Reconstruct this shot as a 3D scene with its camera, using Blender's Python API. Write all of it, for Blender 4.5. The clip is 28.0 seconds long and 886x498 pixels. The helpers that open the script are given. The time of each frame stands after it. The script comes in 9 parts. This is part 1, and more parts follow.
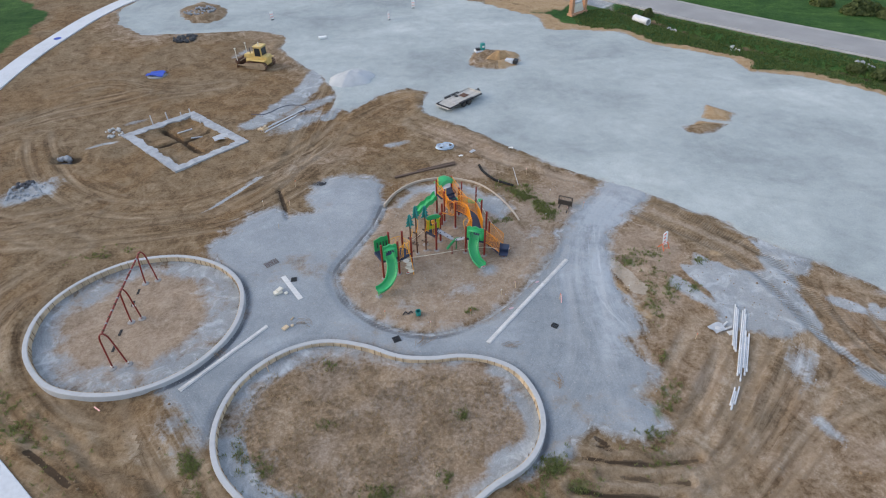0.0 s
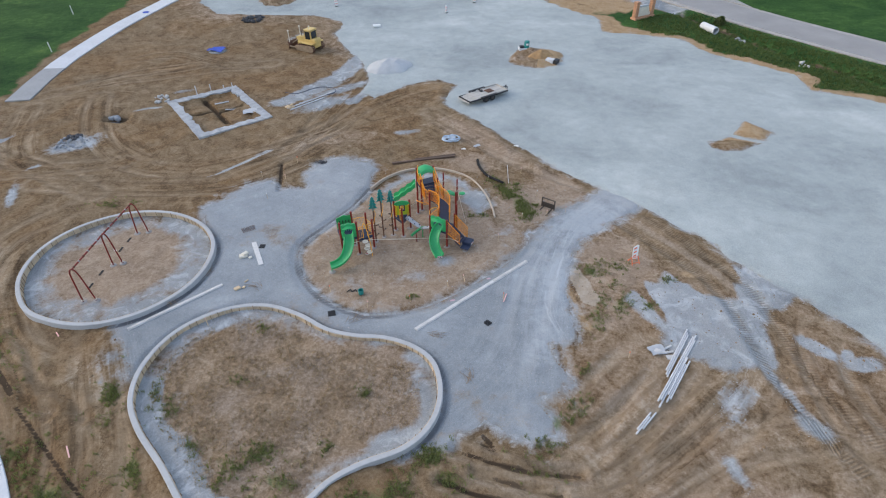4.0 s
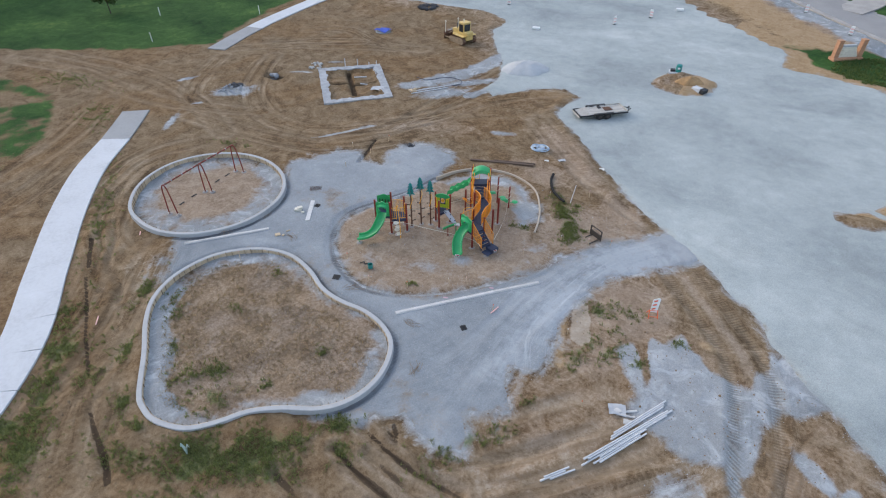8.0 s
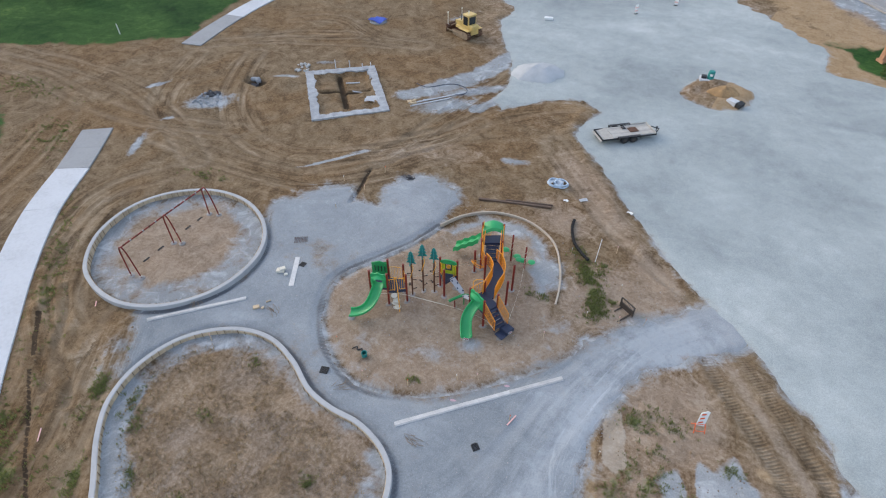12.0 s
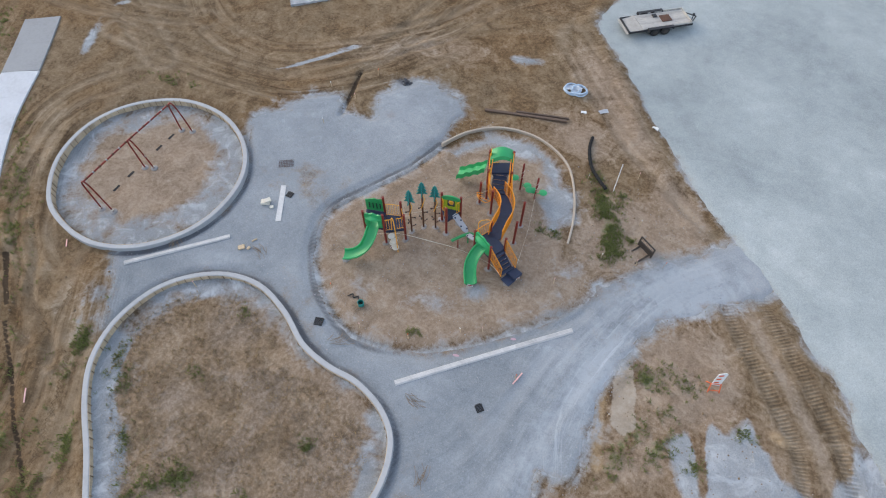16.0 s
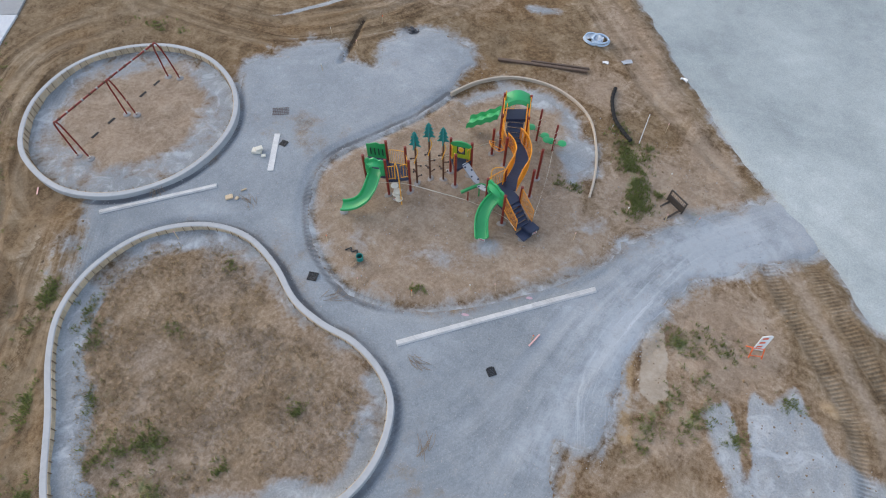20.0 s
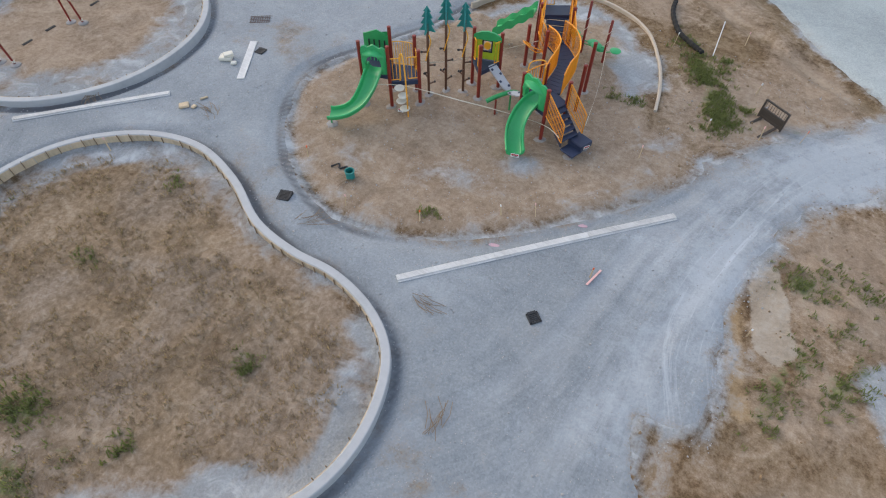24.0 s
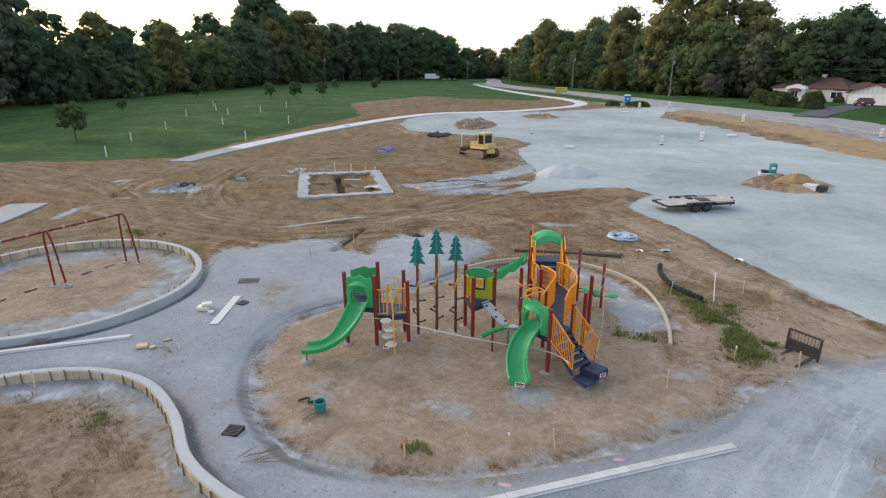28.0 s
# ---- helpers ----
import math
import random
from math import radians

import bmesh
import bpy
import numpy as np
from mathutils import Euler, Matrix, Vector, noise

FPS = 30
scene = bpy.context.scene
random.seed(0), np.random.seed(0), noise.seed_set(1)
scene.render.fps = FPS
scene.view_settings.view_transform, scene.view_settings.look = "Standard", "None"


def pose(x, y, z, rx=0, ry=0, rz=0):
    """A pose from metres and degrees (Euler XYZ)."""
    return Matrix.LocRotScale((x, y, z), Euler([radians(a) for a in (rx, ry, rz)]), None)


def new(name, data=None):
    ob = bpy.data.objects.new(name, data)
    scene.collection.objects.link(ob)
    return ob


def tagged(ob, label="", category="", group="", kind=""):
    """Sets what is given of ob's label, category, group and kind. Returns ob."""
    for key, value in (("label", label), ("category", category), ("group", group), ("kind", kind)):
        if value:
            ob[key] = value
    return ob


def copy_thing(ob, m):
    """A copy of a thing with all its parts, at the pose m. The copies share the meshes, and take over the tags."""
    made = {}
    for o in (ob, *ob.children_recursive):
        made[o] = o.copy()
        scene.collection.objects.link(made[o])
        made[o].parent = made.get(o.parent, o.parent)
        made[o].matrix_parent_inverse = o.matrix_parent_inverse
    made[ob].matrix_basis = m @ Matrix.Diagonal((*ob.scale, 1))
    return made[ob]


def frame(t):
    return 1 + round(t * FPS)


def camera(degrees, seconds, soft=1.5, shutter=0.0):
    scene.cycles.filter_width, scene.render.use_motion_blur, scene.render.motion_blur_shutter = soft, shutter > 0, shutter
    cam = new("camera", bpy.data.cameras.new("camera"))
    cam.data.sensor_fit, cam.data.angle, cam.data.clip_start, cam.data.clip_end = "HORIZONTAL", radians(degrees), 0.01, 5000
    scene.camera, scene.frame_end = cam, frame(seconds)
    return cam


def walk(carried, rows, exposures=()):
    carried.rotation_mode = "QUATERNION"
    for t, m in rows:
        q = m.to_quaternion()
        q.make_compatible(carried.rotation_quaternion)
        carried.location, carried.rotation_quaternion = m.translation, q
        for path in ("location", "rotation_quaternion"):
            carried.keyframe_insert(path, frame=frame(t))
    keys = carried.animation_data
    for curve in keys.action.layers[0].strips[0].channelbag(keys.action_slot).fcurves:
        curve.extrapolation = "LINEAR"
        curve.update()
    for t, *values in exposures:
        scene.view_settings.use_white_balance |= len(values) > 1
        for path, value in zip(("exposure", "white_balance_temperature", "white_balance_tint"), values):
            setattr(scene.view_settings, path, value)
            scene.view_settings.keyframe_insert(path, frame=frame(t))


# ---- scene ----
cam = camera(78.1, 28.0, 1.15)
METRES, EYE, TILT, LEAN, TURN = 50.0, 22.35, -38.35, 0.75, 0.0
ROWS = [
    (0.0, 0.0, 0.0, 0.0, 0.0, 0.0, -0.0),
    (0.5, 0.0063, -0.0008, -0.002, 0.15, -0.05, -0.14),
    (1.0, 0.0167, -0.0014, -0.0046, 0.41, -0.08, -0.41),
    (1.5, 0.032, -0.0024, -0.0057, 0.62, -0.12, -0.51),
    (2.0, 0.0516, -0.003, -0.0066, 1.82, -0.15, -1.45),
    (2.5, 0.0747, -0.0027, -0.0074, 4.03, -0.24, -3.34),
    (3.0, 0.1005, -0.0005, -0.0074, 5.84, -0.4, -4.79),
    (3.5, 0.1293, 0.0021, -0.0059, 7.36, -0.55, -5.88),
    (5.5, 0.2583, 0.0219, 0.0152, 16.38, -2.07, -12.75),
    (6.0, 0.2926, 0.0316, 0.0235, 19.98, -2.87, -15.48),
    (6.5, 0.3218, 0.0408, 0.0329, 23.83, -3.76, -18.0),
    (7.0, 0.3355, 0.0465, 0.0357, 26.05, -4.69, -19.37),
    (7.5, 0.3414, 0.0537, 0.0373, 28.35, -5.36, -20.94),
    (8.0, 0.3433, 0.0536, 0.0422, 28.62, -5.61, -21.21),
    (8.5, 0.3439, 0.041, 0.0577, 28.73, -5.75, -21.44),
    (9.0, 0.3426, 0.037, 0.0632, 28.7, -5.76, -21.64),
    (9.5, 0.3351, 0.0406, 0.0697, 28.6, -5.67, -21.63),
    (10.0, 0.3225, 0.0501, 0.0808, 28.55, -5.63, -21.65),
    (10.5, 0.3055, 0.0651, 0.0955, 28.53, -5.62, -21.66),
    (11.0, 0.285, 0.0851, 0.1121, 28.48, -6.07, -21.65),
    (11.5, 0.2622, 0.1088, 0.1311, 28.43, -7.6, -21.6),
    (13.5, 0.1783, 0.2017, 0.2066, 27.72, -18.93, -20.46),
    (14.0, 0.175, 0.208, 0.2045, 27.63, -22.33, -20.79),
    (14.5, 0.1748, 0.2073, 0.2053, 27.77, -24.29, -20.86),
    (15.0, 0.1755, 0.2039, 0.2085, 27.98, -24.31, -20.91),
    (15.5, 0.1761, 0.2007, 0.2102, 28.19, -24.35, -21.06),
    (16.0, 0.1764, 0.1977, 0.2118, 28.38, -24.39, -21.15),
    (16.5, 0.1766, 0.1956, 0.2113, 28.48, -24.46, -21.21),
    (17.0, 0.1761, 0.198, 0.2049, 28.51, -24.51, -21.26),
    (17.5, 0.1759, 0.2024, 0.1971, 28.58, -24.53, -21.35),
    (18.0, 0.1761, 0.206, 0.1909, 28.7, -24.58, -21.45),
    (18.5, 0.177, 0.2073, 0.1887, 28.81, -24.61, -21.52),
    (19.0, 0.1777, 0.2117, 0.1824, 28.87, -24.68, -21.46),
    (19.5, 0.1772, 0.2217, 0.1692, 28.89, -24.7, -21.48),
    (20.0, 0.1769, 0.2343, 0.1517, 28.96, -24.81, -21.68),
    (20.5, 0.176, 0.249, 0.1331, 29.13, -24.85, -21.75),
    (21.0, 0.174, 0.2619, 0.1172, 29.3, -24.92, -21.79),
    (21.5, 0.1729, 0.274, 0.1004, 29.49, -25.42, -21.98),
    (23.5, 0.1707, 0.3196, 0.0401, 29.92, -25.86, -22.17),
    (24.0, 0.1706, 0.3296, 0.027, 29.94, -20.99, -22.26),
    (24.5, 0.1705, 0.3385, 0.0162, 29.91, -15.75, -22.18),
    (25.0, 0.1699, 0.3458, 0.0072, 29.86, -10.79, -22.12),
    (25.5, 0.1694, 0.3531, -0.0014, 29.73, -5.77, -22.0),
    (26.0, 0.1697, 0.3597, -0.0091, 29.62, -0.78, -21.89),
    (26.5, 0.1702, 0.3654, -0.0163, 29.46, 4.25, -21.78),
    (27.0, 0.1706, 0.3723, -0.0241, 29.29, 9.31, -21.7),
    (27.5, 0.1706, 0.3791, -0.0321, 29.09, 13.52, -21.58),
    (28.0, 0.1698, 0.3854, -0.0395, 28.97, 14.19, -21.55),
]
EXPOSURES = ((0.0, 0.24, 6750, 10), (10.0, 0.23, 6620, 10), (14.0, 0.26, 6850, 10), (20.0, 0.27, 6850, 10), (25.0, 0.28, 7100, 10), (28.0, 0.27, 7200, 10))
walk(cam, [(t, pose(0, 0, EYE, TILT, LEAN, TURN) @ pose(METRES * x, METRES * y, METRES * z, 90 + pitch, roll, yaw)) for t, x, y, z, yaw, pitch, roll in ROWS], EXPOSURES)

# ---- light: an even dusk sky, the sun low and veiled ----
SUN_UP, SUN_ROUND = 24.0, 272.0
world = bpy.data.worlds.new("dusk_sky")
scene.world = world
world.use_nodes = True
wn = world.node_tree
sky = wn.nodes.new("ShaderNodeTexSky")
sky.sky_type = "NISHITA"
sky.sun_disc = False
sky.sun_elevation, sky.sun_rotation = radians(SUN_UP), radians(SUN_ROUND)
sky.air_density, sky.dust_density, sky.ozone_density = 1.0, 2.2, 1.4
back = wn.nodes["Background"]
back.inputs["Strength"].default_value = 0.344
veil = wn.nodes.new("ShaderNodeMix")
veil.data_type = "RGBA"
veil.inputs[0].default_value = 0.5
veil.inputs[7].default_value = (1.84, 2.06, 2.60, 1.0)
wn.links.new(sky.outputs[0], veil.inputs[6])
wn.links.new(veil.outputs[2], back.inputs["Color"])
sun = new("sun", bpy.data.lights.new("sun", "SUN"))
sun.data.energy, sun.data.angle, sun.data.color = 0.6, radians(50), (1.0, 0.94, 0.86)
sun.matrix_world = pose(0, 0, 60) @ Euler((radians(62), 0, radians(180 - SUN_ROUND))).to_matrix().to_4x4()

# ---- materials ----
class Nodes:
    """Small wrapper for building node materials."""

    def __init__(self, name, rough=0.8, metal=0.0):
        self.m = bpy.data.materials.new(name)
        self.m.use_nodes = True
        self.t = self.m.node_tree
        self.b = self.t.nodes["Principled BSDF"]
        self.b.inputs["Roughness"].default_value = rough
        self.b.inputs["Metallic"].default_value = metal
        self.co = self.t.nodes.new("ShaderNodeTexCoord").outputs["Object"]

    def put(self, node, key, v):
        if v is None:
            return
        if isinstance(v, bpy.types.NodeSocket):
            self.t.links.new(v, node.inputs[key])
        else:
            node.inputs[key].default_value = v

    def attr(self, name):
        n = self.t.nodes.new("ShaderNodeAttribute")
        n.attribute_name = name
        return n.outputs["Fac"]

    def map(self, scale=(1, 1, 1), turn=0.0, co=None):
        n = self.t.nodes.new("ShaderNodeMapping")
        self.put(n, "Vector", co or self.co)
        n.inputs["Scale"].default_value = scale
        n.inputs["Rotation"].default_value = (0, 0, radians(turn))
        return n.outputs[0]

    def noise(self, scale, detail=4.0, rough=0.55, co=None, distort=0.0):
        n = self.t.nodes.new("ShaderNodeTexNoise")
        self.put(n, "Vector", co or self.co)
        self.put(n, "Scale", scale)
        self.put(n, "Detail", detail)
        self.put(n, "Roughness", rough)
        self.put(n, "Distortion", distort)
        return n.outputs[0]

    def cells(self, scale, co=None, out="Color"):
        n = self.t.nodes.new("ShaderNodeTexVoronoi")
        self.put(n, "Vector", co or self.co)
        self.put(n, "Scale", scale)
        return n.outputs[out]

    def math(self, op, a, b=None, c=None, clamp=False):
        n = self.t.nodes.new("ShaderNodeMath")
        n.operation, n.use_clamp = op, clamp
        for i, v in enumerate((a, b, c)):
            self.put(n, i, v)
        return n.outputs[0]

    def span(self, v, lo, hi, a=0.0, b=1.0):
        n = self.t.nodes.new("ShaderNodeMapRange")
        n.interpolation_type = "SMOOTHSTEP"
        for key, x in zip(("Value", "From Min", "From Max", "To Min", "To Max"), (v, lo, hi, a, b)):
            self.put(n, key, x)
        return n.outputs[0]

    def ramp(self, v, *stops):
        n = self.t.nodes.new("ShaderNodeValToRGB")
        self.put(n, "Fac", v)
        e = n.color_ramp.elements
        while len(e) < len(stops):
            e.new(0.5)
        for q, (p, c) in zip(e, stops):
            q.position, q.color = p, (*c, 1)
        return n.outputs[0]

    def mix(self, f, a, b, how="MIX"):
        n = self.t.nodes.new("ShaderNodeMix")
        n.data_type, n.blend_type = "RGBA", how
        self.put(n, 0, f)
        for i, v in ((6, a), (7, b)):
            self.put(n, i, v if isinstance(v, bpy.types.NodeSocket) else (*v, 1))
        return n.outputs[2]

    def bump(self, h, strength=0.5, dist=0.05):
        n = self.t.nodes.new("ShaderNodeBump")
        self.put(n, "Height", h)
        n.inputs["Strength"].default_value, n.inputs["Distance"].default_value = strength, dist
        self.t.links.new(n.outputs[0], self.b.inputs["Normal"])

    def done(self, colour, rough=None):
        self.put(self.b, "Base Color", colour)
        self.put(self.b, "Roughness", rough)
        return self.m


def scaled(c, k):
    return tuple(min(1.0, v * k) for v in c)


def plain(name, c, rough=0.6, metal=0.0, vary=0.18, scale=3.0, grain=40.0, bump=0.15, dist=0.004):
    """A surface of one colour with stains and grain at two scales."""
    n = Nodes(name, rough, metal)
    info = n.t.nodes.new("ShaderNodeObjectInfo").outputs["Random"]
    big = n.noise(scale, 4)
    fine = n.noise(grain, 3)
    v = n.math("MULTIPLY_ADD", fine, 0.35, n.math("MULTIPLY", big, 0.65))
    v = n.math("MULTIPLY_ADD", info, 0.12, n.math("SUBTRACT", v, 0.06))
    col = n.ramp(v, (0.25, scaled(c, 1 - vary)), (0.5, c), (0.75, scaled(c, 1 + vary)))
    n.bump(fine, bump, dist)
    return n.done(col, n.span(big, 0.2, 0.8, rough - 0.07, min(1, rough + 0.1)))


def soil(n):
    """Bare yellow-brown earth: patches, clods and the drag of the machines."""
    big = n.noise(0.12, 5, 0.6, distort=0.7)
    mid = n.noise(0.8, 7, 0.66, distort=0.9)
    fine = n.noise(5.0, 8, 0.74)
    crumb = n.noise(22.0, 4, 0.7)
    lane = n.t.nodes.new("ShaderNodeCombineXYZ")
    n.put(lane, 0, n.math("MULTIPLY", n.attr("off"), 2.1))
    n.put(lane, 1, n.math("MULTIPLY", n.attr("run"), 0.14))
    combed = n.noise(1.0, 5, 0.6, co=lane.outputs[0], distort=0.5)
    drag = n.math("MULTIPLY_ADD", n.math("SUBTRACT", combed, 0.5), n.math("MULTIPLY", n.attr("hold"), 0.95), 0.5)
    v = n.math("MULTIPLY_ADD", drag, 0.34, n.math("MULTIPLY_ADD", mid, 0.27, n.math("MULTIPLY_ADD", fine, 0.25, n.math("MULTIPLY", crumb, 0.14))))
    col = n.ramp(v, (0.38, (0.044, 0.028, 0.016)), (0.45, (0.120, 0.080, 0.045)), (0.505, (0.205, 0.145, 0.086)), (0.56, (0.285, 0.215, 0.140)), (0.65, (0.40, 0.335, 0.25)))
    col = n.mix(n.span(big, 0.42, 0.62, 0.0, 0.5), col, n.mix(1.0, col, (0.92, 0.74, 0.53), "MULTIPLY"))
    return col, v, fine, mid, big, drag


def crushed(n, fine_only=False):
    """Pale crushed limestone, blue-grey, with dusty and damp areas."""
    big = n.noise(0.09, 5, 0.6, distort=0.5)
    mid = n.noise(0.9, 5, 0.6)
    stone = n.cells(22.0)
    grit = n.noise(16.0, 5, 0.7)
    sweep = n.noise(1.0, 4, 0.5, co=n.map((0.045, 0.10, 1), -42), distort=1.6)
    lane = n.t.nodes.new("ShaderNodeCombineXYZ")
    n.put(lane, 0, n.math("MULTIPLY", n.attr("off"), 4.0))
    n.put(lane, 1, n.math("MULTIPLY", n.attr("run"), 0.2))
    comb = n.math("MULTIPLY", n.math("SUBTRACT", n.noise(1.0, 5, 0.65, co=lane.outputs[0], distort=0.3), 0.5), n.math("MULTIPLY", n.attr("hold"), 0.4))
    v = n.math("ADD", comb, n.math("MULTIPLY_ADD", big, 0.36, n.math("MULTIPLY_ADD", mid, 0.16, n.math("MULTIPLY_ADD", sweep, 0.22, n.math("MULTIPLY", grit, 0.26)))))
    col = n.ramp(v, (0.36, (0.19, 0.215, 0.229)), (0.46, (0.287, 0.316, 0.326)), (0.54, (0.354, 0.384, 0.392)), (0.64, (0.478, 0.502, 0.502)))
    col = n.mix(0.16, col, n.mix(1.0, col, n.ramp(n.math("MULTIPLY", stone, 1.0), (0.0, (0.2, 0.2, 0.2)), (1.0, (0.95, 0.94, 0.92))), "OVERLAY"))
    return col, grit, mid, big


def ground_material():
    n = Nodes("earth_and_turf", 0.95)
    col, v, fine, mid, big, streak = soil(n)
    # dead turf inside the borders
    tuft = n.math("MULTIPLY_ADD", n.noise(5.0, 7, 0.75, distort=0.3), 0.7, n.math("MULTIPLY", n.noise(0.55, 4, 0.6), 0.3))
    dead = n.ramp(tuft, (0.33, (0.106, 0.073, 0.047)), (0.45, (0.198, 0.146, 0.100)), (0.53, (0.265, 0.203, 0.148)), (0.65, (0.37, 0.306, 0.240)))
    golden = n.span(n.noise(0.22, 4, 0.55, distort=0.6), 0.42, 0.60, 0.0, 0.75)
    dead = n.mix(golden, dead, n.mix(1.0, dead, (1.0, 0.93, 0.80), "MULTIPLY"))
    col = n.mix(n.span(n.math("MULTIPLY_ADD", n.math("SUBTRACT", mid, 0.5), 0.7, n.attr("dead")), 0.3, 0.6), col, dead)
    pale = n.math("ADD", n.attr("pale"), n.math("MULTIPLY_ADD", n.math("SUBTRACT", v, 0.5), 1.3, n.math("MULTIPLY_ADD", n.math("SUBTRACT", mid, 0.5), 0.8, n.math("MULTIPLY_ADD", n.math("SUBTRACT", big, 0.5), 0.8, n.math("MULTIPLY", n.math("SUBTRACT", fine, 0.5), 0.4)))))
    sandy = n.ramp(v, (0.39, (0.148, 0.104, 0.070)), (0.46, (0.262, 0.195, 0.139)), (0.52, (0.342, 0.263, 0.194)), (0.60, (0.452, 0.378, 0.295)))
    col = n.mix(n.math("MULTIPLY", n.span(pale, 0.2, 0.9, 0.0, 0.85), n.span(n.attr("pale"), 0.03, 0.2)), col, sandy)
    ochre = n.math("ADD", n.attr("ochre"), n.math("MULTIPLY_ADD", n.math("SUBTRACT", mid, 0.5), 0.9, n.math("MULTIPLY", n.math("SUBTRACT", fine, 0.5), 0.5)))
    fill = n.ramp(v, (0.40, (0.21, 0.135, 0.072)), (0.47, (0.33, 0.225, 0.125)), (0.54, (0.40, 0.285, 0.17)), (0.62, (0.47, 0.36, 0.24)))
    col = n.mix(n.math("MULTIPLY", n.span(ochre, 0.2, 0.7, 0.0, 0.9), n.span(n.attr("ochre"), 0.03, 0.2)), col, fill)
    # machine tracks
    comb = n.math("SINE", n.math("MULTIPLY", n.attr("run"), 38.0))
    tread = n.math("MULTIPLY", n.attr("tread"), n.span(n.math("MULTIPLY_ADD", fine, 1.4, comb), -0.2, 1.6))
    col = n.mix(n.math("MULTIPLY", n.attr("track"), n.span(streak, 0.30, 0.7, 0.05, 0.5)), col, (0.38, 0.305, 0.22))
    # shaded edges of the wheel ruts, painted as dark broken lines
    rut_shade = n.math("MULTIPLY", n.attr("rut_shade"), n.span(n.math("MULTIPLY_ADD", fine, 0.5, n.math("MULTIPLY", mid, 0.5)), 0.40, 0.58))
    col = n.mix(n.math("MULTIPLY", rut_shade, 0.62), col, (0.085, 0.058, 0.036))
    ridge = n.math("MULTIPLY", n.attr("ridge"), n.span(mid, 0.3, 0.6, 0.45, 0.85))
    col = n.mix(ridge, col, n.ramp(fine, (0.35, (0.24, 0.185, 0.135)), (0.65, (0.37, 0.30, 0.23))))
    # wet ruts and ditch, and the shade of trenches and holes painted in
    wet_shade = n.math("ADD", n.attr("damp_shade"), n.math("MULTIPLY_ADD", n.math("SUBTRACT", mid, 0.5), 0.7, n.math("MULTIPLY", n.math("SUBTRACT", fine, 0.5), 0.7)))
    col = n.mix(n.span(wet_shade, 0.42, 0.62, 0.0, 0.85), col, (0.070, 0.050, 0.033))
    # shade down inside the slits and thin ruts, painted as near-black soil
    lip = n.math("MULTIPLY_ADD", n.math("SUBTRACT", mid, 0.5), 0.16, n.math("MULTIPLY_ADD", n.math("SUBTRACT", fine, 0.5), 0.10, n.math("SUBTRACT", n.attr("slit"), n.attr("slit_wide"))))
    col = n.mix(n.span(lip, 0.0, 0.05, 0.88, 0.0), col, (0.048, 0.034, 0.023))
    col = n.mix(n.math("MULTIPLY", n.span(n.math("MULTIPLY_ADD", n.math("SUBTRACT", fine, 0.5), 0.8, n.attr("sand")), 0.3, 0.7), 0.9), col, n.ramp(v, (0.40, (0.29, 0.235, 0.175)), (0.5, (0.385, 0.325, 0.255)), (0.6, (0.46, 0.405, 0.335))))
    # stone dust spilled over the soil
    stone, grit, _, _ = crushed(n)
    dust = n.math("ADD", n.attr("dust"), n.math("MULTIPLY_ADD", n.math("SUBTRACT", mid, 0.5), 1.2, n.math("MULTIPLY_ADD", n.math("SUBTRACT", streak, 0.5), 1.0, n.math("MULTIPLY", n.math("SUBTRACT", fine, 0.5), 0.55))))
    dust = n.math("MULTIPLY", n.span(dust, 0.28, 0.8), n.span(n.attr("dust"), 0.02, 0.2))
    chalk = n.span(n.noise(0.9, 6, 0.66, distort=1.0), 0.48, 0.68, 0.0, 0.75)
    grey = n.mix(chalk, n.mix(1.0, stone, (0.90, 0.90, 0.92), "MULTIPLY"), (0.49, 0.525, 0.555))
    col = n.mix(n.math("MULTIPLY", dust, 0.9), col, grey)
    col = n.mix(n.math("MULTIPLY", tread, 0.50), col, n.mix(1.0, col, (0.42, 0.40, 0.38), "MULTIPLY"))
    # weeds and mown grass
    blade = n.noise(9.0, 6, 0.7)
    weed = n.ramp(blade, (0.3, (0.052, 0.074, 0.027)), (0.5, (0.120, 0.150, 0.055)), (0.7, (0.25, 0.24, 0.118)))
    wf = n.math("ADD", n.attr("weed"), n.math("MULTIPLY_ADD", n.math("SUBTRACT", mid, 0.5), 2.2, n.math("MULTIPLY", n.math("SUBTRACT", fine, 0.5), 1.2)))
    col = n.mix(n.math("MULTIPLY", n.span(wf, 0.58, 1.15), n.span(n.attr("weed"), 0.03, 0.3, 0, 0.85)), col, weed)
    mow = n.noise(1.0, 5, 0.65, co=n.map((0.06, 0.16, 1), 25), distort=0.8)
    turf = n.ramp(n.math("MULTIPLY_ADD", mow, 0.20, n.math("MULTIPLY_ADD", big, 0.26, n.math("MULTIPLY_ADD", mid, 0.24, n.math("MULTIPLY", blade, 0.30)))), (0.38, (0.010, 0.032, 0.010)), (0.46, (0.023, 0.065, 0.017)), (0.54, (0.046, 0.104, 0.026)), (0.62, (0.120, 0.185, 0.050)))
    lf = n.math("ADD", n.attr("lawn"), n.math("MULTIPLY_ADD", n.math("SUBTRACT", mid, 0.5), 1.6, n.math("MULTIPLY", n.math("SUBTRACT", fine, 0.5), 0.8)))
    col = n.mix(n.span(lf, -0.25, 0.45), col, turf)
    n.put(n.b, "Specular IOR Level", 0.1)
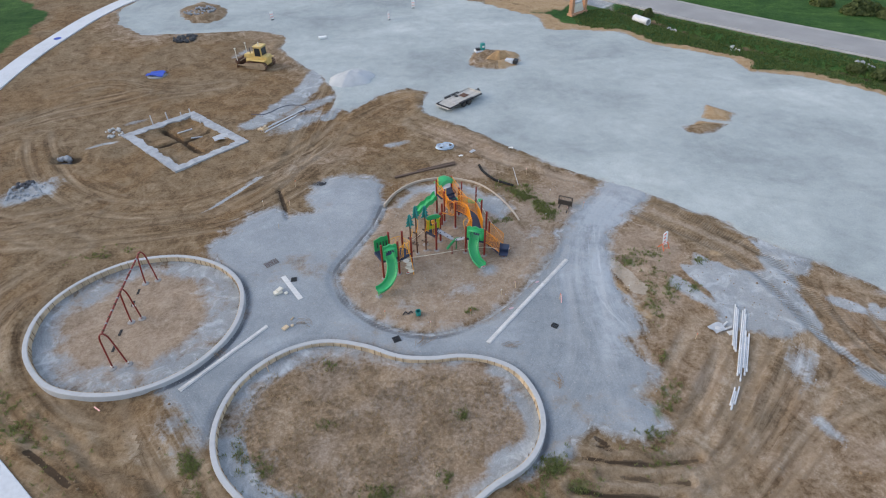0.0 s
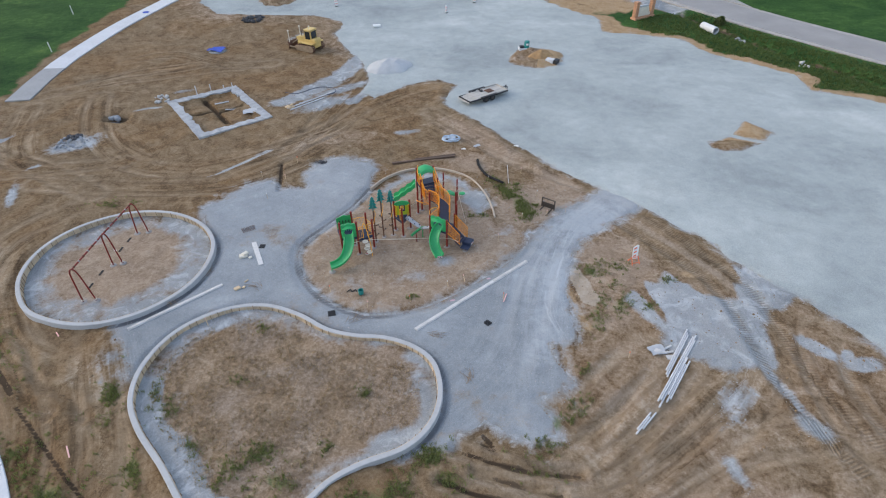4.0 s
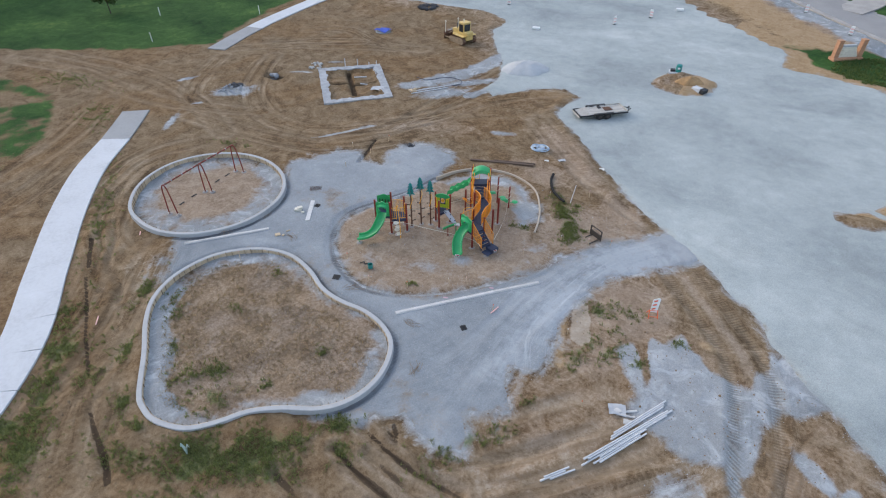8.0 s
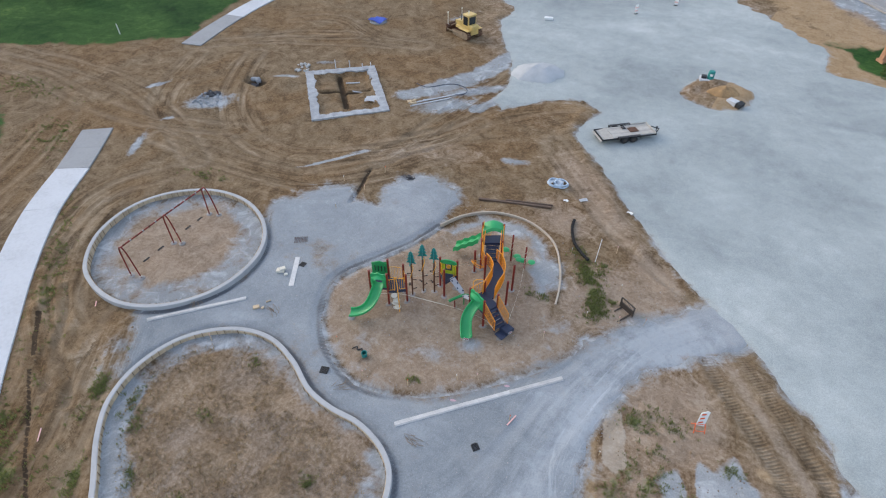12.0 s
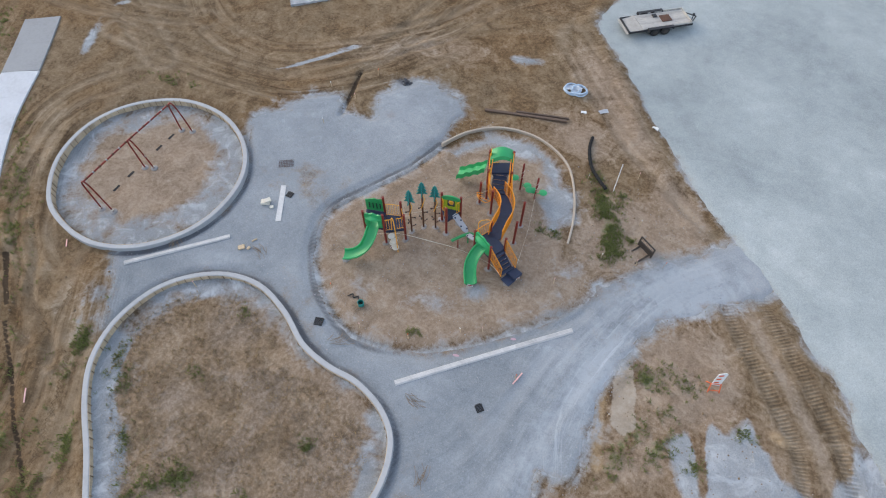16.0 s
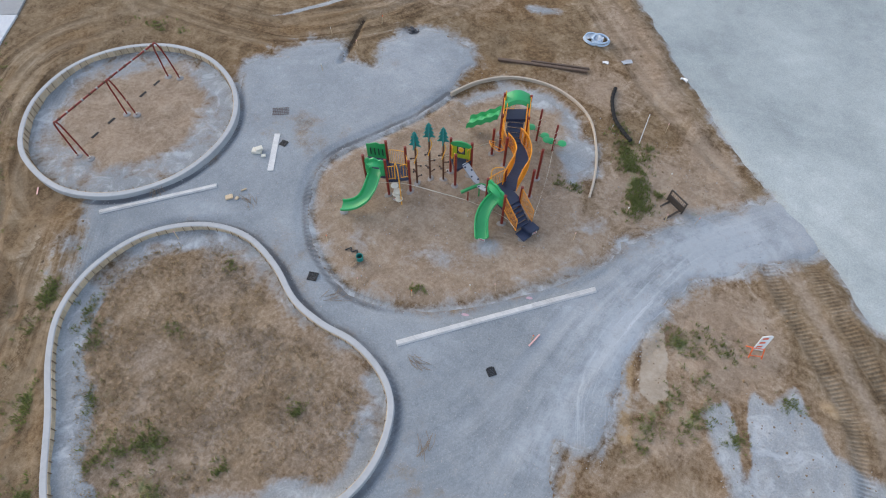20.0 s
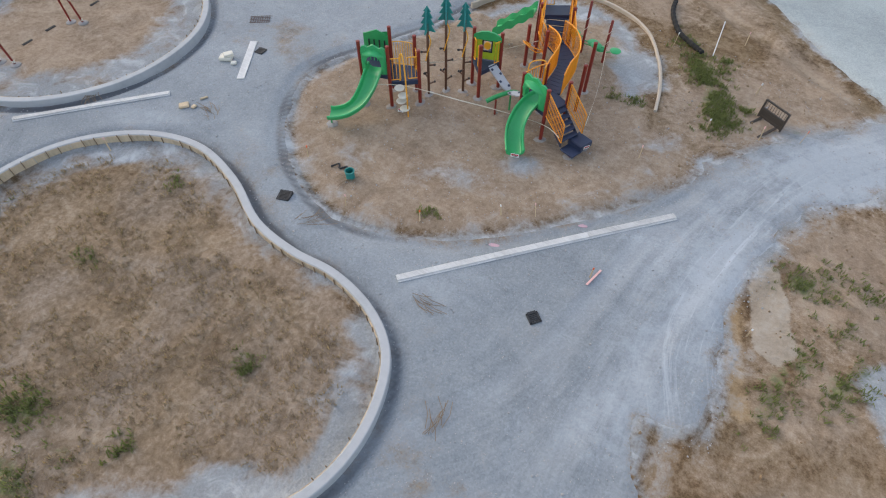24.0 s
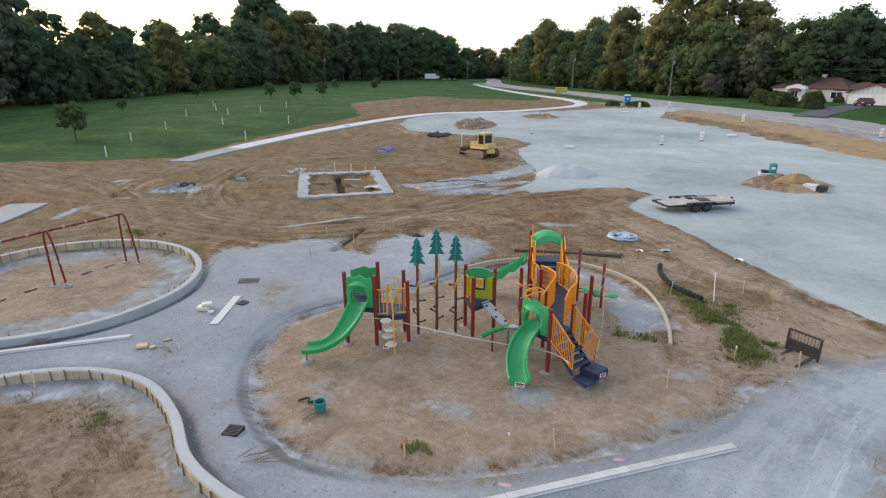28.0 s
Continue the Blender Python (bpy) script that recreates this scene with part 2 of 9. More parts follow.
    n.bump(n.math("MULTIPLY_ADD", fine, 0.5, n.math("MULTIPLY_ADD", streak, 0.8, n.math("MULTIPLY_ADD", tread, -0.5, n.math("MULTIPLY", tuft, 0.5)))), 0.6, 0.12)
    return n.done(col)


def gravel_material(name, wash=(1, 1, 1), uneven=0.45):
    """Crushed stone; wash tints the finer, dirtier stone of the paths."""
    n = Nodes(name, 0.95)
    col, grit, mid, big = crushed(n)
    col = n.mix(1.0, col, wash, "MULTIPLY")
    clump = n.noise(2.6, 6, 0.7, distort=0.6)
    scuff = n.noise(1.1, 7, 0.74, distort=1.2)
    col = n.mix(n.span(scuff, 0.54, 0.70, 0.0, uneven), col, n.mix(1.0, col, (1.38, 1.40, 1.43), "MULTIPLY"))
    col = n.mix(n.span(clump, 0.50, 0.66, 0.0, uneven * 0.6), col, n.mix(1.0, col, (0.66, 0.65, 0.66), "MULTIPLY"))
    stain = n.noise(0.16, 6, 0.62, distort=1.4)
    col = n.mix(n.span(stain, 0.53, 0.66, 0.0, 0.32), col, n.mix(1.0, col, (0.80, 0.795, 0.79), "MULTIPLY"))
    col = n.mix(n.span(stain, 0.47, 0.34, 0.0, 0.35), col, n.mix(1.0, col, (1.12, 1.12, 1.12), "MULTIPLY"))
    chalk = n.math("ADD", n.attr("pale"), n.math("MULTIPLY_ADD", n.math("SUBTRACT", clump, 0.5), 1.6, n.math("MULTIPLY", n.math("SUBTRACT", mid, 0.5), 0.9)))
    col = n.mix(n.math("MULTIPLY", n.span(chalk, 0.25, 1.0, 0.0, 0.6), n.span(n.attr("pale"), 0.03, 0.25)), col, (0.40, 0.44, 0.47))
    strip = n.t.nodes.new("ShaderNodeCombineXYZ")
    n.put(strip, 0, n.math("MULTIPLY", n.attr("across"), 5.0))
    n.put(strip, 1, n.math("MULTIPLY", n.attr("down"), 0.30))
    col = n.mix(n.math("MULTIPLY", n.span(n.noise(1.0, 4, 0.6, co=strip.outputs[0], distort=0.4), 0.52, 0.68, 0.0, 0.6), n.attr("scraped")), col, (0.52, 0.555, 0.585))
    earth = soil(n)[0]
    f = n.math("ADD", n.attr("soiled"), n.math("MULTIPLY_ADD", n.math("SUBTRACT", mid, 0.5), 1.4, n.math("MULTIPLY", n.math("SUBTRACT", grit, 0.5), 0.8)))
    col = n.mix(n.math("MULTIPLY", n.span(f, 0.35, 0.95), n.span(n.attr("soiled"), 0.02, 0.3)), col, earth)
    # trench shade beside curbs and play edge, painted as dark damp stone
    wet_shade = n.math("ADD", n.attr("damp_shade"), n.math("MULTIPLY_ADD", n.math("SUBTRACT", mid, 0.5), 0.45, n.math("MULTIPLY", n.math("SUBTRACT", grit, 0.5), 0.35)))
    col = n.mix(n.span(wet_shade, 0.22, 0.85, 0.0, 0.85), col, (0.085, 0.090, 0.100))
    col = n.mix(n.math("MULTIPLY", n.attr("track"), n.span(n.attr("hold"), 0.0, 1.0, 0.14, 0.22)), col, (0.56, 0.585, 0.61))
    n.bump(n.math("MULTIPLY_ADD", grit, 0.7, mid), 0.4, 0.04)
    return n.done(col)


def concrete(name, c, joint=0.0):
    n = Nodes(name, 0.85)
    big, mid, fine = n.noise(0.5, 5), n.noise(5.0, 5), n.noise(60.0, 3)
    v = n.math("MULTIPLY_ADD", big, 0.45, n.math("MULTIPLY_ADD", mid, 0.35, n.math("MULTIPLY", fine, 0.2)))
    col = n.ramp(v, (0.3, scaled(c, 0.8)), (0.5, c), (0.7, scaled(c, 1.1)))
    n.bump(n.math("MULTIPLY_ADD", fine, 0.3, mid), 0.2, 0.006)
    return n.done(col)


def timber(name, c, stretch=(1, 1, 12), rough=0.75):
    n = Nodes(name, rough)
    grain = n.noise(9.0, 5, 0.65, co=n.map(stretch), distort=0.8)
    blot = n.noise(2.2, 4)
    info = n.t.nodes.new("ShaderNodeObjectInfo").outputs["Random"]
    v = n.math("MULTIPLY_ADD", grain, 0.5, n.math("MULTIPLY_ADD", blot, 0.35, n.math("MULTIPLY", info, 0.18)))
    col = n.ramp(v, (0.28, scaled(c, 0.6)), (0.5, c), (0.72, scaled(c, 1.3)))
    n.bump(grain, 0.3, 0.004)
    return n.done(col)


def leaf(name, c, vary=0.5, through_light=0.4):
    n = Nodes(name, 0.8)
    n.put(n.b, "Specular IOR Level", 0.15)
    geo = n.t.nodes.new("ShaderNodeNewGeometry").outputs["Random Per Island"]
    info = n.t.nodes.new("ShaderNodeObjectInfo").outputs["Random"]
    patch = n.noise(0.35, 3)
    v = n.math("MULTIPLY_ADD", geo, 0.30, n.math("MULTIPLY_ADD", info, 0.40, n.math("MULTIPLY", patch, 0.35)))
    col = n.ramp(v, (0.1, scaled(c, 1 - vary)), (0.5, c), (0.95, tuple(a * b for a, b in zip(c, (1.45, 1.3, 1.15)))))
    m = n.done(col)
    thin = n.t.nodes.new("ShaderNodeBsdfTranslucent")
    n.put(thin, "Color", n.mix(1.0, col, (1.25, 1.3, 0.8), "MULTIPLY"))
    both = n.t.nodes.new("ShaderNodeMixShader")
    n.put(both, 0, through_light)
    n.put(both, 1, n.b.outputs[0])
    n.put(both, 2, thin.outputs[0])
    n.t.links.new(both.outputs[0], n.t.nodes["Material Output"].inputs["Surface"])
    return m


GROUND, GRAVEL, PATH_STONE = ground_material(), gravel_material("crushed_limestone", (1.03, 1.05, 1.015), 0.22), gravel_material("fine_path_stone", (0.79, 0.795, 0.825))
CONCRETE = concrete("fresh_concrete", (0.55, 0.57, 0.59))
CONCRETE_OLD = concrete("weathered_concrete", (0.30, 0.308, 0.31))
CURB = concrete("curb_concrete", (0.415, 0.422, 0.425))
FOOTING = concrete("footing_concrete", (0.37, 0.375, 0.38))
CURB_TAN = concrete("tan_curb_concrete", (0.46, 0.39, 0.31))
DARK_STEEL = plain("dark_oiled_steel", (0.045, 0.036, 0.030), 0.7, vary=0.35)
POST_FOOT = plain("dusty_concrete_foot", (0.29, 0.275, 0.26), 0.95, vary=0.3)
SHOULDER = plain("gravel_shoulder", (0.33, 0.315, 0.295), 0.95, vary=0.3, scale=0.6, grain=12.0)
TRAILER_WOOD = timber("grey_trailer_wood", (0.44, 0.42, 0.38), (0.4, 3, 3))
FORM = timber("formwork_plywood", (0.50, 0.395, 0.27), (1, 1, 0.3))
STAKE = timber("stake_wood", (0.22, 0.15, 0.09), (3, 3, 0.4))
STAKE_NEW = timber("lath_wood", (0.55, 0.42, 0.27), (3, 3, 0.4))
BOARD = timber("weathered_board", (0.52, 0.515, 0.50), (0.4, 3, 3))
RAIL_WOOD = timber("dark_railroad_wood", (0.110, 0.072, 0.050), (0.4, 3, 3))
RED = plain("maroon_powder_coat", (0.215, 0.026, 0.016), 0.42, vary=0.15)
BROWN = plain("brown_powder_coat", (0.105, 0.045, 0.024), 0.45)
ORANGE = plain("orange_powder_coat", (0.80, 0.30, 0.020), 0.42, vary=0.12)
YELLOW = plain("yellow_powder_coat", (0.82, 0.38, 0.030), 0.42, vary=0.12)
LIME = plain("lime_plastic", (0.42, 0.52, 0.03), 0.4)
GREEN = plain("green_moulded_plastic", (0.022, 0.345, 0.112), 0.4, vary=0.16, scale=1.6)
GREEN_DARK = plain("deep_green_plastic", (0.026, 0.32, 0.10), 0.45)
TEAL = plain("teal_plastic", (0.010, 0.210, 0.190), 0.55)
NAVY = plain("navy_coated_steel", (0.022, 0.034, 0.072), 0.5, vary=0.3)
GREY_PLASTIC = plain("grey_plastic", (0.42, 0.44, 0.46), 0.45)
CREAM = plain("cream_plastic", (0.66, 0.62, 0.52), 0.5)
WHITE = plain("white_paint", (0.78, 0.78, 0.76), 0.5, vary=0.08)
PIPE_WHITE = plain("white_pvc", (0.56, 0.57, 0.58), 0.5, vary=0.16)
RUBBER = plain("black_rubber", (0.018, 0.018, 0.019), 0.85)
BLACK = plain("black_plastic", (0.02, 0.021, 0.023), 0.6)
STEEL = plain("dull_steel", (0.30, 0.31, 0.32), 0.45, 0.8)
RUST = plain("rusty_steel", (0.115, 0.055, 0.032), 0.85, vary=0.4)
DOZER = plain("machine_yellow", (0.60, 0.43, 0.15), 0.5, vary=0.25)
BLUE = plain("blue_cover", (0.012, 0.060, 0.40), 0.7)
SIGN_RED = plain("sign_red", (0.42, 0.015, 0.02), 0.5)
SAFETY = plain("safety_orange", (0.80, 0.13, 0.03), 0.5)
ASPHALT = plain("worn_asphalt", (0.295, 0.290, 0.283), 0.9, vary=0.22, scale=0.25, grain=25.0, bump=0.3)
ASPHALT_DARK = plain("dark_driveway", (0.072, 0.078, 0.088), 0.9, scale=0.4)
WINDOW = plain("dark_glass", (0.02, 0.025, 0.03), 0.08)

# ---- the lie of the land ----
rng = np.random.default_rng(7)
LATTICE = rng.random((256, 256))


def wave(x, y, size, seed=0):
    """Smooth value noise from -1 to 1 with features of that size in metres."""
    u, v = np.asarray(x) / size + 37.3 * seed, np.asarray(y) / size + 91.7 * seed
    i, j = np.floor(u).astype(int), np.floor(v).astype(int)
    a, b = u - i, v - j
    a, b = a * a * (3 - 2 * a), b * b * (3 - 2 * b)
    g = lambda p, q: LATTICE[p % 256, q % 256]
    return 2 * ((g(i, j) * (1 - a) + g(i + 1, j) * a) * (1 - b) + (g(i, j + 1) * (1 - a) + g(i + 1, j + 1) * a) * b) - 1


def step(v, lo, hi):
    s = np.clip((v - lo) / (hi - lo), 0, 1)
    return s * s * (3 - 2 * s)


def lie(x, y):
    """Height of the land: level round the playground, rising gently to the road."""
    return 2.0 * step(np.asarray(y) - 0.45 * np.asarray(x), 62.0, 122.0)


def spline(points, closed=True, n=6):
    """A smooth line through the points."""
    p = [Vector(q) for q in points]
    out = []
    k = len(p)
    for i in range(k if closed else k - 1):
        if closed:
            a, b, c, d = p[i - 1], p[i], p[(i + 1) % k], p[(i + 2) % k]
        else:
            a, b, c, d = p[max(i - 1, 0)], p[i], p[i + 1], p[min(i + 2, k - 1)]
        for s in range(n):
            t = s / n
            out.append(0.5 * ((2 * b) + (c - a) * t + (2 * a - 5 * b + 4 * c - d) * t * t + (3 * b - a - 3 * c + d) * t ** 3))
    if not closed:
        out.append(p[-1])
    return out


def line_distance(x, y, pts, closed=False, far=9.0):
    """Distance to a line, its side, and the length run along it."""
    p = np.array([(q[0], q[1]) for q in pts])
    x, y = np.asarray(x, float), np.asarray(y, float)
    d, run, inside = np.full(x.shape, far), np.zeros(x.shape), np.zeros(x.shape, bool)
    near = (x > p[:, 0].min() - far) & (x < p[:, 0].max() + far) & (y > p[:, 1].min() - far) & (y < p[:, 1].max() + far)
    xs, ys = x[near], y[near]
    dn, rn, ins, total = np.full(xs.shape, far), np.zeros(xs.shape), np.zeros(xs.shape, bool), 0.0
    q = np.vstack([p, p[:1]]) if closed else p
    for (ax, ay), (bx, by) in zip(q[:-1], q[1:]):
        ex, ey = bx - ax, by - ay
        l2 = ex * ex + ey * ey + 1e-9
        t = np.clip(((xs - ax) * ex + (ys - ay) * ey) / l2, 0, 1)
        h = np.hypot(xs - ax - t * ex, ys - ay - t * ey)
        m = h < dn
        dn[m], rn[m] = h[m], (total + t * l2 ** 0.5)[m]
        total += l2 ** 0.5
        if closed:
            c = ((ay > ys) != (by > ys)) & (xs < (bx - ax) * (ys - ay) / (by - ay + 1e-12) + ax)
            ins ^= c
    d[near], run[near], inside[near] = dn, rn, ins
    return d, run, inside


def within(x, y, pts, far=9.0):
    """Signed distance to a closed outline, positive inside."""
    d, _, inside = line_distance(x, y, pts, True, far)
    return np.where(inside, d, -d)


KIDNEY = spline([(-4.6, 8.45), (-6.7, 10.0), (-8.8, 11.4), (-10.2, 12.8), (-10.9, 14.6), (-10.8, 16.6), (-10.0, 18.2), (-8.5, 19.5), (-6.6, 20.05), (-4.5, 19.7), (-2.6, 18.95), (-0.9, 18.8), (0.7, 18.95), (2.3, 18.65), (3.5, 17.9), (4.2, 16.6), (4.4, 15.2), (4.1, 13.9), (3.3, 12.8), (1.8, 11.8), (0.7, 10.8), (-0.1, 9.5), (-1.0, 8.5), (-2.5, 7.95), (-3.7, 8.05)])
OVAL = spline([(-20.6, 17.45), (-22.7, 19.55), (-23.5, 22.3), (-22.7, 24.9), (-20.5, 26.9), (-17.6, 27.5), (-14.75, 26.7), (-12.75, 24.9), (-11.95, 22.55), (-12.2, 20.2), (-13.6, 18.05), (-15.8, 16.8), (-18.4, 16.7)])
ARC = spline([(-4.6, 33.4), (-3.9, 35.1), (-2.5, 36.55), (-0.6, 37.15), (1.2, 36.9), (2.7, 36.0), (3.9, 34.3), (4.6, 32.8), (5.05, 31.3)], False)
PLAY = spline([(-4.7, 33.4), (-5.1, 31.0), (-6.2, 28.2), (-7.0, 25.9), (-6.4, 24.0), (-4.9, 22.2), (-3.1, 21.1), (-1.0, 20.6), (1.1, 21.2), (3.1, 22.5), (4.8, 24.4), (6.4, 26.5), (7.4, 28.2)], False)
APRON = [(-15.6, 28.4), (-15.0, 29.9), (-14.2, 32.4), (-12.6, 32.9), (-11.6, 32.1), (-9.4, 32.6), (-10.3, 34.9), (-10.1, 36.6), (-8.1, 37.5), (-6.2, 37.3), (-5.3, 36.3), *[(p.x, p.y) for p in PLAY[::3]], (7.6, 29.7), (9.2, 32.3), (11.1, 34.5), (12.5, 36.6), (14.5, 38.5), (17.0, 36.0), (15.1, 34.5), (12.2, 31.5), (10.4, 28.9), (10.1, 26.0), (10.0, 24.5), (10.4, 22.2), (10.7, 21.0), (9.5, 20.3), (10.4, 18.0), (9.0, 16.6), (10.0, 15.0), (8.9, 14.2), (6.7, 15.1), (5.0, 13.6), (3.5, 12.4), (0.0, 14.0), (-9.0, 14.5), (-11.6, 14.4), (-12.6, 16.0), (-14.2, 17.0), (-13.0, 20.0), (-12.5, 22.4), (-13.2, 25.2), (-15.0, 27.2)]
LOT = [(25.6, 24.0), (23.0, 26.7), (20.2, 29.4), (19.1, 31.0), (15.1, 34.6), (12.4, 36.6), (10.7, 37.5), (8.5, 39.6), (5.2, 42.5), (1.0, 46.8), (-2.2, 49.6), (-2.3, 52.2), (-1.6, 54.4), (-4.1, 55.5), (-6.9, 53.7), (-9.4, 49.8), (-11.1, 51.0), (-11.5, 55.0), (-14.3, 60.1), (-17.8, 64.3), (-20.2, 68.0), (-20.2, 72.0), (-25.6, 74.2), (-29.0, 73.3), (-38.9, 72.0), (-43.6, 75.8), (-45.8, 81.0), (-45.5, 86.0), (-42.5, 91.0), (-37.0, 96.0), (-30.0, 103.0), (-26.0, 112.0), (-23.0, 121.0), (-14.0, 121.0), (-15.0, 108.0), (-14.0, 100.5), (-5.0, 95.0), (1.0, 89.5), (7.5, 84.5), (13.0, 80.0), (13.2, 74.8), (17.5, 74.8), (23.2, 73.0), (25.3, 68.8), (33.0, 63.3), (33.3, 59.0), (37.2, 58.0), (41.5, 54.8), (44.0, 52.0), (62.0, 36.0), (80.0, 14.0), (62.0, -10.0), (36.0, 10.0)]
LAWN = [(-67, 28), (-110, 8), (-400, -60), (-900, 300), (-500, 900), (-200, 320), (-131, 232), (-76, 167), (-54, 143.5), (-46, 126), (-56, 128), (-66, 124), (-76, 106), (-74, 96), (-64, 88), (-55.5, 80), (-53.5, 72), (-52.0, 58), (-49.8, 50), (-46.9, 45), (-48.7, 42.3), (-53, 38), (-61, 32)]
VERGE = [(-39, 23.2), (-36.5, 17.5), (-31, 11.5), (-24, 6), (-17, 0), (-12, -12), (-120, -40), (-120, -4), (-66, 21), (-52, 25.3)]
ROAD = spline([(152, -48), (112, 1), (73, 44), (53, 64.4), (43.6, 73.6), (36.0, 81.6), (28.6, 89.4), (17.0, 100.3), (6.2, 110.4), (-10.4, 123.2), (-30.2, 144.5), (-55.7, 171.4), (-94.3, 207.5), (-130, 250), (-176, 327), (-240, 420)], False, 4)
WALK_NEAR = spline([(-3.2, -9.0), (-7.2, -1.0), (-12.2, 5.9), (-18.2, 10.4), (-23.8, 14.5), (-28.5, 18.6), (-31.9, 22.7)], False, 8)
WALK_OLD = spline([(-31.9, 22.7), (-34.0, 25.0), (-36.0, 27.1)], False, 4)
WALK_FAR = spline([(-47.55, 51.2), (-48.35, 55.0), (-49.2, 64.0), (-49.0, 72.0), (-48.3, 80.0), (-45.6, 89.0), (-37.5, 97.5), (-33.6, 110.0), (-35.0, 122.5), (-44.0, 136.0), (-62.0, 153.6), (-92.0, 186.6), (-129.0, 231.0)], False, 5)
WALK_STUB = spline([(-44.9, 43.0), (-45.7, 45.2), (-46.6, 47.7), (-47.55, 51.2)], False, 4)
PIT = [(-22.0, 38.9), (-17.95, 43.75), (-24.6, 49.8), (-29.1, 45.1)]
ISLAND = spline([(2.6, 62.8), (4.2, 61.2), (6.6, 60.9), (8.4, 62.2), (8.9, 64.6), (7.6, 66.6), (5.2, 67.2), (3.2, 65.6)])
PATCH = [(21.37, 45.44), (22.49, 46.21), (23.36, 46.86), (25.73, 46.03), (24.87, 45.3), (23.81, 44.46), (22.37, 44.19), (21.55, 44.62)]
PATCH_BACK = [(25.3, 50.35), (27.15, 48.41), (26.05, 46.55), (23.7, 47.4)]
ISLE_FAR = spline([(-37.4, 80.9), (-35.8, 84.4), (-32.6, 83.8), (-30.2, 80.0), (-31.7, 76.8), (-34.8, 77.4)])
ISLE_END = spline([(-33.0, 93.0), (-29.0, 94.5), (-26.5, 92.6), (-28.5, 90.6), (-31.5, 90.8)])
# lines the machines have driven
# the crawler's tread marks come first, then the wheel tracks
TRACKS = [[(12.9, 34.6), (14.7, 32.3), (17.1, 29.9), (18.9, 28.0), (20.0, 25.7), (20.6, 23.2), (21.2, 20.6), (22.3, 18.0), (23.6, 15.8)], [(23.6, 24.0), (23.0, 21.0), (23.4, 18.0), (24.6, 15.0)]]
TRACKS += [[(-37.2, 45.6), (-34.4, 41.2), (-31.0, 37.3), (-26.8, 34.4), (-22.4, 33.3), (-18.4, 34.0), (-14.6, 37.4), (-11.1, 41.8), (-9.9, 46.6)], [(-42.3, 42.0), (-39.6, 37.6), (-36.6, 33.8), (-33.1, 31.5), (-28.6, 31.2)], [(-30.5, 29.4), (-25.0, 30.0), (-19.4, 30.9), (-15.2, 32.5), (-11.9, 36.3), (-9.2, 41.7)], [(-32.0, 55.2), (-35.2, 53.1), (-38.4, 50.5), (-41.3, 46.3)], [(-23.7, 57.2), (-29.3, 55.9), (-36.2, 57.7), (-40.7, 54.7)], [(-12.0, 56.9), (-12.2, 51.1), (-12.5, 45.0), (-12.6, 39.8), (-13.9, 35.5), (-16.0, 32.5)]]
TRACKS += [[(-1.5, 53.8), (-5.0, 53.6), (-8.9, 48.9), (-11.3, 43.0), (-14.2, 38.9)], [(12, 37), (7, 39.5), (2, 43), (-3, 47.5)], [(-27.5, 11.0), (-28.6, 13.8), (-30.3, 16.8), (-32.6, 20.3)], [(-32.5, 13.1), (-33.7, 16.6), (-36.1, 21.1), (-40.8, 27.0)], [(-15.1, 16.5), (-10.9, 11.6), (-8.0, 7.6), (-5.0, 5.0), (-3.0, 3.7)], [(-11.5, 12.3), (-8.7, 8.9), (-7.6, 5.7), (-6.2, 3.0)], [(-24.9, 23.5), (-24.9, 21.1), (-23.4, 18.7), (-20.9, 16.4), (-18.1, 14.6), (-15.0, 13.9)]]
TRACKS += [[(-25, 27), (-26.5, 22), (-22, 15), (-16.5, 12.5), (-13, 9), (-9, 3), (-6, -3)], [(3, 6.5), (10, 8), (18, 9.2), (26, 8.5)], [(14, 36), (11, 31.5), (9.2, 27), (8.9, 22), (9.6, 17)], [(13, 35), (10.2, 31), (8.3, 26.5), (8.0, 21.5), (8.8, 16)], [(4, 14), (7, 18), (8, 23), (9, 29)]]
TRACKS += [[(7.2, 11.6), (10.0, 12.1), (13.0, 13.8), (16.9, 18.3), (18.4, 20.3)], [(8.6, 11.0), (11.1, 11.5), (14.6, 14.0), (18.5, 18.0), (20.5, 21.6)], [(12.1, 11.4), (15.0, 13.8), (18.5, 16.2), (23.1, 17.6)], [(11.0, 13.2), (13.3, 16.2), (14.3, 17.6), (16.1, 19.9)], [(9.2, 15.6), (11.2, 16.5), (12.6, 18.3), (14.4, 20.8)], [(-60, 31), (-50, 33), (-41, 33.5), (-33, 32), (-25, 29)], [(-62, 27), (-52, 29.5), (-42, 29.5), (-34, 30.5), (-26, 34)], [(-44.4, 43.3), (-39.6, 48.5), (-34.1, 52.0), (-26.7, 55.8)]]
# stone spilled on the soil: x, y, half length, half width, turn, amount
SPILLS = []
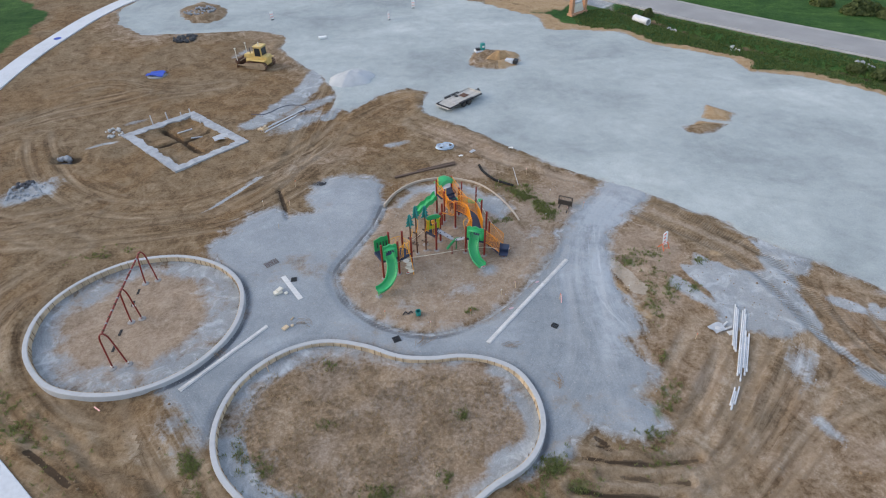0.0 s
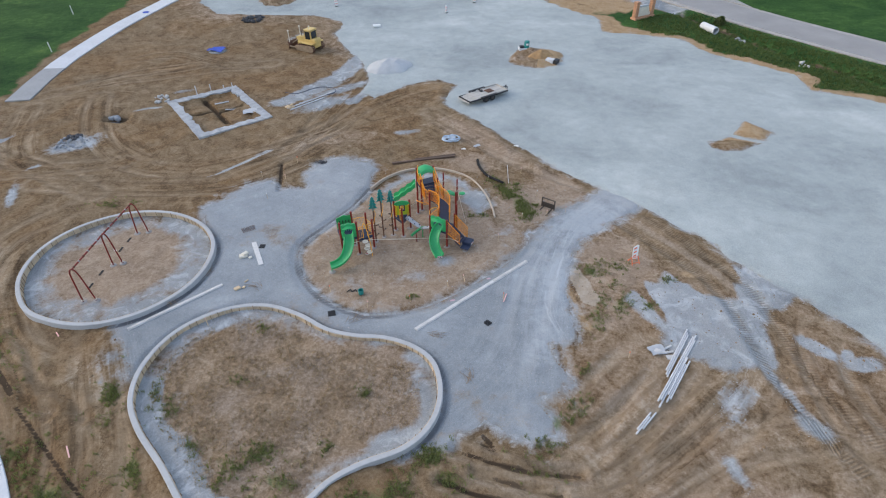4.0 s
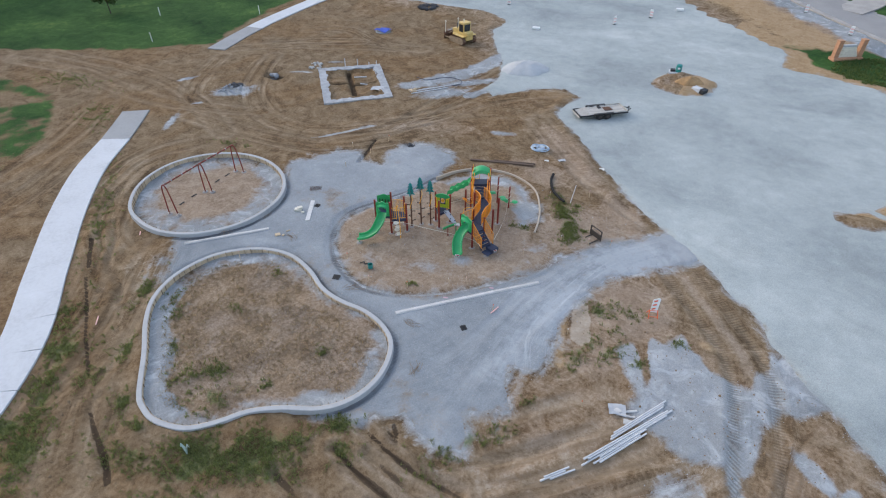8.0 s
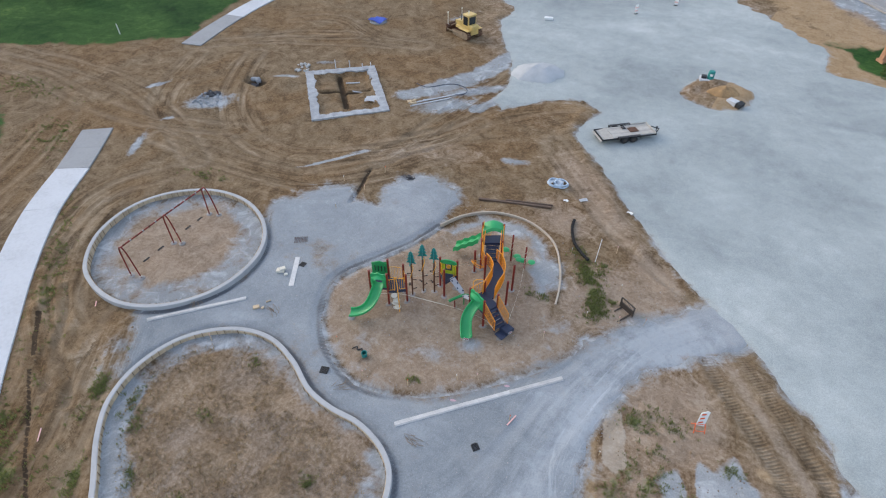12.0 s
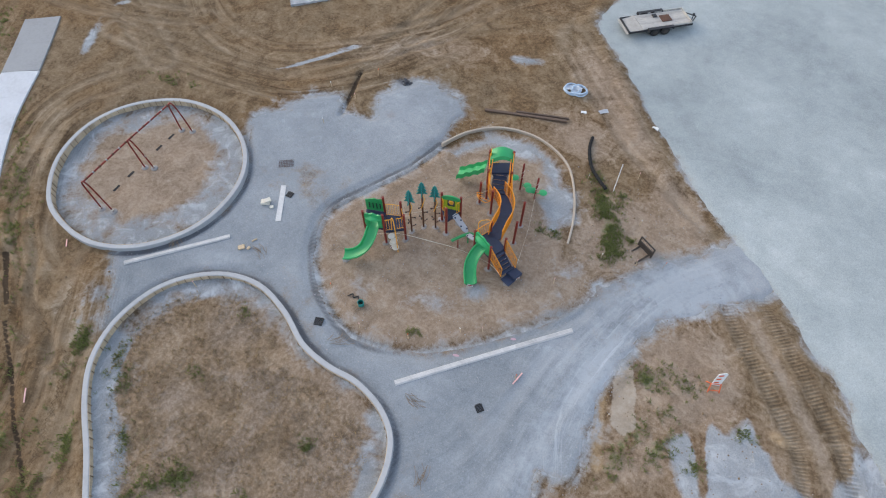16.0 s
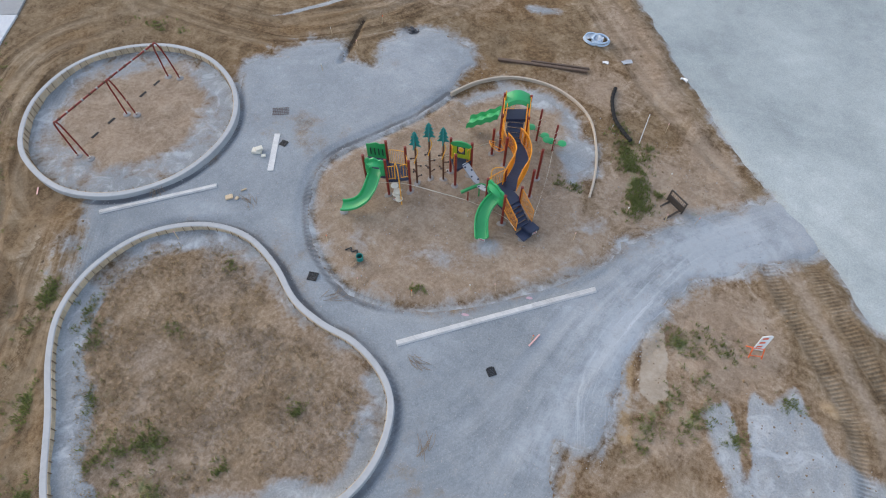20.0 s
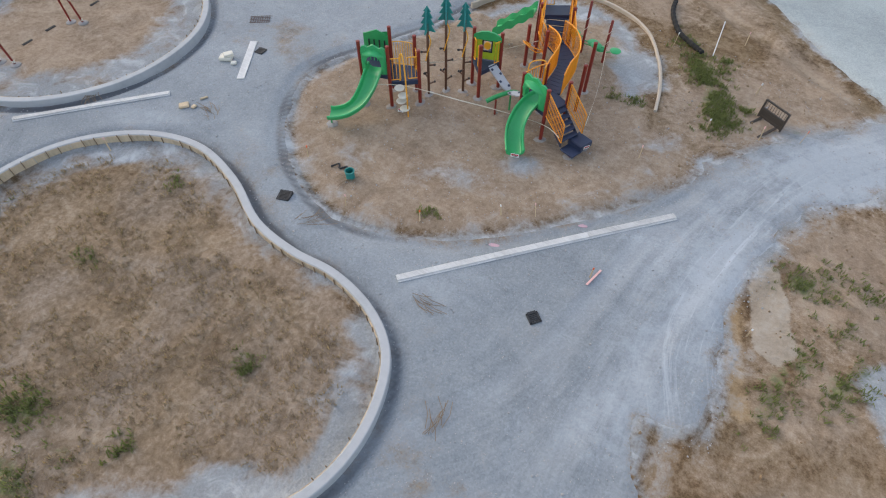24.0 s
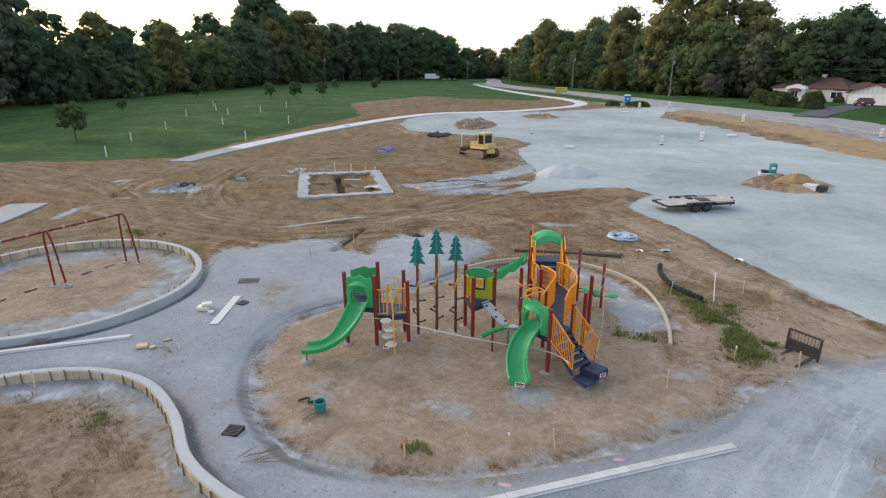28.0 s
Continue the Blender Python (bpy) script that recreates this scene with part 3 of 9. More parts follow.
SPILLS += [(21.4, 17.6, 1.1, 0.7, -40, 1.0), (17.5, 14.6, 1.0, 0.45, -70, 0.9), (-32.4, 35.8, 2.2, 1.6, 40, 1.15), (-39.4, 35.1, 1.3, 0.4, 70, 1.1), (-31.0, 27.6, 2.0, 0.45, 125, 1.0), (-32.9, 31.7, 0.7, 0.35, 60, 0.9), (-16.4, 35.0, 2.4, 0.17, 58, 1.3), (-15.7, 36.0, 1.9, 0.15, 60, 1.25), (-15.2, 37.4, 1.0, 0.3, 55, 0.9), (-4.5, 43.2, 1.6, 0.6, 20, 0.7), (-14.0, 47.5, 3.6, 1.6, 48, 0.9), (-15.0, 52.6, 2.8, 1.2, 60, 0.8), (-13.2, 51.6, 5.0, 1.1, 50, 0.95), (-30.3, 43.4, 1.5, 0.45, 35, 0.9), (-29.5, 48.0, 1.4, 0.5, 40, 0.8)]
SPILLS += [(-32.2, 59.9, 1.3, 1.0, 0, 0.8), (-24.5, 66.5, 3.2, 0.7, 70, 0.6), (11.2, 31.2, 3.4, 1.2, 45, 0.6), (8.4, 25.6, 0.9, 3.2, 10, 0.6), (1.0, 24.3, 2.6, 0.9, 25, 0.55), (-2.5, 23.0, 1.6, 0.7, -30, 0.5), (2.4, 26.0, 1.1, 0.7, 30, 0.7), (3.4, 33.4, 2.0, 1.3, -55, 0.9), (-1.0, 35.7, 2.6, 0.8, 0, 0.9), (6.0, 30.0, 1.3, 0.8, 60, 0.5), (-13.0, 15.2, 1.2, 1.0, 0, 0.6), (-7, 36, 1.5, 1, 0, 0.6)]
SPILLS += [(18.2, 18.4, 1.6, 0.9, 60, 0.8), (21.7, 27.4, 2.4, 1.2, 55, 1.2), (20.6, 19.6, 3.2, 0.35, -65, 0.8), (22.9, 22.7, 1.0, 0.45, -35, 1.5), (25.0, 21.9, 0.9, 0.5, 20, 1.5), (24.4, 22.4, 0.5, 0.3, 60, 1.3)]
SPREAD = [(14.0, 24.6), (14.5, 25.7), (15.9, 26.5), (17.2, 26.3), (18.6, 26.4), (19.6, 27.3), (20.8, 28.8), (22.0, 29.4), (24.0, 27.4), (23.0, 26.7), (22.0, 25.2), (20.9, 23.4), (21.1, 20.8), (19.2, 20.3), (17.5, 19.9), (16.1, 20.6), (15.2, 20.9), (15.4, 22.3)]
# weeds: x, y, half length, half width, turn, amount
WEEDS = []
WEEDS += [(5.2, 35.2, 0.6, 1.0, 30, 0.4), (0.8, 8.2, 3.0, 1.5, 50, 1.0), (2.8, 9.6, 2.6, 1.4, 40, 0.85), (-1.6, 6.3, 2.8, 1.1, 10, 0.9), (1.5, 6.2, 1.8, 1.2, 30, 0.6), (4.3, 12.6, 1.0, 0.6, 30, 0.8), (9.2, 13.2, 0.9, 0.7, 0, 0.6), (11.0, 16.6, 0.9, 0.6, 40, 0.6), (6.6, 33.2, 0.6, 1.2, 25, 0.4), (12.0, 23.2, 0.5, 1.9, -8, 0.8), (12.2, 27.0, 0.6, 1.0, 0, 0.7), (13.4, 27.6, 0.8, 0.6, 0, 0.5)]
WEEDS += [(14.7, 24.2, 0.5, 0.4, 0, 0.8), (3.5, 31.3, 0.6, 0.4, 0, 0.6), (1.3, 22.5, 0.5, 0.25, 20, 0.6), (-11.3, 12.4, 0.8, 1.6, 30, 0.6), (-11.8, 16.0, 0.7, 1.0, 0, 0.6), (-8.3, 8.2, 1.2, 2.4, 55, 0.5), (-12.6, 8.2, 1.0, 6.0, 57, 0.6), (-22.0, 16.2, 0.9, 8.0, 57, 0.5), (-6.0, 3.0, 1.6, 3.0, 30, 0.9), (-3.6, 10.8, 1.6, 0.7, 55, 0.7), (-5.6, 11.8, 0.7, 0.5, 0, 0.9), (-2.0, 9.6, 1.0, 0.6, 0, 0.6)]
WEEDS += [(-0.2, 12.4, 0.5, 0.4, 0, 0.7), (-8.9, 13.2, 0.6, 1.8, 40, 0.5), (-22.5, 28.2, 2.0, 0.6, 20, 0.5), (-38, 24.5, 1.6, 3.0, 60, 0.6), (5.0, 5.5, 3.0, 1.2, 10, 0.5), (-50, 27.5, 5.0, 1.5, 15, 0.4), (29, 78, 3, 1, -45, 0.6), (-20.5, 15.0, 0.8, 0.5, 30, 0.7), (-6.5, 18.5, 0.6, 0.4, 0, 0.5), (11.4, 26.8, 0.7, 0.6, 0, 1.0), (12.8, 25.9, 0.5, 0.4, 0, 0.8), (13.3, 24.2, 0.45, 1.1, -20, 1.0)]
WEEDS += [(16.0, 26.8, 0.5, 0.3, 0, 0.8), (11.3, 18.9, 0.6, 0.4, 0, 0.7), (10.2, 15.6, 0.9, 0.5, 30, 1.0), (9.4, 14.5, 0.8, 0.5, 0, 0.9), (4.5, 13.1, 0.9, 0.6, 0, 1.0), (5.6, 12.0, 0.8, 0.6, 0, 0.9), (7.0, 32.3, 0.5, 0.6, 0, 0.4), (3.0, 10.2, 1.6, 1.0, 30, 1.0), (2.6, 9.0, 1.9, 1.0, 10, 1.0), (0.3, 8.2, 1.6, 0.9, 30, 1.0), (-3.1, 7.2, 0.6, 0.4, 0, 0.9)]
WEEDS += [(-4.9, 7.8, 0.6, 0.5, 0, 0.8), (-8.0, 9.7, 0.4, 1.0, 40, 0.9), (-11.4, 13.0, 0.8, 0.5, 0, 0.9), (-1.5, 10.5, 0.9, 0.5, 0, 1.0), (-2.8, 11.6, 0.8, 0.5, 0, 1.0), (-1.2, 11.5, 0.4, 0.3, 0, 0.8), (0.7, 15.6, 0.5, 0.4, 0, 0.6), (-6.0, 15.2, 0.6, 0.4, 0, 0.4), (-9.5, 13.7, 0.3, 0.5, 0, 0.7), (-6.1, 11.3, 0.3, 0.6, 40, 0.7), (-4.0, 9.8, 0.3, 0.5, 40, 0.7), (-9.6, 6.7, 4.2, 0.6, -44, 0.9)]
WEEDS += [(-6.2, 3.6, 2.2, 1.0, -30, 1.0), (-13.9, 9.4, 1.5, 0.4, 32, 0.9), (-11.1, 7.6, 1.6, 0.5, 40, 1.0), (-9.6, 5.6, 1.6, 0.6, 45, 1.0), (-8.0, 3.7, 1.8, 0.8, 50, 1.1), (-11.5, 12.9, 0.7, 0.35, -60, 1.0), (-7.8, 9.5, 0.7, 0.25, -40, 0.8), (-4.8, 7.6, 0.7, 0.3, -30, 1.0), (-2.9, 7.3, 0.3, 0.25, 0, 0.9), (-0.3, 8.0, 0.9, 0.5, 30, 1.0), (1.7, 9.8, 1.2, 0.6, 40, 0.9), (3.3, 11.0, 0.9, 0.5, 35, 0.8), (4.7, 12.8, 0.5, 0.35, 0, 1.1), (4.2, 9.8, 1.5, 0.7, 30, 0.7), (2.1, 8.6, 1.6, 0.8, 30, 0.9), (-8.0, 12.7, 0.9, 0.22, -40, 0.8), (-4.5, 10.9, 0.8, 0.2, -32, 0.9), (-2.9, 11.4, 0.5, 0.35, 0, 1.0), (0.6, 15.4, 0.35, 0.3, 0, 0.9)]
WEEDS += [(5.6, 34.7, 1.1, 0.7, -50, 0.85), (6.4, 33.6, 1.2, 0.8, -55, 0.95), (7.0, 32.7, 1.0, 0.75, -50, 0.75), (7.2, 31.7, 0.6, 0.5, 0, 0.9)]
WEEDS += [(4.0, 36.5, 0.6, 0.8, 25, 0.5), (5.1, 35.2, 0.6, 0.9, 25, 0.75), (6.0, 34.0, 0.6, 0.9, 25, 0.8), (6.8, 32.8, 0.7, 1.0, 25, 1.15), (7.3, 32.0, 0.4, 0.5, 0, 1.2), (6.2, 33.9, 0.6, 0.9, 40, 0.9), (5.4, 34.6, 0.5, 0.7, 40, 0.8), (4.4, 36.3, 0.4, 0.5, 0, 0.7), (6.1, 35.9, 0.4, 0.4, 0, 0.6), (7.7, 33.4, 0.3, 0.2, 0, 0.9), (4.2, 31.5, 0.4, 0.3, 0, 0.8), (6.3, 35.3, 0.4, 0.5, 25, 0.3), (7.6, 32.2, 0.3, 0.25, 0, 0.7), (9.6, 33.4, 0.5, 0.2, 20, 0.7)]


def axis(lo, core_lo, core_hi, hi, fine, growth=1.09, below=None):
    """Even steps in the middle, growing ones outside."""
    mid = list(np.arange(core_lo, core_hi + 1e-6, fine))
    d, left, right = fine, [], []
    v = core_lo
    while v > lo:
        d *= below or growth
        v -= d
        left.append(v)
    d, v = fine, core_hi
    while v < hi:
        d *= growth
        v += d
        right.append(v)
    return np.array(left[::-1] + mid + right)


GX, GY = axis(-1800, -40, 27, 1800, 0.15, 1.065), axis(-1500, 3, 58, 2400, 0.15, 1.05, 1.22)
XX, YY = np.meshgrid(GX, GY)
blobs = lambda table: np.max([s * np.exp(-(((XX - x) * math.cos(radians(r)) + (YY - y) * math.sin(radians(r))) / a) ** 2 - ((-(XX - x) * math.sin(radians(r)) + (YY - y) * math.cos(radians(r))) / b) ** 2) for x, y, a, b, r, s in table], axis=0)
edge = 0.28 * wave(XX, YY, 1.1, 1) + 0.16 * wave(XX, YY, 0.45, 2)
IN_KIDNEY, IN_OVAL = within(XX, YY, KIDNEY), within(XX, YY, OVAL)
IN_ISLES = np.max([within(XX, YY, p) for p in (ISLAND, ISLE_FAR, ISLE_END)], axis=0)
d_arc, _, _ = line_distance(XX, YY, ARC)
d_play, _, _ = line_distance(XX, YY, PLAY)
IN_APRON = np.minimum(within(XX, YY, APRON) + edge * np.where(d_play < 1, 0.3, 1), np.minimum(-IN_KIDNEY, -IN_OVAL) - 0.12)
IN_LOT = np.minimum.reduce([within(XX, YY, LOT) + 0.55 * edge, -IN_ISLES + edge, *[0.2 * edge - within(XX, YY, p) for p in (PATCH, PATCH_BACK)]])
IN_LAWN = np.maximum(within(XX, YY, LAWN), np.minimum(within(XX, YY, VERGE) - 0.4 + 1.2 * wave(XX, YY, 4, 5), 0.30 + 0.5 * wave(XX, YY, 2.5, 42) - 0.4 * step(XX, -37.0, -30.0)))
d_road, _, _ = line_distance(XX, YY, ROAD, far=24.0)
d_ditch, _, _ = line_distance(XX, YY, spline([(22.3, 87.6), (24.25, 84.91), (27.72, 79.6), (32.38, 72.93), (36.06, 67.86), (39.16, 64.3), (42, 61), (48, 54.5), (60, 42)], False, 3), far=8.0)
strip = np.minimum.reduce([6.5 - np.abs(d_road - 10.0), -IN_LOT - 1.5 + 0.5 * wave(XX, YY, 1.6, 27), 0.7 * (78.5 - YY + 0.3 * XX)]) + np.where(XX + YY > 120, -9.0, 0.0)
across = np.where(XX + YY > 117, 3.0, -6.0)
ahead = np.where((XX + YY < 112) & (d_road < 15) & (d_road > 5.2) & (YY > 128), 1.0, -6.0)
IN_LAWN = np.maximum.reduce([IN_LAWN, strip, 3.6 - np.hypot((XX - 19.6) / 1.2, YY - 82.0) + wave(XX, YY, 1.5, 26), across, ahead, np.where(YY > 260, 3.0, -6.0)])
IN_LAWN = np.where(d_ditch < 1.5, np.minimum(IN_LAWN, 1.6 * (d_ditch - 0.45)), IN_LAWN)
TRACK = np.zeros(XX.shape)
RUT = np.zeros(XX.shape)
RUT_SHADE, RIDGE = np.zeros(XX.shape), np.zeros(XX.shape)
OFF, RUN, HOLD, TREAD = np.full(XX.shape, 7.0), np.zeros(XX.shape), np.zeros(XX.shape), np.zeros(XX.shape)
for k, pts in enumerate(TRACKS):
    d, run, _ = line_distance(XX, YY, spline(pts, False, 5), far=7.0)
    hold = np.exp(-((d / 2.2) ** 2)) * step(run, 0.2, 2.5) * step(run.max() - run, 0.2, 2.5) * (0.75 + 0.5 * wave(XX, YY, 3.0, 50 + k))
    hold = hold * (0.5 if pts[0][0] < -43 else 1.0)
    near = d < OFF
    OFF, RUN, HOLD = np.where(near, d, OFF), np.where(near, run + 60 * k, RUN), np.maximum(HOLD, hold)
    lane = np.exp(-((d - 0.95) / 0.30) ** 2) * (0.65 + 0.5 * wave(run, run * 0 + k, 5.0, 3))
    TRACK = np.maximum(TRACK, lane)
    if k < 2:
        TREAD = np.maximum(TREAD, np.exp(-((d - 0.95) / 0.32) ** 4) * near * step(run, 0.5, 3.0) * (1 - 0.45 * k))
        RIDGE = np.maximum(RIDGE, np.exp(-(d / 0.30) ** 4) * step(run, 1.0, 3.0) * (1 - step(run, 9.0, 13.0)) * (1 - k))
    ends = step(run, 0.3, 2.5) * step(run.max() - run, 0.3, 2.5)
    # thin lines either side of each lane, where rut-edge shade is painted
    RUT_SHADE = np.maximum(RUT_SHADE, np.exp(-((np.abs(d - 0.95) - 0.38) / 0.10) ** 2) * ends * np.clip(0.55 + 0.75 * wave(XX, YY, 2.2, 70 + k), 0, 1))
    RUT -= 0.06 * lane * ends
    RUT += 0.035 * np.exp(-((d - 1.45) / 0.2) ** 2) * ends
HOLD *= 1 + 0.35 * step(-XX, 6.0, 12.0)
# the long crack where a pipe was laid, and the open notch
d_crack, _, _ = line_distance(XX, YY, spline([(-1.2, 5.0), (-2.8, 5.6), (-4.6, 6.1), (-5.9, 6.6), (-8.4, 7.8), (-11.2, 9.15), (-14.0, 10.7), (-16.2, 11.9), (-17.6, 12.8), (-19.3, 13.8)], False), far=3.0)
RUTS = np.minimum(line_distance(XX, YY, spline([(-19.9, 15.7), (-18.2, 14.9), (-16.9, 13.9), (-15.7, 12.9), (-14.4, 12.7), (-13.1, 12.3), (-11.9, 11.6)], False), far=3.0)[0], line_distance(XX, YY, spline([(-19.6, 14.4), (-18.1, 13.8), (-16.5, 12.7), (-15.2, 11.8), (-13.7, 11.5)], False), far=3.0)[0])
RUTS = np.minimum.reduce([RUTS + np.where(XX > 3.0, 3.0, 0.0), *[line_distance(XX, YY, spline(p, False), far=3.0)[0] for p in ([(5.6, 13.32), (6.84, 13.13), (7.76, 13.0), (9.03, 12.98), (11.0, 13.2)], [(5.2, 11.82), (6.55, 11.57), (7.43, 11.49), (9.6, 11.4)], [(6.6, 12.45), (8.34, 12.28), (10.2, 12.1)], [(3.9, 9.45), (5.0, 9.33), (6.4, 9.25)])]])
RIDGE = np.maximum(RIDGE, 0.85 * np.exp(-((RUTS - 0.42) / 0.14) ** 2) * step(XX, 4.5, 5.5) * np.clip(0.7 + 0.8 * wave(XX, YY, 0.8, 38), 0, 1))
d_notch, _, _ = line_distance(XX, YY, [(-11.37, 31.85), (-11.95, 33.4), (-12.93, 35.8)], far=3.0)
d_side, _, _ = line_distance(XX, YY, [(-11.5, 32.15), (-10.4, 32.35), (-9.3, 32.75)], far=3.0)
open_slit = np.maximum.reduce([step(XX, -6.2, -5.4) * step(-XX, 1.4, 2.0), step(-XX, 15.0, 15.6), 0.62 * step(-XX, 7.6, 8.2)])
pothole = np.exp(-((XX - 7.0) / 0.55) ** 2 - ((YY - 13.72 + 0.4 * (XX - 7.0)) / 0.13) ** 2)
crack = np.exp(-(d_crack / (0.15 + 0.06 * step(XX, -4.0, -2.5) + 0.05 * step(-XX, 16.0, 17.0))) ** 2) * open_slit * np.clip(1.05 + 0.6 * wave(XX, YY, 0.9, 4), 0.2, 1.2)
notch = np.exp(-(d_notch / 0.15) ** 4) + 0.45 * np.exp(-(d_side / 0.13) ** 2)
hollow = np.exp(-((XX + 10.0) / 0.75) ** 2 - ((YY - 36.75) / 0.4) ** 2)
dig = np.exp(-((XX + 32.2) / 1.1) ** 4 - ((YY - 41.2) / 0.75) ** 4)
IN_PIT = within(XX, YY, PIT)
# distance to the open slits, whose dark inside is painted by colour
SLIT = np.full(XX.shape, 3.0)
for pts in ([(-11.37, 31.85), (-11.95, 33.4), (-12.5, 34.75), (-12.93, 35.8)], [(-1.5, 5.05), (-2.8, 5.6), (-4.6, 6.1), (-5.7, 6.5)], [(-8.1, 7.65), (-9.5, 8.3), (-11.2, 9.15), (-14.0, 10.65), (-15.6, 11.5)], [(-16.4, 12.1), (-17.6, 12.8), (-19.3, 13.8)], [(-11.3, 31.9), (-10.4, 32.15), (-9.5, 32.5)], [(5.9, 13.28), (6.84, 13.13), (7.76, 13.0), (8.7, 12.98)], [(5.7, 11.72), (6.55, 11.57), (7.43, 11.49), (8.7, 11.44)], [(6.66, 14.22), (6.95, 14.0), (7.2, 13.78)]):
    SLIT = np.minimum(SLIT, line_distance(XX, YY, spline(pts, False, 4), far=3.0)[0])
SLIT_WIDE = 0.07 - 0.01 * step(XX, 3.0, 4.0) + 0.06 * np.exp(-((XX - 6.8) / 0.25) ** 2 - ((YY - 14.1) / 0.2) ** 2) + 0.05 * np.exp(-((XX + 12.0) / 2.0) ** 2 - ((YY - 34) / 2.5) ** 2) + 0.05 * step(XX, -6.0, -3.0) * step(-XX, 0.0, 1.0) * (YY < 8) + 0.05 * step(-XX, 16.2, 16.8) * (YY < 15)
cross_a, _, _ = line_distance(XX, YY, [(-21.2, 42.2), (-26.2, 46.6)], far=3.0)
cross_b, _, _ = line_distance(XX, YY, [(-25.9, 42.4), (-21.5, 46.3)], far=3.0)
calm = step(np.maximum(IN_APRON, IN_LOT), -0.6, 0.5)
rough = (0.10 * wave(XX, YY, 5.0, 6) + 0.05 * wave(XX, YY, 1.3, 7) + 0.025 * wave(XX, YY, 0.5, 8))
HEIGHT = lie(XX, YY) + rough * (1 - 0.8 * calm) * np.where(IN_LAWN > 0, 0.4, 1.0) * np.where(np.hypot(XX, YY - 40) > 90, 0.3, 1) + RUT * (1 - 0.7 * calm) * (IN_LAWN < 0.3)
HEIGHT += 0.22 * np.exp(-((IN_LOT + 0.9) / 0.8) ** 2) * step(wave(XX, YY, 3.0, 9), -0.5, 0.6) * (XX < 40)
HEIGHT -= 0.16 * np.exp(-(RUTS / 0.24) ** 2) - 0.07 * np.exp(-((RUTS - 0.5) / 0.25) ** 2)
HEIGHT -= 0.22 * crack + 0.16 * notch + 0.30 * hollow + 0.25 * pothole + 0.7 * dig
HEIGHT -= np.where(IN_PIT > -1, 0.14 * step(IN_PIT, 0.75, 1.0), 0)
HEIGHT -= np.where(IN_PIT > 0.8, 0.5 * np.exp(-(np.minimum(cross_a, cross_b) / 0.27) ** 4), 0)
HEIGHT += np.where(IN_PIT > 0.9, 0.12 * wave(XX, YY, 1.1, 45) + 0.06 * wave(XX, YY, 0.5, 46), 0)
HEIGHT += 0.22 * np.exp(-((XX + 29.6) / 1.4) ** 2 - ((YY - 42.4) / 0.9) ** 2)
HEIGHT += 0.55 * step(IN_ISLES, -0.2, 1.6) * (0.7 + 0.5 * wave(XX, YY, 1.5, 10)) * np.where((XX < 15), 1, 0)
HEIGHT += 1.3 * np.exp(-((XX + 63) / 9) ** 2 - ((YY - 108) / 10) ** 2)
HEIGHT -= 0.10 * step(IN_KIDNEY, 0.0, 0.3) + 0.10 * step(IN_OVAL, 0.0, 0.3)
ring_out = np.minimum(np.abs(IN_KIDNEY + 0.30), np.abs(IN_OVAL + 0.30))
HEIGHT -= (0.13 - 0.25 * step(-IN_APRON, 0.5, 1.2) * (IN_OVAL < -2.0)) * np.exp(-(ring_out / np.where(IN_APRON < -0.7, 0.35, 0.18)) ** 2) + 0.09 * np.exp(-((d_play - 0.25) / 0.25) ** 2)
HEIGHT -= 0.6 * np.exp(-(d_ditch / 1.0) ** 2)
HEIGHT -= 0.10 * (d_road < 4.6)
OFF_WALK = np.full(XX.shape, 9.0)
for line, half in ((WALK_NEAR, 1.35), (WALK_OLD, 1.35), (WALK_FAR, 1.35), (WALK_STUB, 1.35)):
    d, _, _ = line_distance(XX, YY, line)
    HEIGHT = HEIGHT * step(d, half - 0.1, half + 0.5) + (lie(XX, YY) - 0.06) * (1 - step(d, half - 0.1, half + 0.5))
    IN_LAWN = np.minimum(IN_LAWN, d - half - np.where((line is WALK_FAR) & (YY < 100), 1.3, 0.2))
    OFF_WALK = np.minimum(OFF_WALK, d)

IN_LAWN = IN_LAWN + np.where(np.hypot(XX, YY - 40) < 110, 0.7 * wave(XX, YY, 2.4, 60) + 0.4 * wave(XX, YY, 0.9, 61), 0) * (IN_LAWN < 2.5)
reach = 0.45 * wave(XX, YY, 2.2, 22) + 0.3 * wave(XX, YY, 0.8, 23)
ring_in = np.maximum(step(0.75 + 0.6 * step(-XX, 2.0, 6.0) + (1.0 + 1.1 * step(XX, -1.0, 2.0)) * reach + 0.5 * step(XX, -1.0, 2.0) - IN_KIDNEY, -0.9, 0.6) * (IN_KIDNEY > 0), step(1.55 + 0.7 * step(XX + 0.3 * YY, -10.5, -7.5) + 1.3 * reach - IN_OVAL, -1.3, 0.9) * (IN_OVAL > 0))
IN_PLAY = within(XX, YY, [(p.x, p.y) for p in PLAY] + [(5.0, 31.3), (3.9, 34.3), (1.2, 36.9), (-2.5, 36.5)])
raked = wave(0.90 * XX + 0.43 * YY, 0.13 * YY - 0.06 * XX, 0.55, 31)
spread = (1 - 0.45 * step(-raked, 0.25, 0.7) * step(YY - 0.5 * XX, 14.5, 17.5)) * step(within(XX, YY, SPREAD) + 1.5 * raked * step(YY - 0.5 * XX, 14.0, 17.0) + 0.35 * wave(XX, YY, 1.8, 32) + 0.2 * wave(XX, YY, 0.6, 33), -0.6, 0.8) * (1 - 0.25 * TREAD)
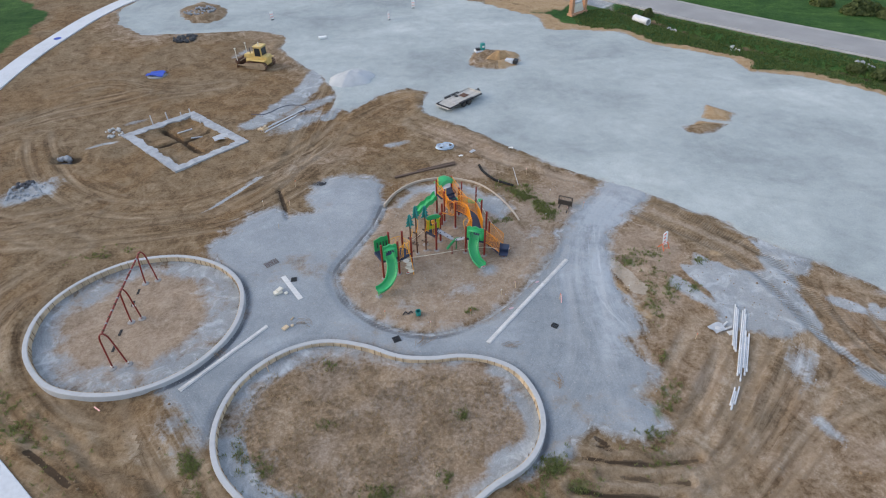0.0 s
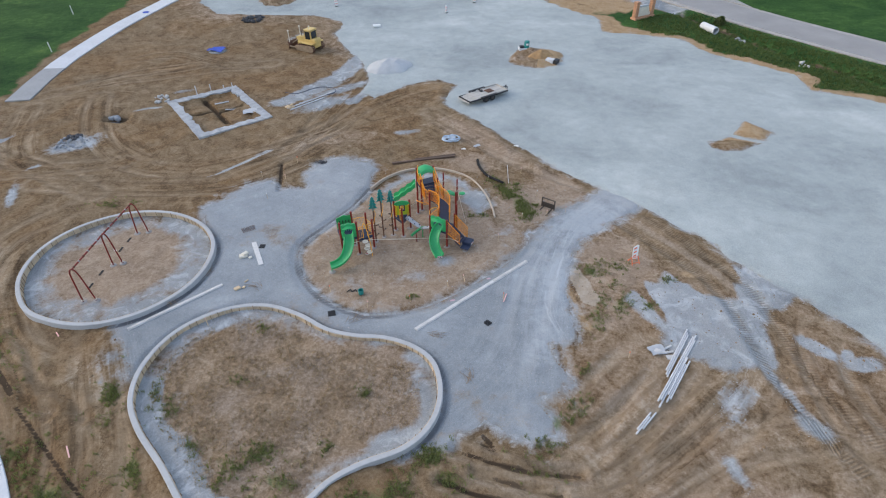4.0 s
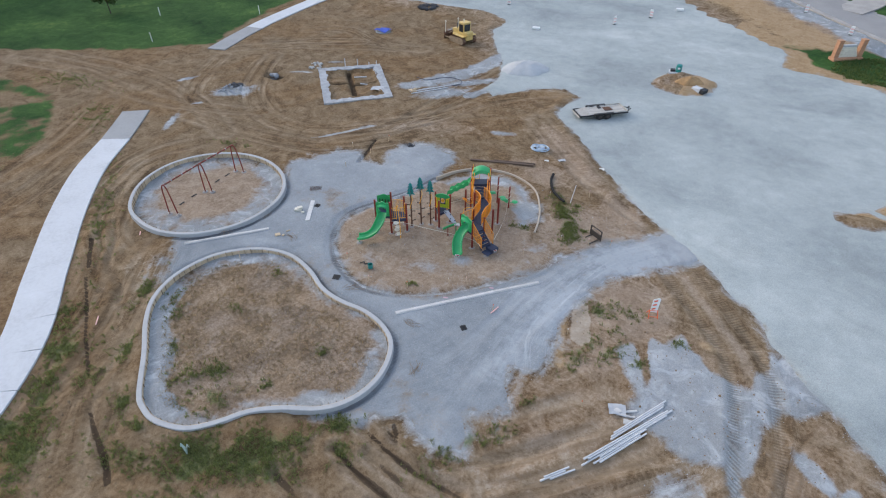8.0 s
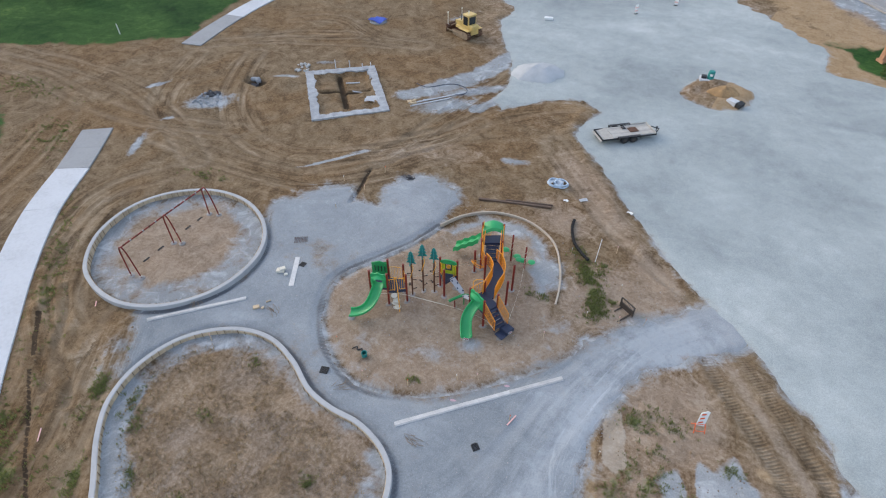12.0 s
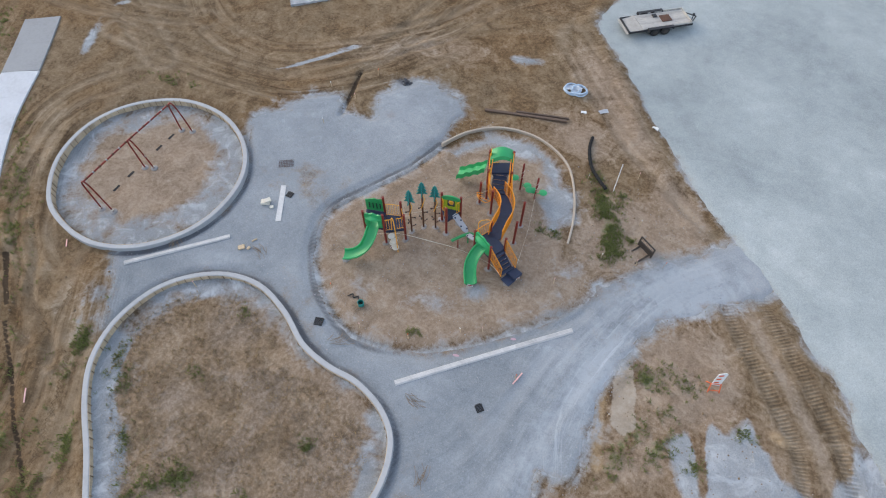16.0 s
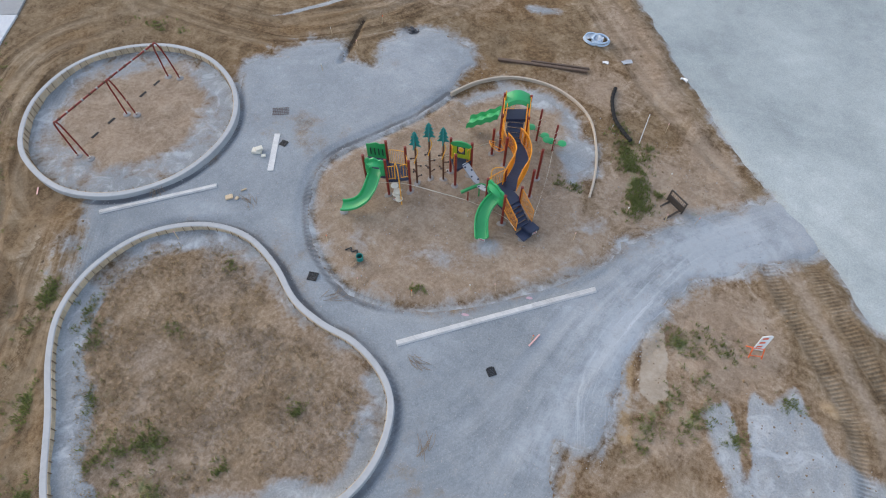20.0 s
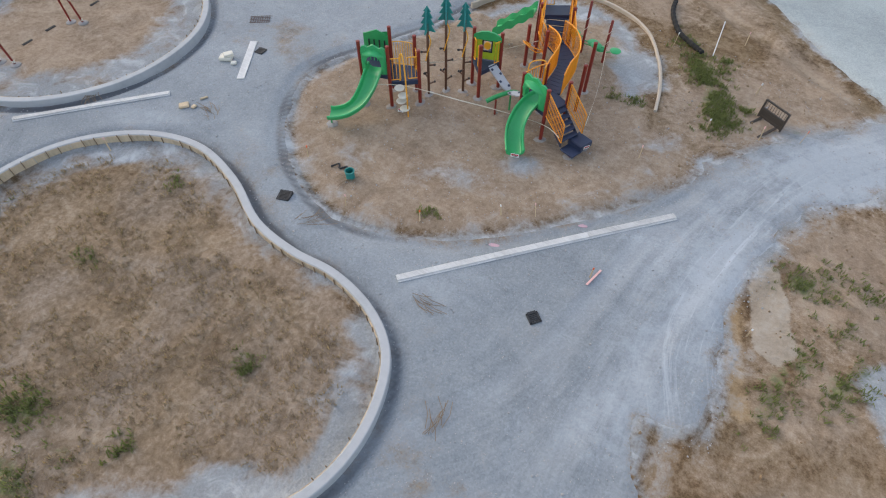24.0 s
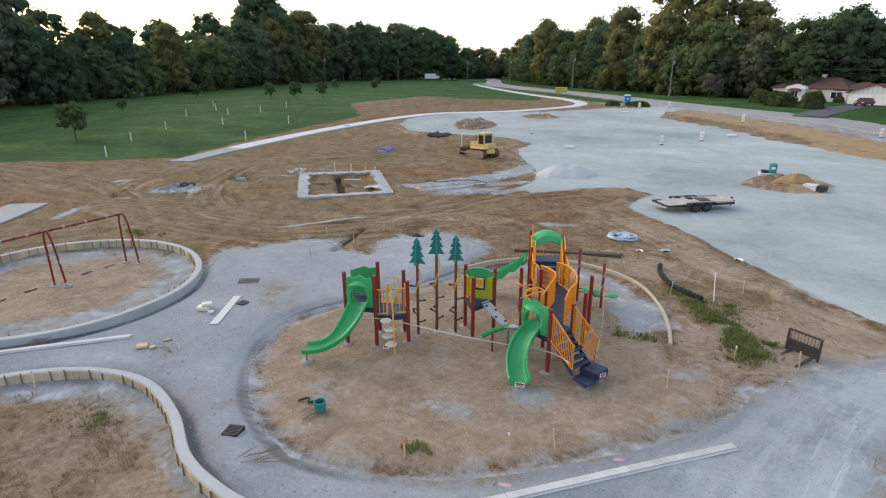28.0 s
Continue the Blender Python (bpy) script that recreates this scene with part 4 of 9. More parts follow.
gravel_strip = 1.15 * step(1.35 + 0.3 * wave(XX, YY, 1.6, 34) + 0.15 * wave(XX, YY, 0.5, 35) - IN_KIDNEY, -0.15, 0.3) * (IN_KIDNEY > 0) * step(-1.0 - XX, 0.0, 1.5) * step(15.5 - YY, 0.0, 2.0)
orange_bank = np.exp(-(line_distance(XX, YY, [(9.95, 25.6), (10.35, 24.4), (10.75, 23.2), (11.35, 22.0)])[0] / 0.33) ** 2) + 0.8 * np.exp(-((XX - 17.4) / 0.7) ** 2 - ((YY - 27.5) / 0.35) ** 2)
d_band = np.minimum(line_distance(XX, YY, spline([(-18.2, 47.2), (-16.6, 50.4), (-15.2, 54.0), (-14.5, 58.0), (-14.0, 62.0)], False), far=5.0)[0] / 1.35, line_distance(XX, YY, [(-9.8, 56.0), (-10.6, 51.3), (-11.3, 48.4)], far=5.0)[0] / 0.75)
gravel_band = 0.95 * np.exp(-(d_band + 0.2 * wave(XX, YY, 1.0, 49)) ** 4)
roadside = 0.95 * (1 - step(d_road + 0.8 * wave(XX, YY, 3.0, 43), 6.6, 8.4)) * step(YY - 0.3 * XX, 76.0, 80.0) * (XX + YY < 119)
DUST = np.maximum.reduce([blobs(SPILLS), roadside, spread, gravel_strip, gravel_band, 0.34 * step(IN_KIDNEY, 0.2, 0.8) * step(wave(XX, YY, 2.6, 47), 0.15, 0.8) * (1 - step(IN_KIDNEY, 2.0, 3.6)), 0.16 * step(IN_PLAY, 0.0, 1.0), 0.14 * step(IN_OVAL, 0, 1.0), 0.38 * np.exp(-np.abs(IN_PLAY - 0.9) / 0.5) * (YY < 30), (0.70 + 0.22 * wave(XX, YY, 1.5, 48)) * ring_in, 0.75 * np.exp(-np.abs(IN_APRON) / 0.8) * (IN_APRON < 0.1) * (IN_KIDNEY < 0) * (IN_OVAL < 0), 0.6 * np.exp(-np.abs(IN_LOT) / 0.5), np.where((d_arc < 4) & (YY > 31), 0.85 * np.exp(-np.abs(d_arc - 1.0) / 0.7), 0) * (within(XX, YY, [(p.x, p.y) for p in ARC]) > 0)])
# distance to the shade ring painted outside the curbs
ring_shade = np.minimum(np.abs(IN_KIDNEY + 0.25), np.abs(IN_OVAL + 0.25))
DEAD = np.maximum(step(IN_KIDNEY, 0.1, 0.7), 0.35 * step(IN_OVAL, 0.8, 1.8))
# damp ruts, ditch and soil, plus painted shade in holes, trenches and rings
DAMP_SHADE = np.clip((0.5 + 0.3 * step(XX, 3.0, 4.0)) * np.exp(-(RUTS / (0.15 + 0.07 * step(XX, 3.0, 4.0))) ** 2) * (0.8 + 0.5 * wave(XX, YY, 1.2, 51)) + 0.3 * crack + 0.1 * notch + 0.9 * hollow + 1.0 * pothole + 0.42 * np.exp(-((XX - 23.4) / 1.6) ** 2 - ((YY - 24.4) / 0.8) ** 2) + 0.95 * dig + 1.0 * step(IN_APRON, -0.8, -0.1) * np.exp(-(ring_shade / 0.17) ** 2) * (0.85 + 0.45 * wave(XX, YY, 2.0, 24)) + 0.9 * np.exp(-((d_play - 0.16) / 0.17) ** 2) * (0.85 + 0.4 * wave(XX, YY, 2.0, 25)) * (1 - 0.8 * step(XX, -1.0, 3.0)) + np.where(IN_PIT > 0.8, 1.1 * np.exp(-(np.minimum(cross_a, cross_b) / 0.29) ** 4), 0) + 1.0 * np.exp(-(d_ditch / 0.7) ** 2), 0, 1)
WEED = blobs(WEEDS) * np.clip(0.8 + 0.7 * wave(XX, YY, 0.9, 37), 0.1, 1.1)
PALE_SOIL = np.maximum.reduce([0.46 * step(XX, 8.0, 11.0) * (YY < 33),0.42 * (1 - 0.6 * step(-XX, 12.0, 20.0)) * step(wave(XX, YY, 7.0, 40) + 0.5 * wave(XX, YY, 2.5, 41), 0.0, 0.9), blobs([(12.2, 22.6, 0.9, 0.9, 0, 1.0), (13.2, 28.0, 2.6, 3.0, 0, 1.25), (13.0, 23.2, 1.2, 1.6, 0, 0.9), (1.0, 44.0, 5.0, 2.2, -40, 0.95), (-11.0, 40.0, 6.0, 2.6, 30, 0.6), (2.0, 38.6, 3.0, 1.6, -20, 0.9), (16.8, 31.0, 2.2, 0.8, -50, 0.5), (7.6, 33.2, 2.8, 3.6, -40, 1.35), (9.4, 36.6, 3.6, 1.3, -45, 1.2), (4.6, 40.6, 3.6, 1.5, -42, 1.0), (5.6, 28.8, 2.0, 2.4, -40, 1.2), (2.6, 39.4, 4.5, 1.6, -25, 0.6), (13.0, 17.5, 1.6, 1.0, 40, 0.8), (19.0, 13.5, 3.5, 1.2, 20, 0.7)]),1.15 * step(IN_PLAY, 0.0, 0.7), 0.95 * step(IN_OVAL, 0.1, 0.9), 0.55 * step(IN_KIDNEY, -0.1, 0.1) * (1 - step(IN_KIDNEY, 0.6, 1.8)), 0.85 * step(d_road, 4.6, 5.4) * (1 - step(d_road, 12.0, 16.0)) * (YY - 0.3 * XX >= 72) * (XX + YY < 125), 0.5 * step(IN_LOT, -6.0, -1.0) * (YY > 58)])


def sheet(name, keep, z, material, layers):
    """One sheet over the part of the land grid that keep marks."""
    rows, cols = XX.shape
    quad = keep[:-1, :-1] | keep[1:, :-1] | keep[:-1, 1:] | keep[1:, 1:]
    r, c = np.nonzero(quad)
    idx = np.stack([r * cols + c, r * cols + c + 1, (r + 1) * cols + c + 1, (r + 1) * cols + c], 1)
    used, inv = np.unique(idx, return_inverse=True)
    me = bpy.data.meshes.new(name)
    me.vertices.add(len(used))
    me.vertices.foreach_set("co", np.stack([XX.ravel()[used], YY.ravel()[used], z.ravel()[used]], 1).astype(np.float32).ravel())
    me.loops.add(idx.size)
    me.loops.foreach_set("vertex_index", inv.ravel().astype(np.int32))
    me.polygons.add(len(idx))
    me.polygons.foreach_set("loop_start", np.arange(0, idx.size, 4, dtype=np.int32))
    me.polygons.foreach_set("use_smooth", np.ones(len(idx), dtype=bool))
    me.update(calc_edges=True)
    for key, layer in layers.items():
        me.attributes.new(key, "FLOAT", "POINT").data.foreach_set("value", layer.ravel()[used].astype(np.float32))
    me.materials.append(material)
    return new(name, me)


SAND = step(within(XX, YY, [(10.35, 25.8), (10.25, 26.7), (10.8, 26.9), (11.7, 25.3), (12.15, 24.4), (11.8, 23.7), (11.1, 23.9)]) + 0.15 * wave(XX, YY, 0.7, 36), -0.15, 0.2)
OCHRE = np.maximum.reduce([0.8 * orange_bank, 0.9 * step(IN_LOT, -3.6, -2.2) * (XX > 6) * (YY > 46), 0.85 * step(d_road, 7.4, 9.0) * (1 - step(d_road, 13.0, 17.0)) * (YY - 0.3 * XX >= 72) * (XX + YY < 125) * (YY < 150)])
everywhere = np.ones(XX.shape, bool)
ground = sheet("ground", everywhere, HEIGHT, GROUND, {"lawn": IN_LAWN, "dust": DUST, "dead": DEAD, "track": TRACK, "damp_shade": DAMP_SHADE, "weed": WEED, "off": OFF, "run": RUN, "hold": HOLD, "tread": TREAD, "rut_shade": RUT_SHADE, "slit": SLIT, "slit_wide": SLIT_WIDE, "sand": SAND, "ridge": RIDGE, "pale": PALE_SOIL, "ochre": OCHRE})
tagged(ground, "bare yellow-brown earth with machine tracks, weeds and mown lawn", "ground", kind="structure")
lot_lift = 0.055 * np.tanh(IN_LOT / 0.35)
lot = sheet("gravel_parking_lot", IN_LOT > -0.7, HEIGHT + lot_lift, GRAVEL, {"soiled": 0.5 * np.exp(-np.abs(IN_LOT) / 0.5), "damp_shade": DAMP_SHADE * 0, "track": 0.35 * np.clip(TRACK, 0, 1)})
tagged(lot, "wide parking lot of pale blue-grey crushed stone", "parking lot", kind="structure")
keep = (IN_APRON > -0.6) & (np.abs(XX) < 30) & (IN_LOT < 2.0)
apron_lift = 0.045 * np.tanh(IN_APRON / 0.3) - 0.09 * step(IN_LOT, -0.4, 0.6)
d_scrape, run_scrape, _ = line_distance(XX, YY, spline([(14.0, 36.5), (11.2, 31.4), (10.2, 28.0), (9.75, 25.5), (9.7, 23.4), (10.3, 21.6), (12.5, 18.0)], False), far=4.0)
scraped = np.exp(-(d_scrape / 1.2) ** 2) * step(run_scrape, 4.5, 8.0) * step(19.0 - run_scrape, 0.0, 2.5)
apron = sheet("gravel_path", keep, HEIGHT + apron_lift, PATH_STONE, {"soiled": np.maximum(0.55 * np.exp(-np.abs(IN_APRON) / 0.6), 0.22 + 0.30 * step(wave(XX, YY, 3.5, 12), 0.0, 0.8)), "damp_shade": DAMP_SHADE, "track": np.clip(TRACK, 0, 1), "off": OFF, "run": RUN, "hold": HOLD, "scraped": scraped, "across": d_scrape, "down": run_scrape, "pale": np.maximum(0.3 * scraped, blobs([(11.2, 32.0, 3.6, 2.2, 50, 1.05), (9.4, 26.0, 1.7, 4.5, 0, 0.8), (9.0, 20.5, 1.5, 3.5, 10, 0.65), (-9.5, 20.0, 2.0, 1.2, 30, 0.5), (3.0, 20.5, 2.2, 1.4, 20, 0.45)]))})
tagged(apron, "grey crushed stone base for paths between the play areas", "gravel path", kind="structure")


TOP = np.where(keep & (IN_APRON > 0), HEIGHT + apron_lift, np.where(IN_LOT > 0, HEIGHT + lot_lift, HEIGHT))


def ground_zs(x, y):
    """Heights of the built ground at many places."""
    x, y = np.asarray(x, float), np.asarray(y, float)
    i, j = np.searchsorted(GX, x) - 1, np.searchsorted(GY, y) - 1
    a, b = (x - GX[i]) / (GX[i + 1] - GX[i]), (y - GY[j]) / (GY[j + 1] - GY[j])
    return (TOP[j, i] * (1 - a) + TOP[j, i + 1] * a) * (1 - b) + (TOP[j + 1, i] * (1 - a) + TOP[j + 1, i + 1] * a) * b


def ground_z(x, y):
    return float(ground_zs(x, y))


def at(grid, x, y):
    """A layer of the land at many places."""
    return grid[np.minimum(np.searchsorted(GY, y), len(GY) - 1), np.minimum(np.searchsorted(GX, x), len(GX) - 1)]


def scatter(n, box, test):
    """n places in a box that pass the test."""
    x, y = rng.uniform(box[0], box[2], n * 8), rng.uniform(box[1], box[3], n * 8)
    ok = test(x, y)
    return x[ok][:n], y[ok][:n]

# ---- shapes ----
class Shape:
    """Gathers simple solids into one mesh."""

    def __init__(self):
        self.v, self.f = [], []

    def add(self, verts, faces, m=None):
        k = len(self.v)
        self.v += [tuple(m @ Vector(p)) if m else tuple(p) for p in verts]
        self.f += [tuple(i + k for i in f) for f in faces]
        return self

    def box(self, x0, y0, z0, x1, y1, z1, m=None, bevel=0.0):
        b = min(bevel, 0.45 * min(abs(x1 - x0), abs(y1 - y0), abs(z1 - z0)))
        if b <= 0:
            v = [(x, y, z) for z in (z0, z1) for x, y in ((x0, y0), (x1, y0), (x1, y1), (x0, y1))]
            return self.add(v, [(3, 2, 1, 0), (4, 5, 6, 7), (0, 1, 5, 4), (1, 2, 6, 5), (2, 3, 7, 6), (3, 0, 4, 7)], m)
        outline = [(x0 + b, y0), (x1 - b, y0), (x1, y0 + b), (x1, y1 - b), (x1 - b, y1), (x0 + b, y1), (x0, y1 - b), (x0, y0 + b)]
        inner = [(min(max(x, x0 + b), x1 - b), min(max(y, y0 + b), y1 - b)) for x, y in outline]
        v = [(*p, z0) for p in inner] + [(*p, z0 + b) for p in outline] + [(*p, z1 - b) for p in outline] + [(*p, z1) for p in inner]
        f = [tuple(range(7, -1, -1)), tuple(range(24, 32))]
        for r in range(3):
            f += [(r * 8 + i, r * 8 + (i + 1) % 8, r * 8 + 8 + (i + 1) % 8, r * 8 + 8 + i) for i in range(8)]
        return self.add(v, f, m)

    def rod(self, a, b, r, r2=None, n=10, cap=True):
        a, b = Vector(a), Vector(b)
        r2 = r if r2 is None else r2
        q = (b - a).to_track_quat("Z", "Y").to_matrix()
        ring = [q @ Vector((math.cos(t), math.sin(t), 0)) for t in (2 * math.pi * i / n for i in range(n))]
        v = [a + p * r for p in ring] + [b + p * r2 for p in ring]
        f = [(i, (i + 1) % n, n + (i + 1) % n, n + i) for i in range(n)]
        if cap:
            f += [tuple(range(n - 1, -1, -1)), tuple(range(n, 2 * n))]
        return self.add(v, f)

    def tube(self, pts, r, n=8, closed=False):
        p = [Vector(q) for q in pts]
        k = len(p)
        v, f = [], []
        up = Vector((0, 0, 1))
        for i, q in enumerate(p):
            d = (p[(i + 1) % k] - p[i - 1]) if closed else (p[min(i + 1, k - 1)] - p[max(i - 1, 0)])
            d.normalize()
            side = d.cross(up)
            if side.length < 1e-3:
                side = d.cross(Vector((0, 1, 0)))
            side.normalize()
            nor = side.cross(d)
            v += [q + r * (math.cos(t) * side + math.sin(t) * nor) for t in (2 * math.pi * j / n for j in range(n))]
        for i in range(k if closed else k - 1):
            a, b = i * n, ((i + 1) % k) * n
            f += [(a + j, a + (j + 1) % n, b + (j + 1) % n, b + j) for j in range(n)]
        if not closed:
            f += [tuple(range(n - 1, -1, -1)), tuple(range((k - 1) * n, k * n))]
        return self.add(v, f)

    def prism(self, outline, depth, m=None):
        """An outline in the x-y plane, made depth thick along z."""
        k = len(outline)
        v = [(x, y, 0) for x, y in outline] + [(x, y, depth) for x, y in outline]
        f = [tuple(range(k - 1, -1, -1)), tuple(range(k, 2 * k))] + [(i, (i + 1) % k, k + (i + 1) % k, k + i) for i in range(k)]
        return self.add(v, f, m)

    def sweep(self, pts, section, closed=False, lift=None):
        """A section (across, up) carried along a level line; lift gives the height at each point."""
        p = [Vector((q[0], q[1], 0)) for q in pts]
        k, n = len(p), len(section)
        v, f = [], []
        for i, q in enumerate(p):
            d = (p[(i + 1) % k] - p[i - 1]) if closed else (p[min(i + 1, k - 1)] - p[max(i - 1, 0)])
            d.normalize()
            side = Vector((d.y, -d.x, 0))
            z = lift[i] if lift else 0
            v += [q + side * a + Vector((0, 0, b + z)) for a, b in section]
        for i in range(k if closed else k - 1):
            a, b = i * n, ((i + 1) % k) * n
            f += [(a + j, a + (j + 1) % n, b + (j + 1) % n, b + j) for j in range(n)]
        if not closed:
            f += [tuple(range(n - 1, -1, -1)), tuple(range((k - 1) * n, k * n))]
        return self.add(v, f)

    def loft(self, rings, cap=True):
        """Closed rings of equal count joined in order."""
        n = len(rings[0])
        v = [p for r in rings for p in r]
        f = [(i * n + j, i * n + (j + 1) % n, (i + 1) * n + (j + 1) % n, (i + 1) * n + j) for i in range(len(rings) - 1) for j in range(n)]
        if cap:
            f += [tuple(range(n - 1, -1, -1)), tuple(range((len(rings) - 1) * n, len(rings) * n))]
        return self.add(v, f)

    def lathe(self, profile, n=14, m=None):
        """A profile (radius, height) turned round z."""
        rings = [[(r * math.cos(2 * math.pi * j / n), r * math.sin(2 * math.pi * j / n), z) for j in range(n)] for r, z in profile]
        v = [p for r in rings for p in r]
        f = [(i * n + j, i * n + (j + 1) % n, (i + 1) * n + (j + 1) % n, (i + 1) * n + j) for i in range(len(rings) - 1) for j in range(n)]
        f += [tuple(range(n - 1, -1, -1)), tuple(range((len(rings) - 1) * n, len(rings) * n))]
        return self.add(v, f, m)

    def mesh(self, name, material, smooth=False):
        me = bpy.data.meshes.new(name)
        me.from_pydata(self.v, [], self.f)
        bm = bmesh.new()
        bm.from_mesh(me)
        bmesh.ops.recalc_face_normals(bm, faces=bm.faces)
        bm.to_mesh(me)
        bm.free()
        if smooth:
            me.polygons.foreach_set("use_smooth", [True] * len(me.polygons))
            me.set_sharp_from_angle(angle=radians(40))
        me.materials.append(material)
        return me


def part(name, shape, material, parent, label="", smooth=False):
    """One mesh under a thing or a part."""
    me = shape if isinstance(shape, bpy.types.Mesh) else shape.mesh(name, material, smooth)
    ob = new(name, me)
    ob.parent = parent
    if label:
        ob["label"] = label
    return ob


def thing(name, m, label, category, group="", kind=""):
    """An empty at the base of a thing; its parts are built round its own origin."""
    ob = new(name)
    ob.empty_display_size = 0.2
    ob.matrix_world = m
    return tagged(ob, label, category, group, kind)


def single(name, shape, material, m, label, category, group="", kind="", smooth=False):
    """A thing of one mesh."""
    ob = new(name, shape.mesh(name, material, smooth))
    ob.matrix_world = m
    return tagged(ob, label, category, group, kind)

# ---- paving, kerbs and the road ----
def run_of(pts):
    out = [0.0]
    for a, b in zip(pts[:-1], pts[1:]):
        out.append(out[-1] + (Vector(b[:2]) - Vector(a[:2])).length)
    return out


def along(pts, s):
    """The place and heading s metres along a line."""
    run = run_of(pts)
    for i in range(len(pts) - 1):
        if s <= run[i + 1] or i == len(pts) - 2:
            a, b = Vector(pts[i][:2]), Vector(pts[i + 1][:2])
            d = (b - a).normalized()
            return a + d * (s - run[i]), d


def slabs(name, line, width, slab, material, label, joint=0.012):
    """A walk of slabs with open joints on a shared bed."""
    length = run_of(line)[-1]
    count = max(1, round(length / slab))
    walk_thing = thing(name, Matrix(), label, "sidewalk", kind="structure")
    for i in range(count):
        a, b = i * length / count + joint / 2, (i + 1) * length / count - joint / 2
        steps = [along(line, a + (b - a) * k / 3) for k in range(4)]
        z = [float(lie(p.x, p.y)) for p, d in steps]
        h = width / 2
        sec = [(-h, -0.12), (h, -0.12), (h, 0.035), (h - 0.02, 0.05), (-h + 0.02, 0.05), (-h, 0.035)]
        part("slab", Shape().sweep([p for p, d in steps], sec, lift=z), material, walk_thing)
    return walk_thing


slabs("sidewalk", WALK_NEAR, 2.5, 2.6, CONCRETE, "new white concrete sidewalk curving past the dirt")
slabs("sidewalk_end", WALK_OLD, 2.5, 3.0, CONCRETE_OLD, "older grey concrete sidewalk end")
slabs("sidewalk_far", WALK_FAR, 2.4, 5.0, CONCRETE, "new white concrete sidewalk along the lawn")
slabs("sidewalk_stub", WALK_STUB, 2.4, 3.0, CONCRETE_OLD, "older grey concrete sidewalk end at the lawn")

road_z = [float(lie(p.x, p.y)) for p in ROAD]
road = single("road", Shape().sweep(ROAD, [(-3.2, -0.2), (3.2, -0.2), (3.2, 0.02), (0, 0.07), (-3.2, 0.02)], lift=road_z), ASPHALT, Matrix(), "worn grey two-lane asphalt road", "road", kind="structure")
for off, name in ((-3.6, "shoulder_near"), (3.6, "shoulder_far")):
    single("road_" + name, Shape().sweep(ROAD, [(off - 0.4, -0.2), (off + 0.4, -0.2), (off + 0.4, 0.0), (off - 0.4, 0.0)], lift=road_z), SHOULDER, Matrix(), "pale gravel shoulder along the road", "road shoulder", kind="structure")
for off in (-3.05, 3.05):
    single("road_edge_line", Shape().sweep(ROAD, [(off - 0.06, 0.02), (off + 0.06, 0.02), (off + 0.06, 0.038), (off - 0.06, 0.038)], lift=road_z), CONCRETE_OLD, Matrix(), "faded white edge line on the road", "road marking", kind="structure")


def kerb(name, line, closed, label, top=0.27, width=0.25, form_side=1, cast=None, forms=True):
    """A poured border still in its timber forms: concrete, panels and stakes."""
    t = thing(name, Matrix(), label, "concrete curb", kind="structure")
    h = width / 2
    p = [Vector((q[0], q[1])) for q in line]
    sec = [(-h, -0.25), (h, -0.25), (h, top - 0.02), (h - 0.025, top), (-h + 0.025, top), (-h, top - 0.02)]
    part("concrete_border", Shape().sweep(p, sec, closed), cast or CURB, t)
    ring = p + [p[0]] if closed else p
    length = run_of(ring)[-1]
    count = int(length / 0.40) if forms else 0
    for i in range(count):
        s = i * length / count
        q, d = along(ring, s)
        q2, d2 = along(ring, min(s + length / count - 0.02, length - 0.001))
        side = Vector((d.y, -d.x)) * form_side
        side2 = Vector((d2.y, -d2.x)) * form_side
        a, b = q + side * (h + 0.004), q2 + side2 * (h + 0.004)
        a2, b2 = q + side * (h + 0.024), q2 + side2 * (h + 0.024)
        zt = top - 0.03 + random.uniform(-0.008, 0.008)
        part("form_panel", Shape().add([(*a, -0.3), (*b, -0.3), (*b2, -0.3), (*a2, -0.3), (*a, zt), (*b, zt), (*b2, zt), (*a2, zt)], [(3, 2, 1, 0), (4, 5, 6, 7), (0, 1, 5, 4), (1, 2, 6, 5), (2, 3, 7, 6), (3, 0, 4, 7)]), FORM, t)
        if i % 3 or random.random() < 0.3:
            m = Matrix.Translation((*(q + side * (h + 0.05)), 0)) @ Matrix.Rotation(math.atan2(d.y, d.x), 4, "Z") @ Matrix.Rotation(random.uniform(-0.06, 0.06), 4, "Y")
            ob = part("form_stake", STAKE_MESH, STAKE, t)
            ob.matrix_local = m @ Matrix.Diagonal((0.62, 0.7, random.uniform(0.85, 1.15), 1))
    return t


STAKE_MESH = Shape().box(-0.022, -0.02, -0.3, 0.022, 0.02, 0.30, bevel=0.004).mesh("form_stake", STAKE)
kerb("curb_kidney", KIDNEY, True, "kidney-shaped concrete curb with plywood forms on its inner side")
kerb("curb_oval", OVAL, True, "oval concrete curb with plywood forms round the swings", form_side=1)
kerb("curb_arc", ARC, False, "curved concrete curb behind the play structure", top=0.15, width=0.12, form_side=1, cast=CURB_TAN, forms=False)

# ---- the play structure ----
def held(parent):
    """Lets parts of a thing be built in the place's own metres."""
    return parent.matrix_basis.inverted()


def wpart(name, shape, material, parent, label="", smooth=False):
    ob = part(name, shape, material, parent, label, smooth)
    if parent.parent is None:
        ob.matrix_parent_inverse = held(parent)
    return ob


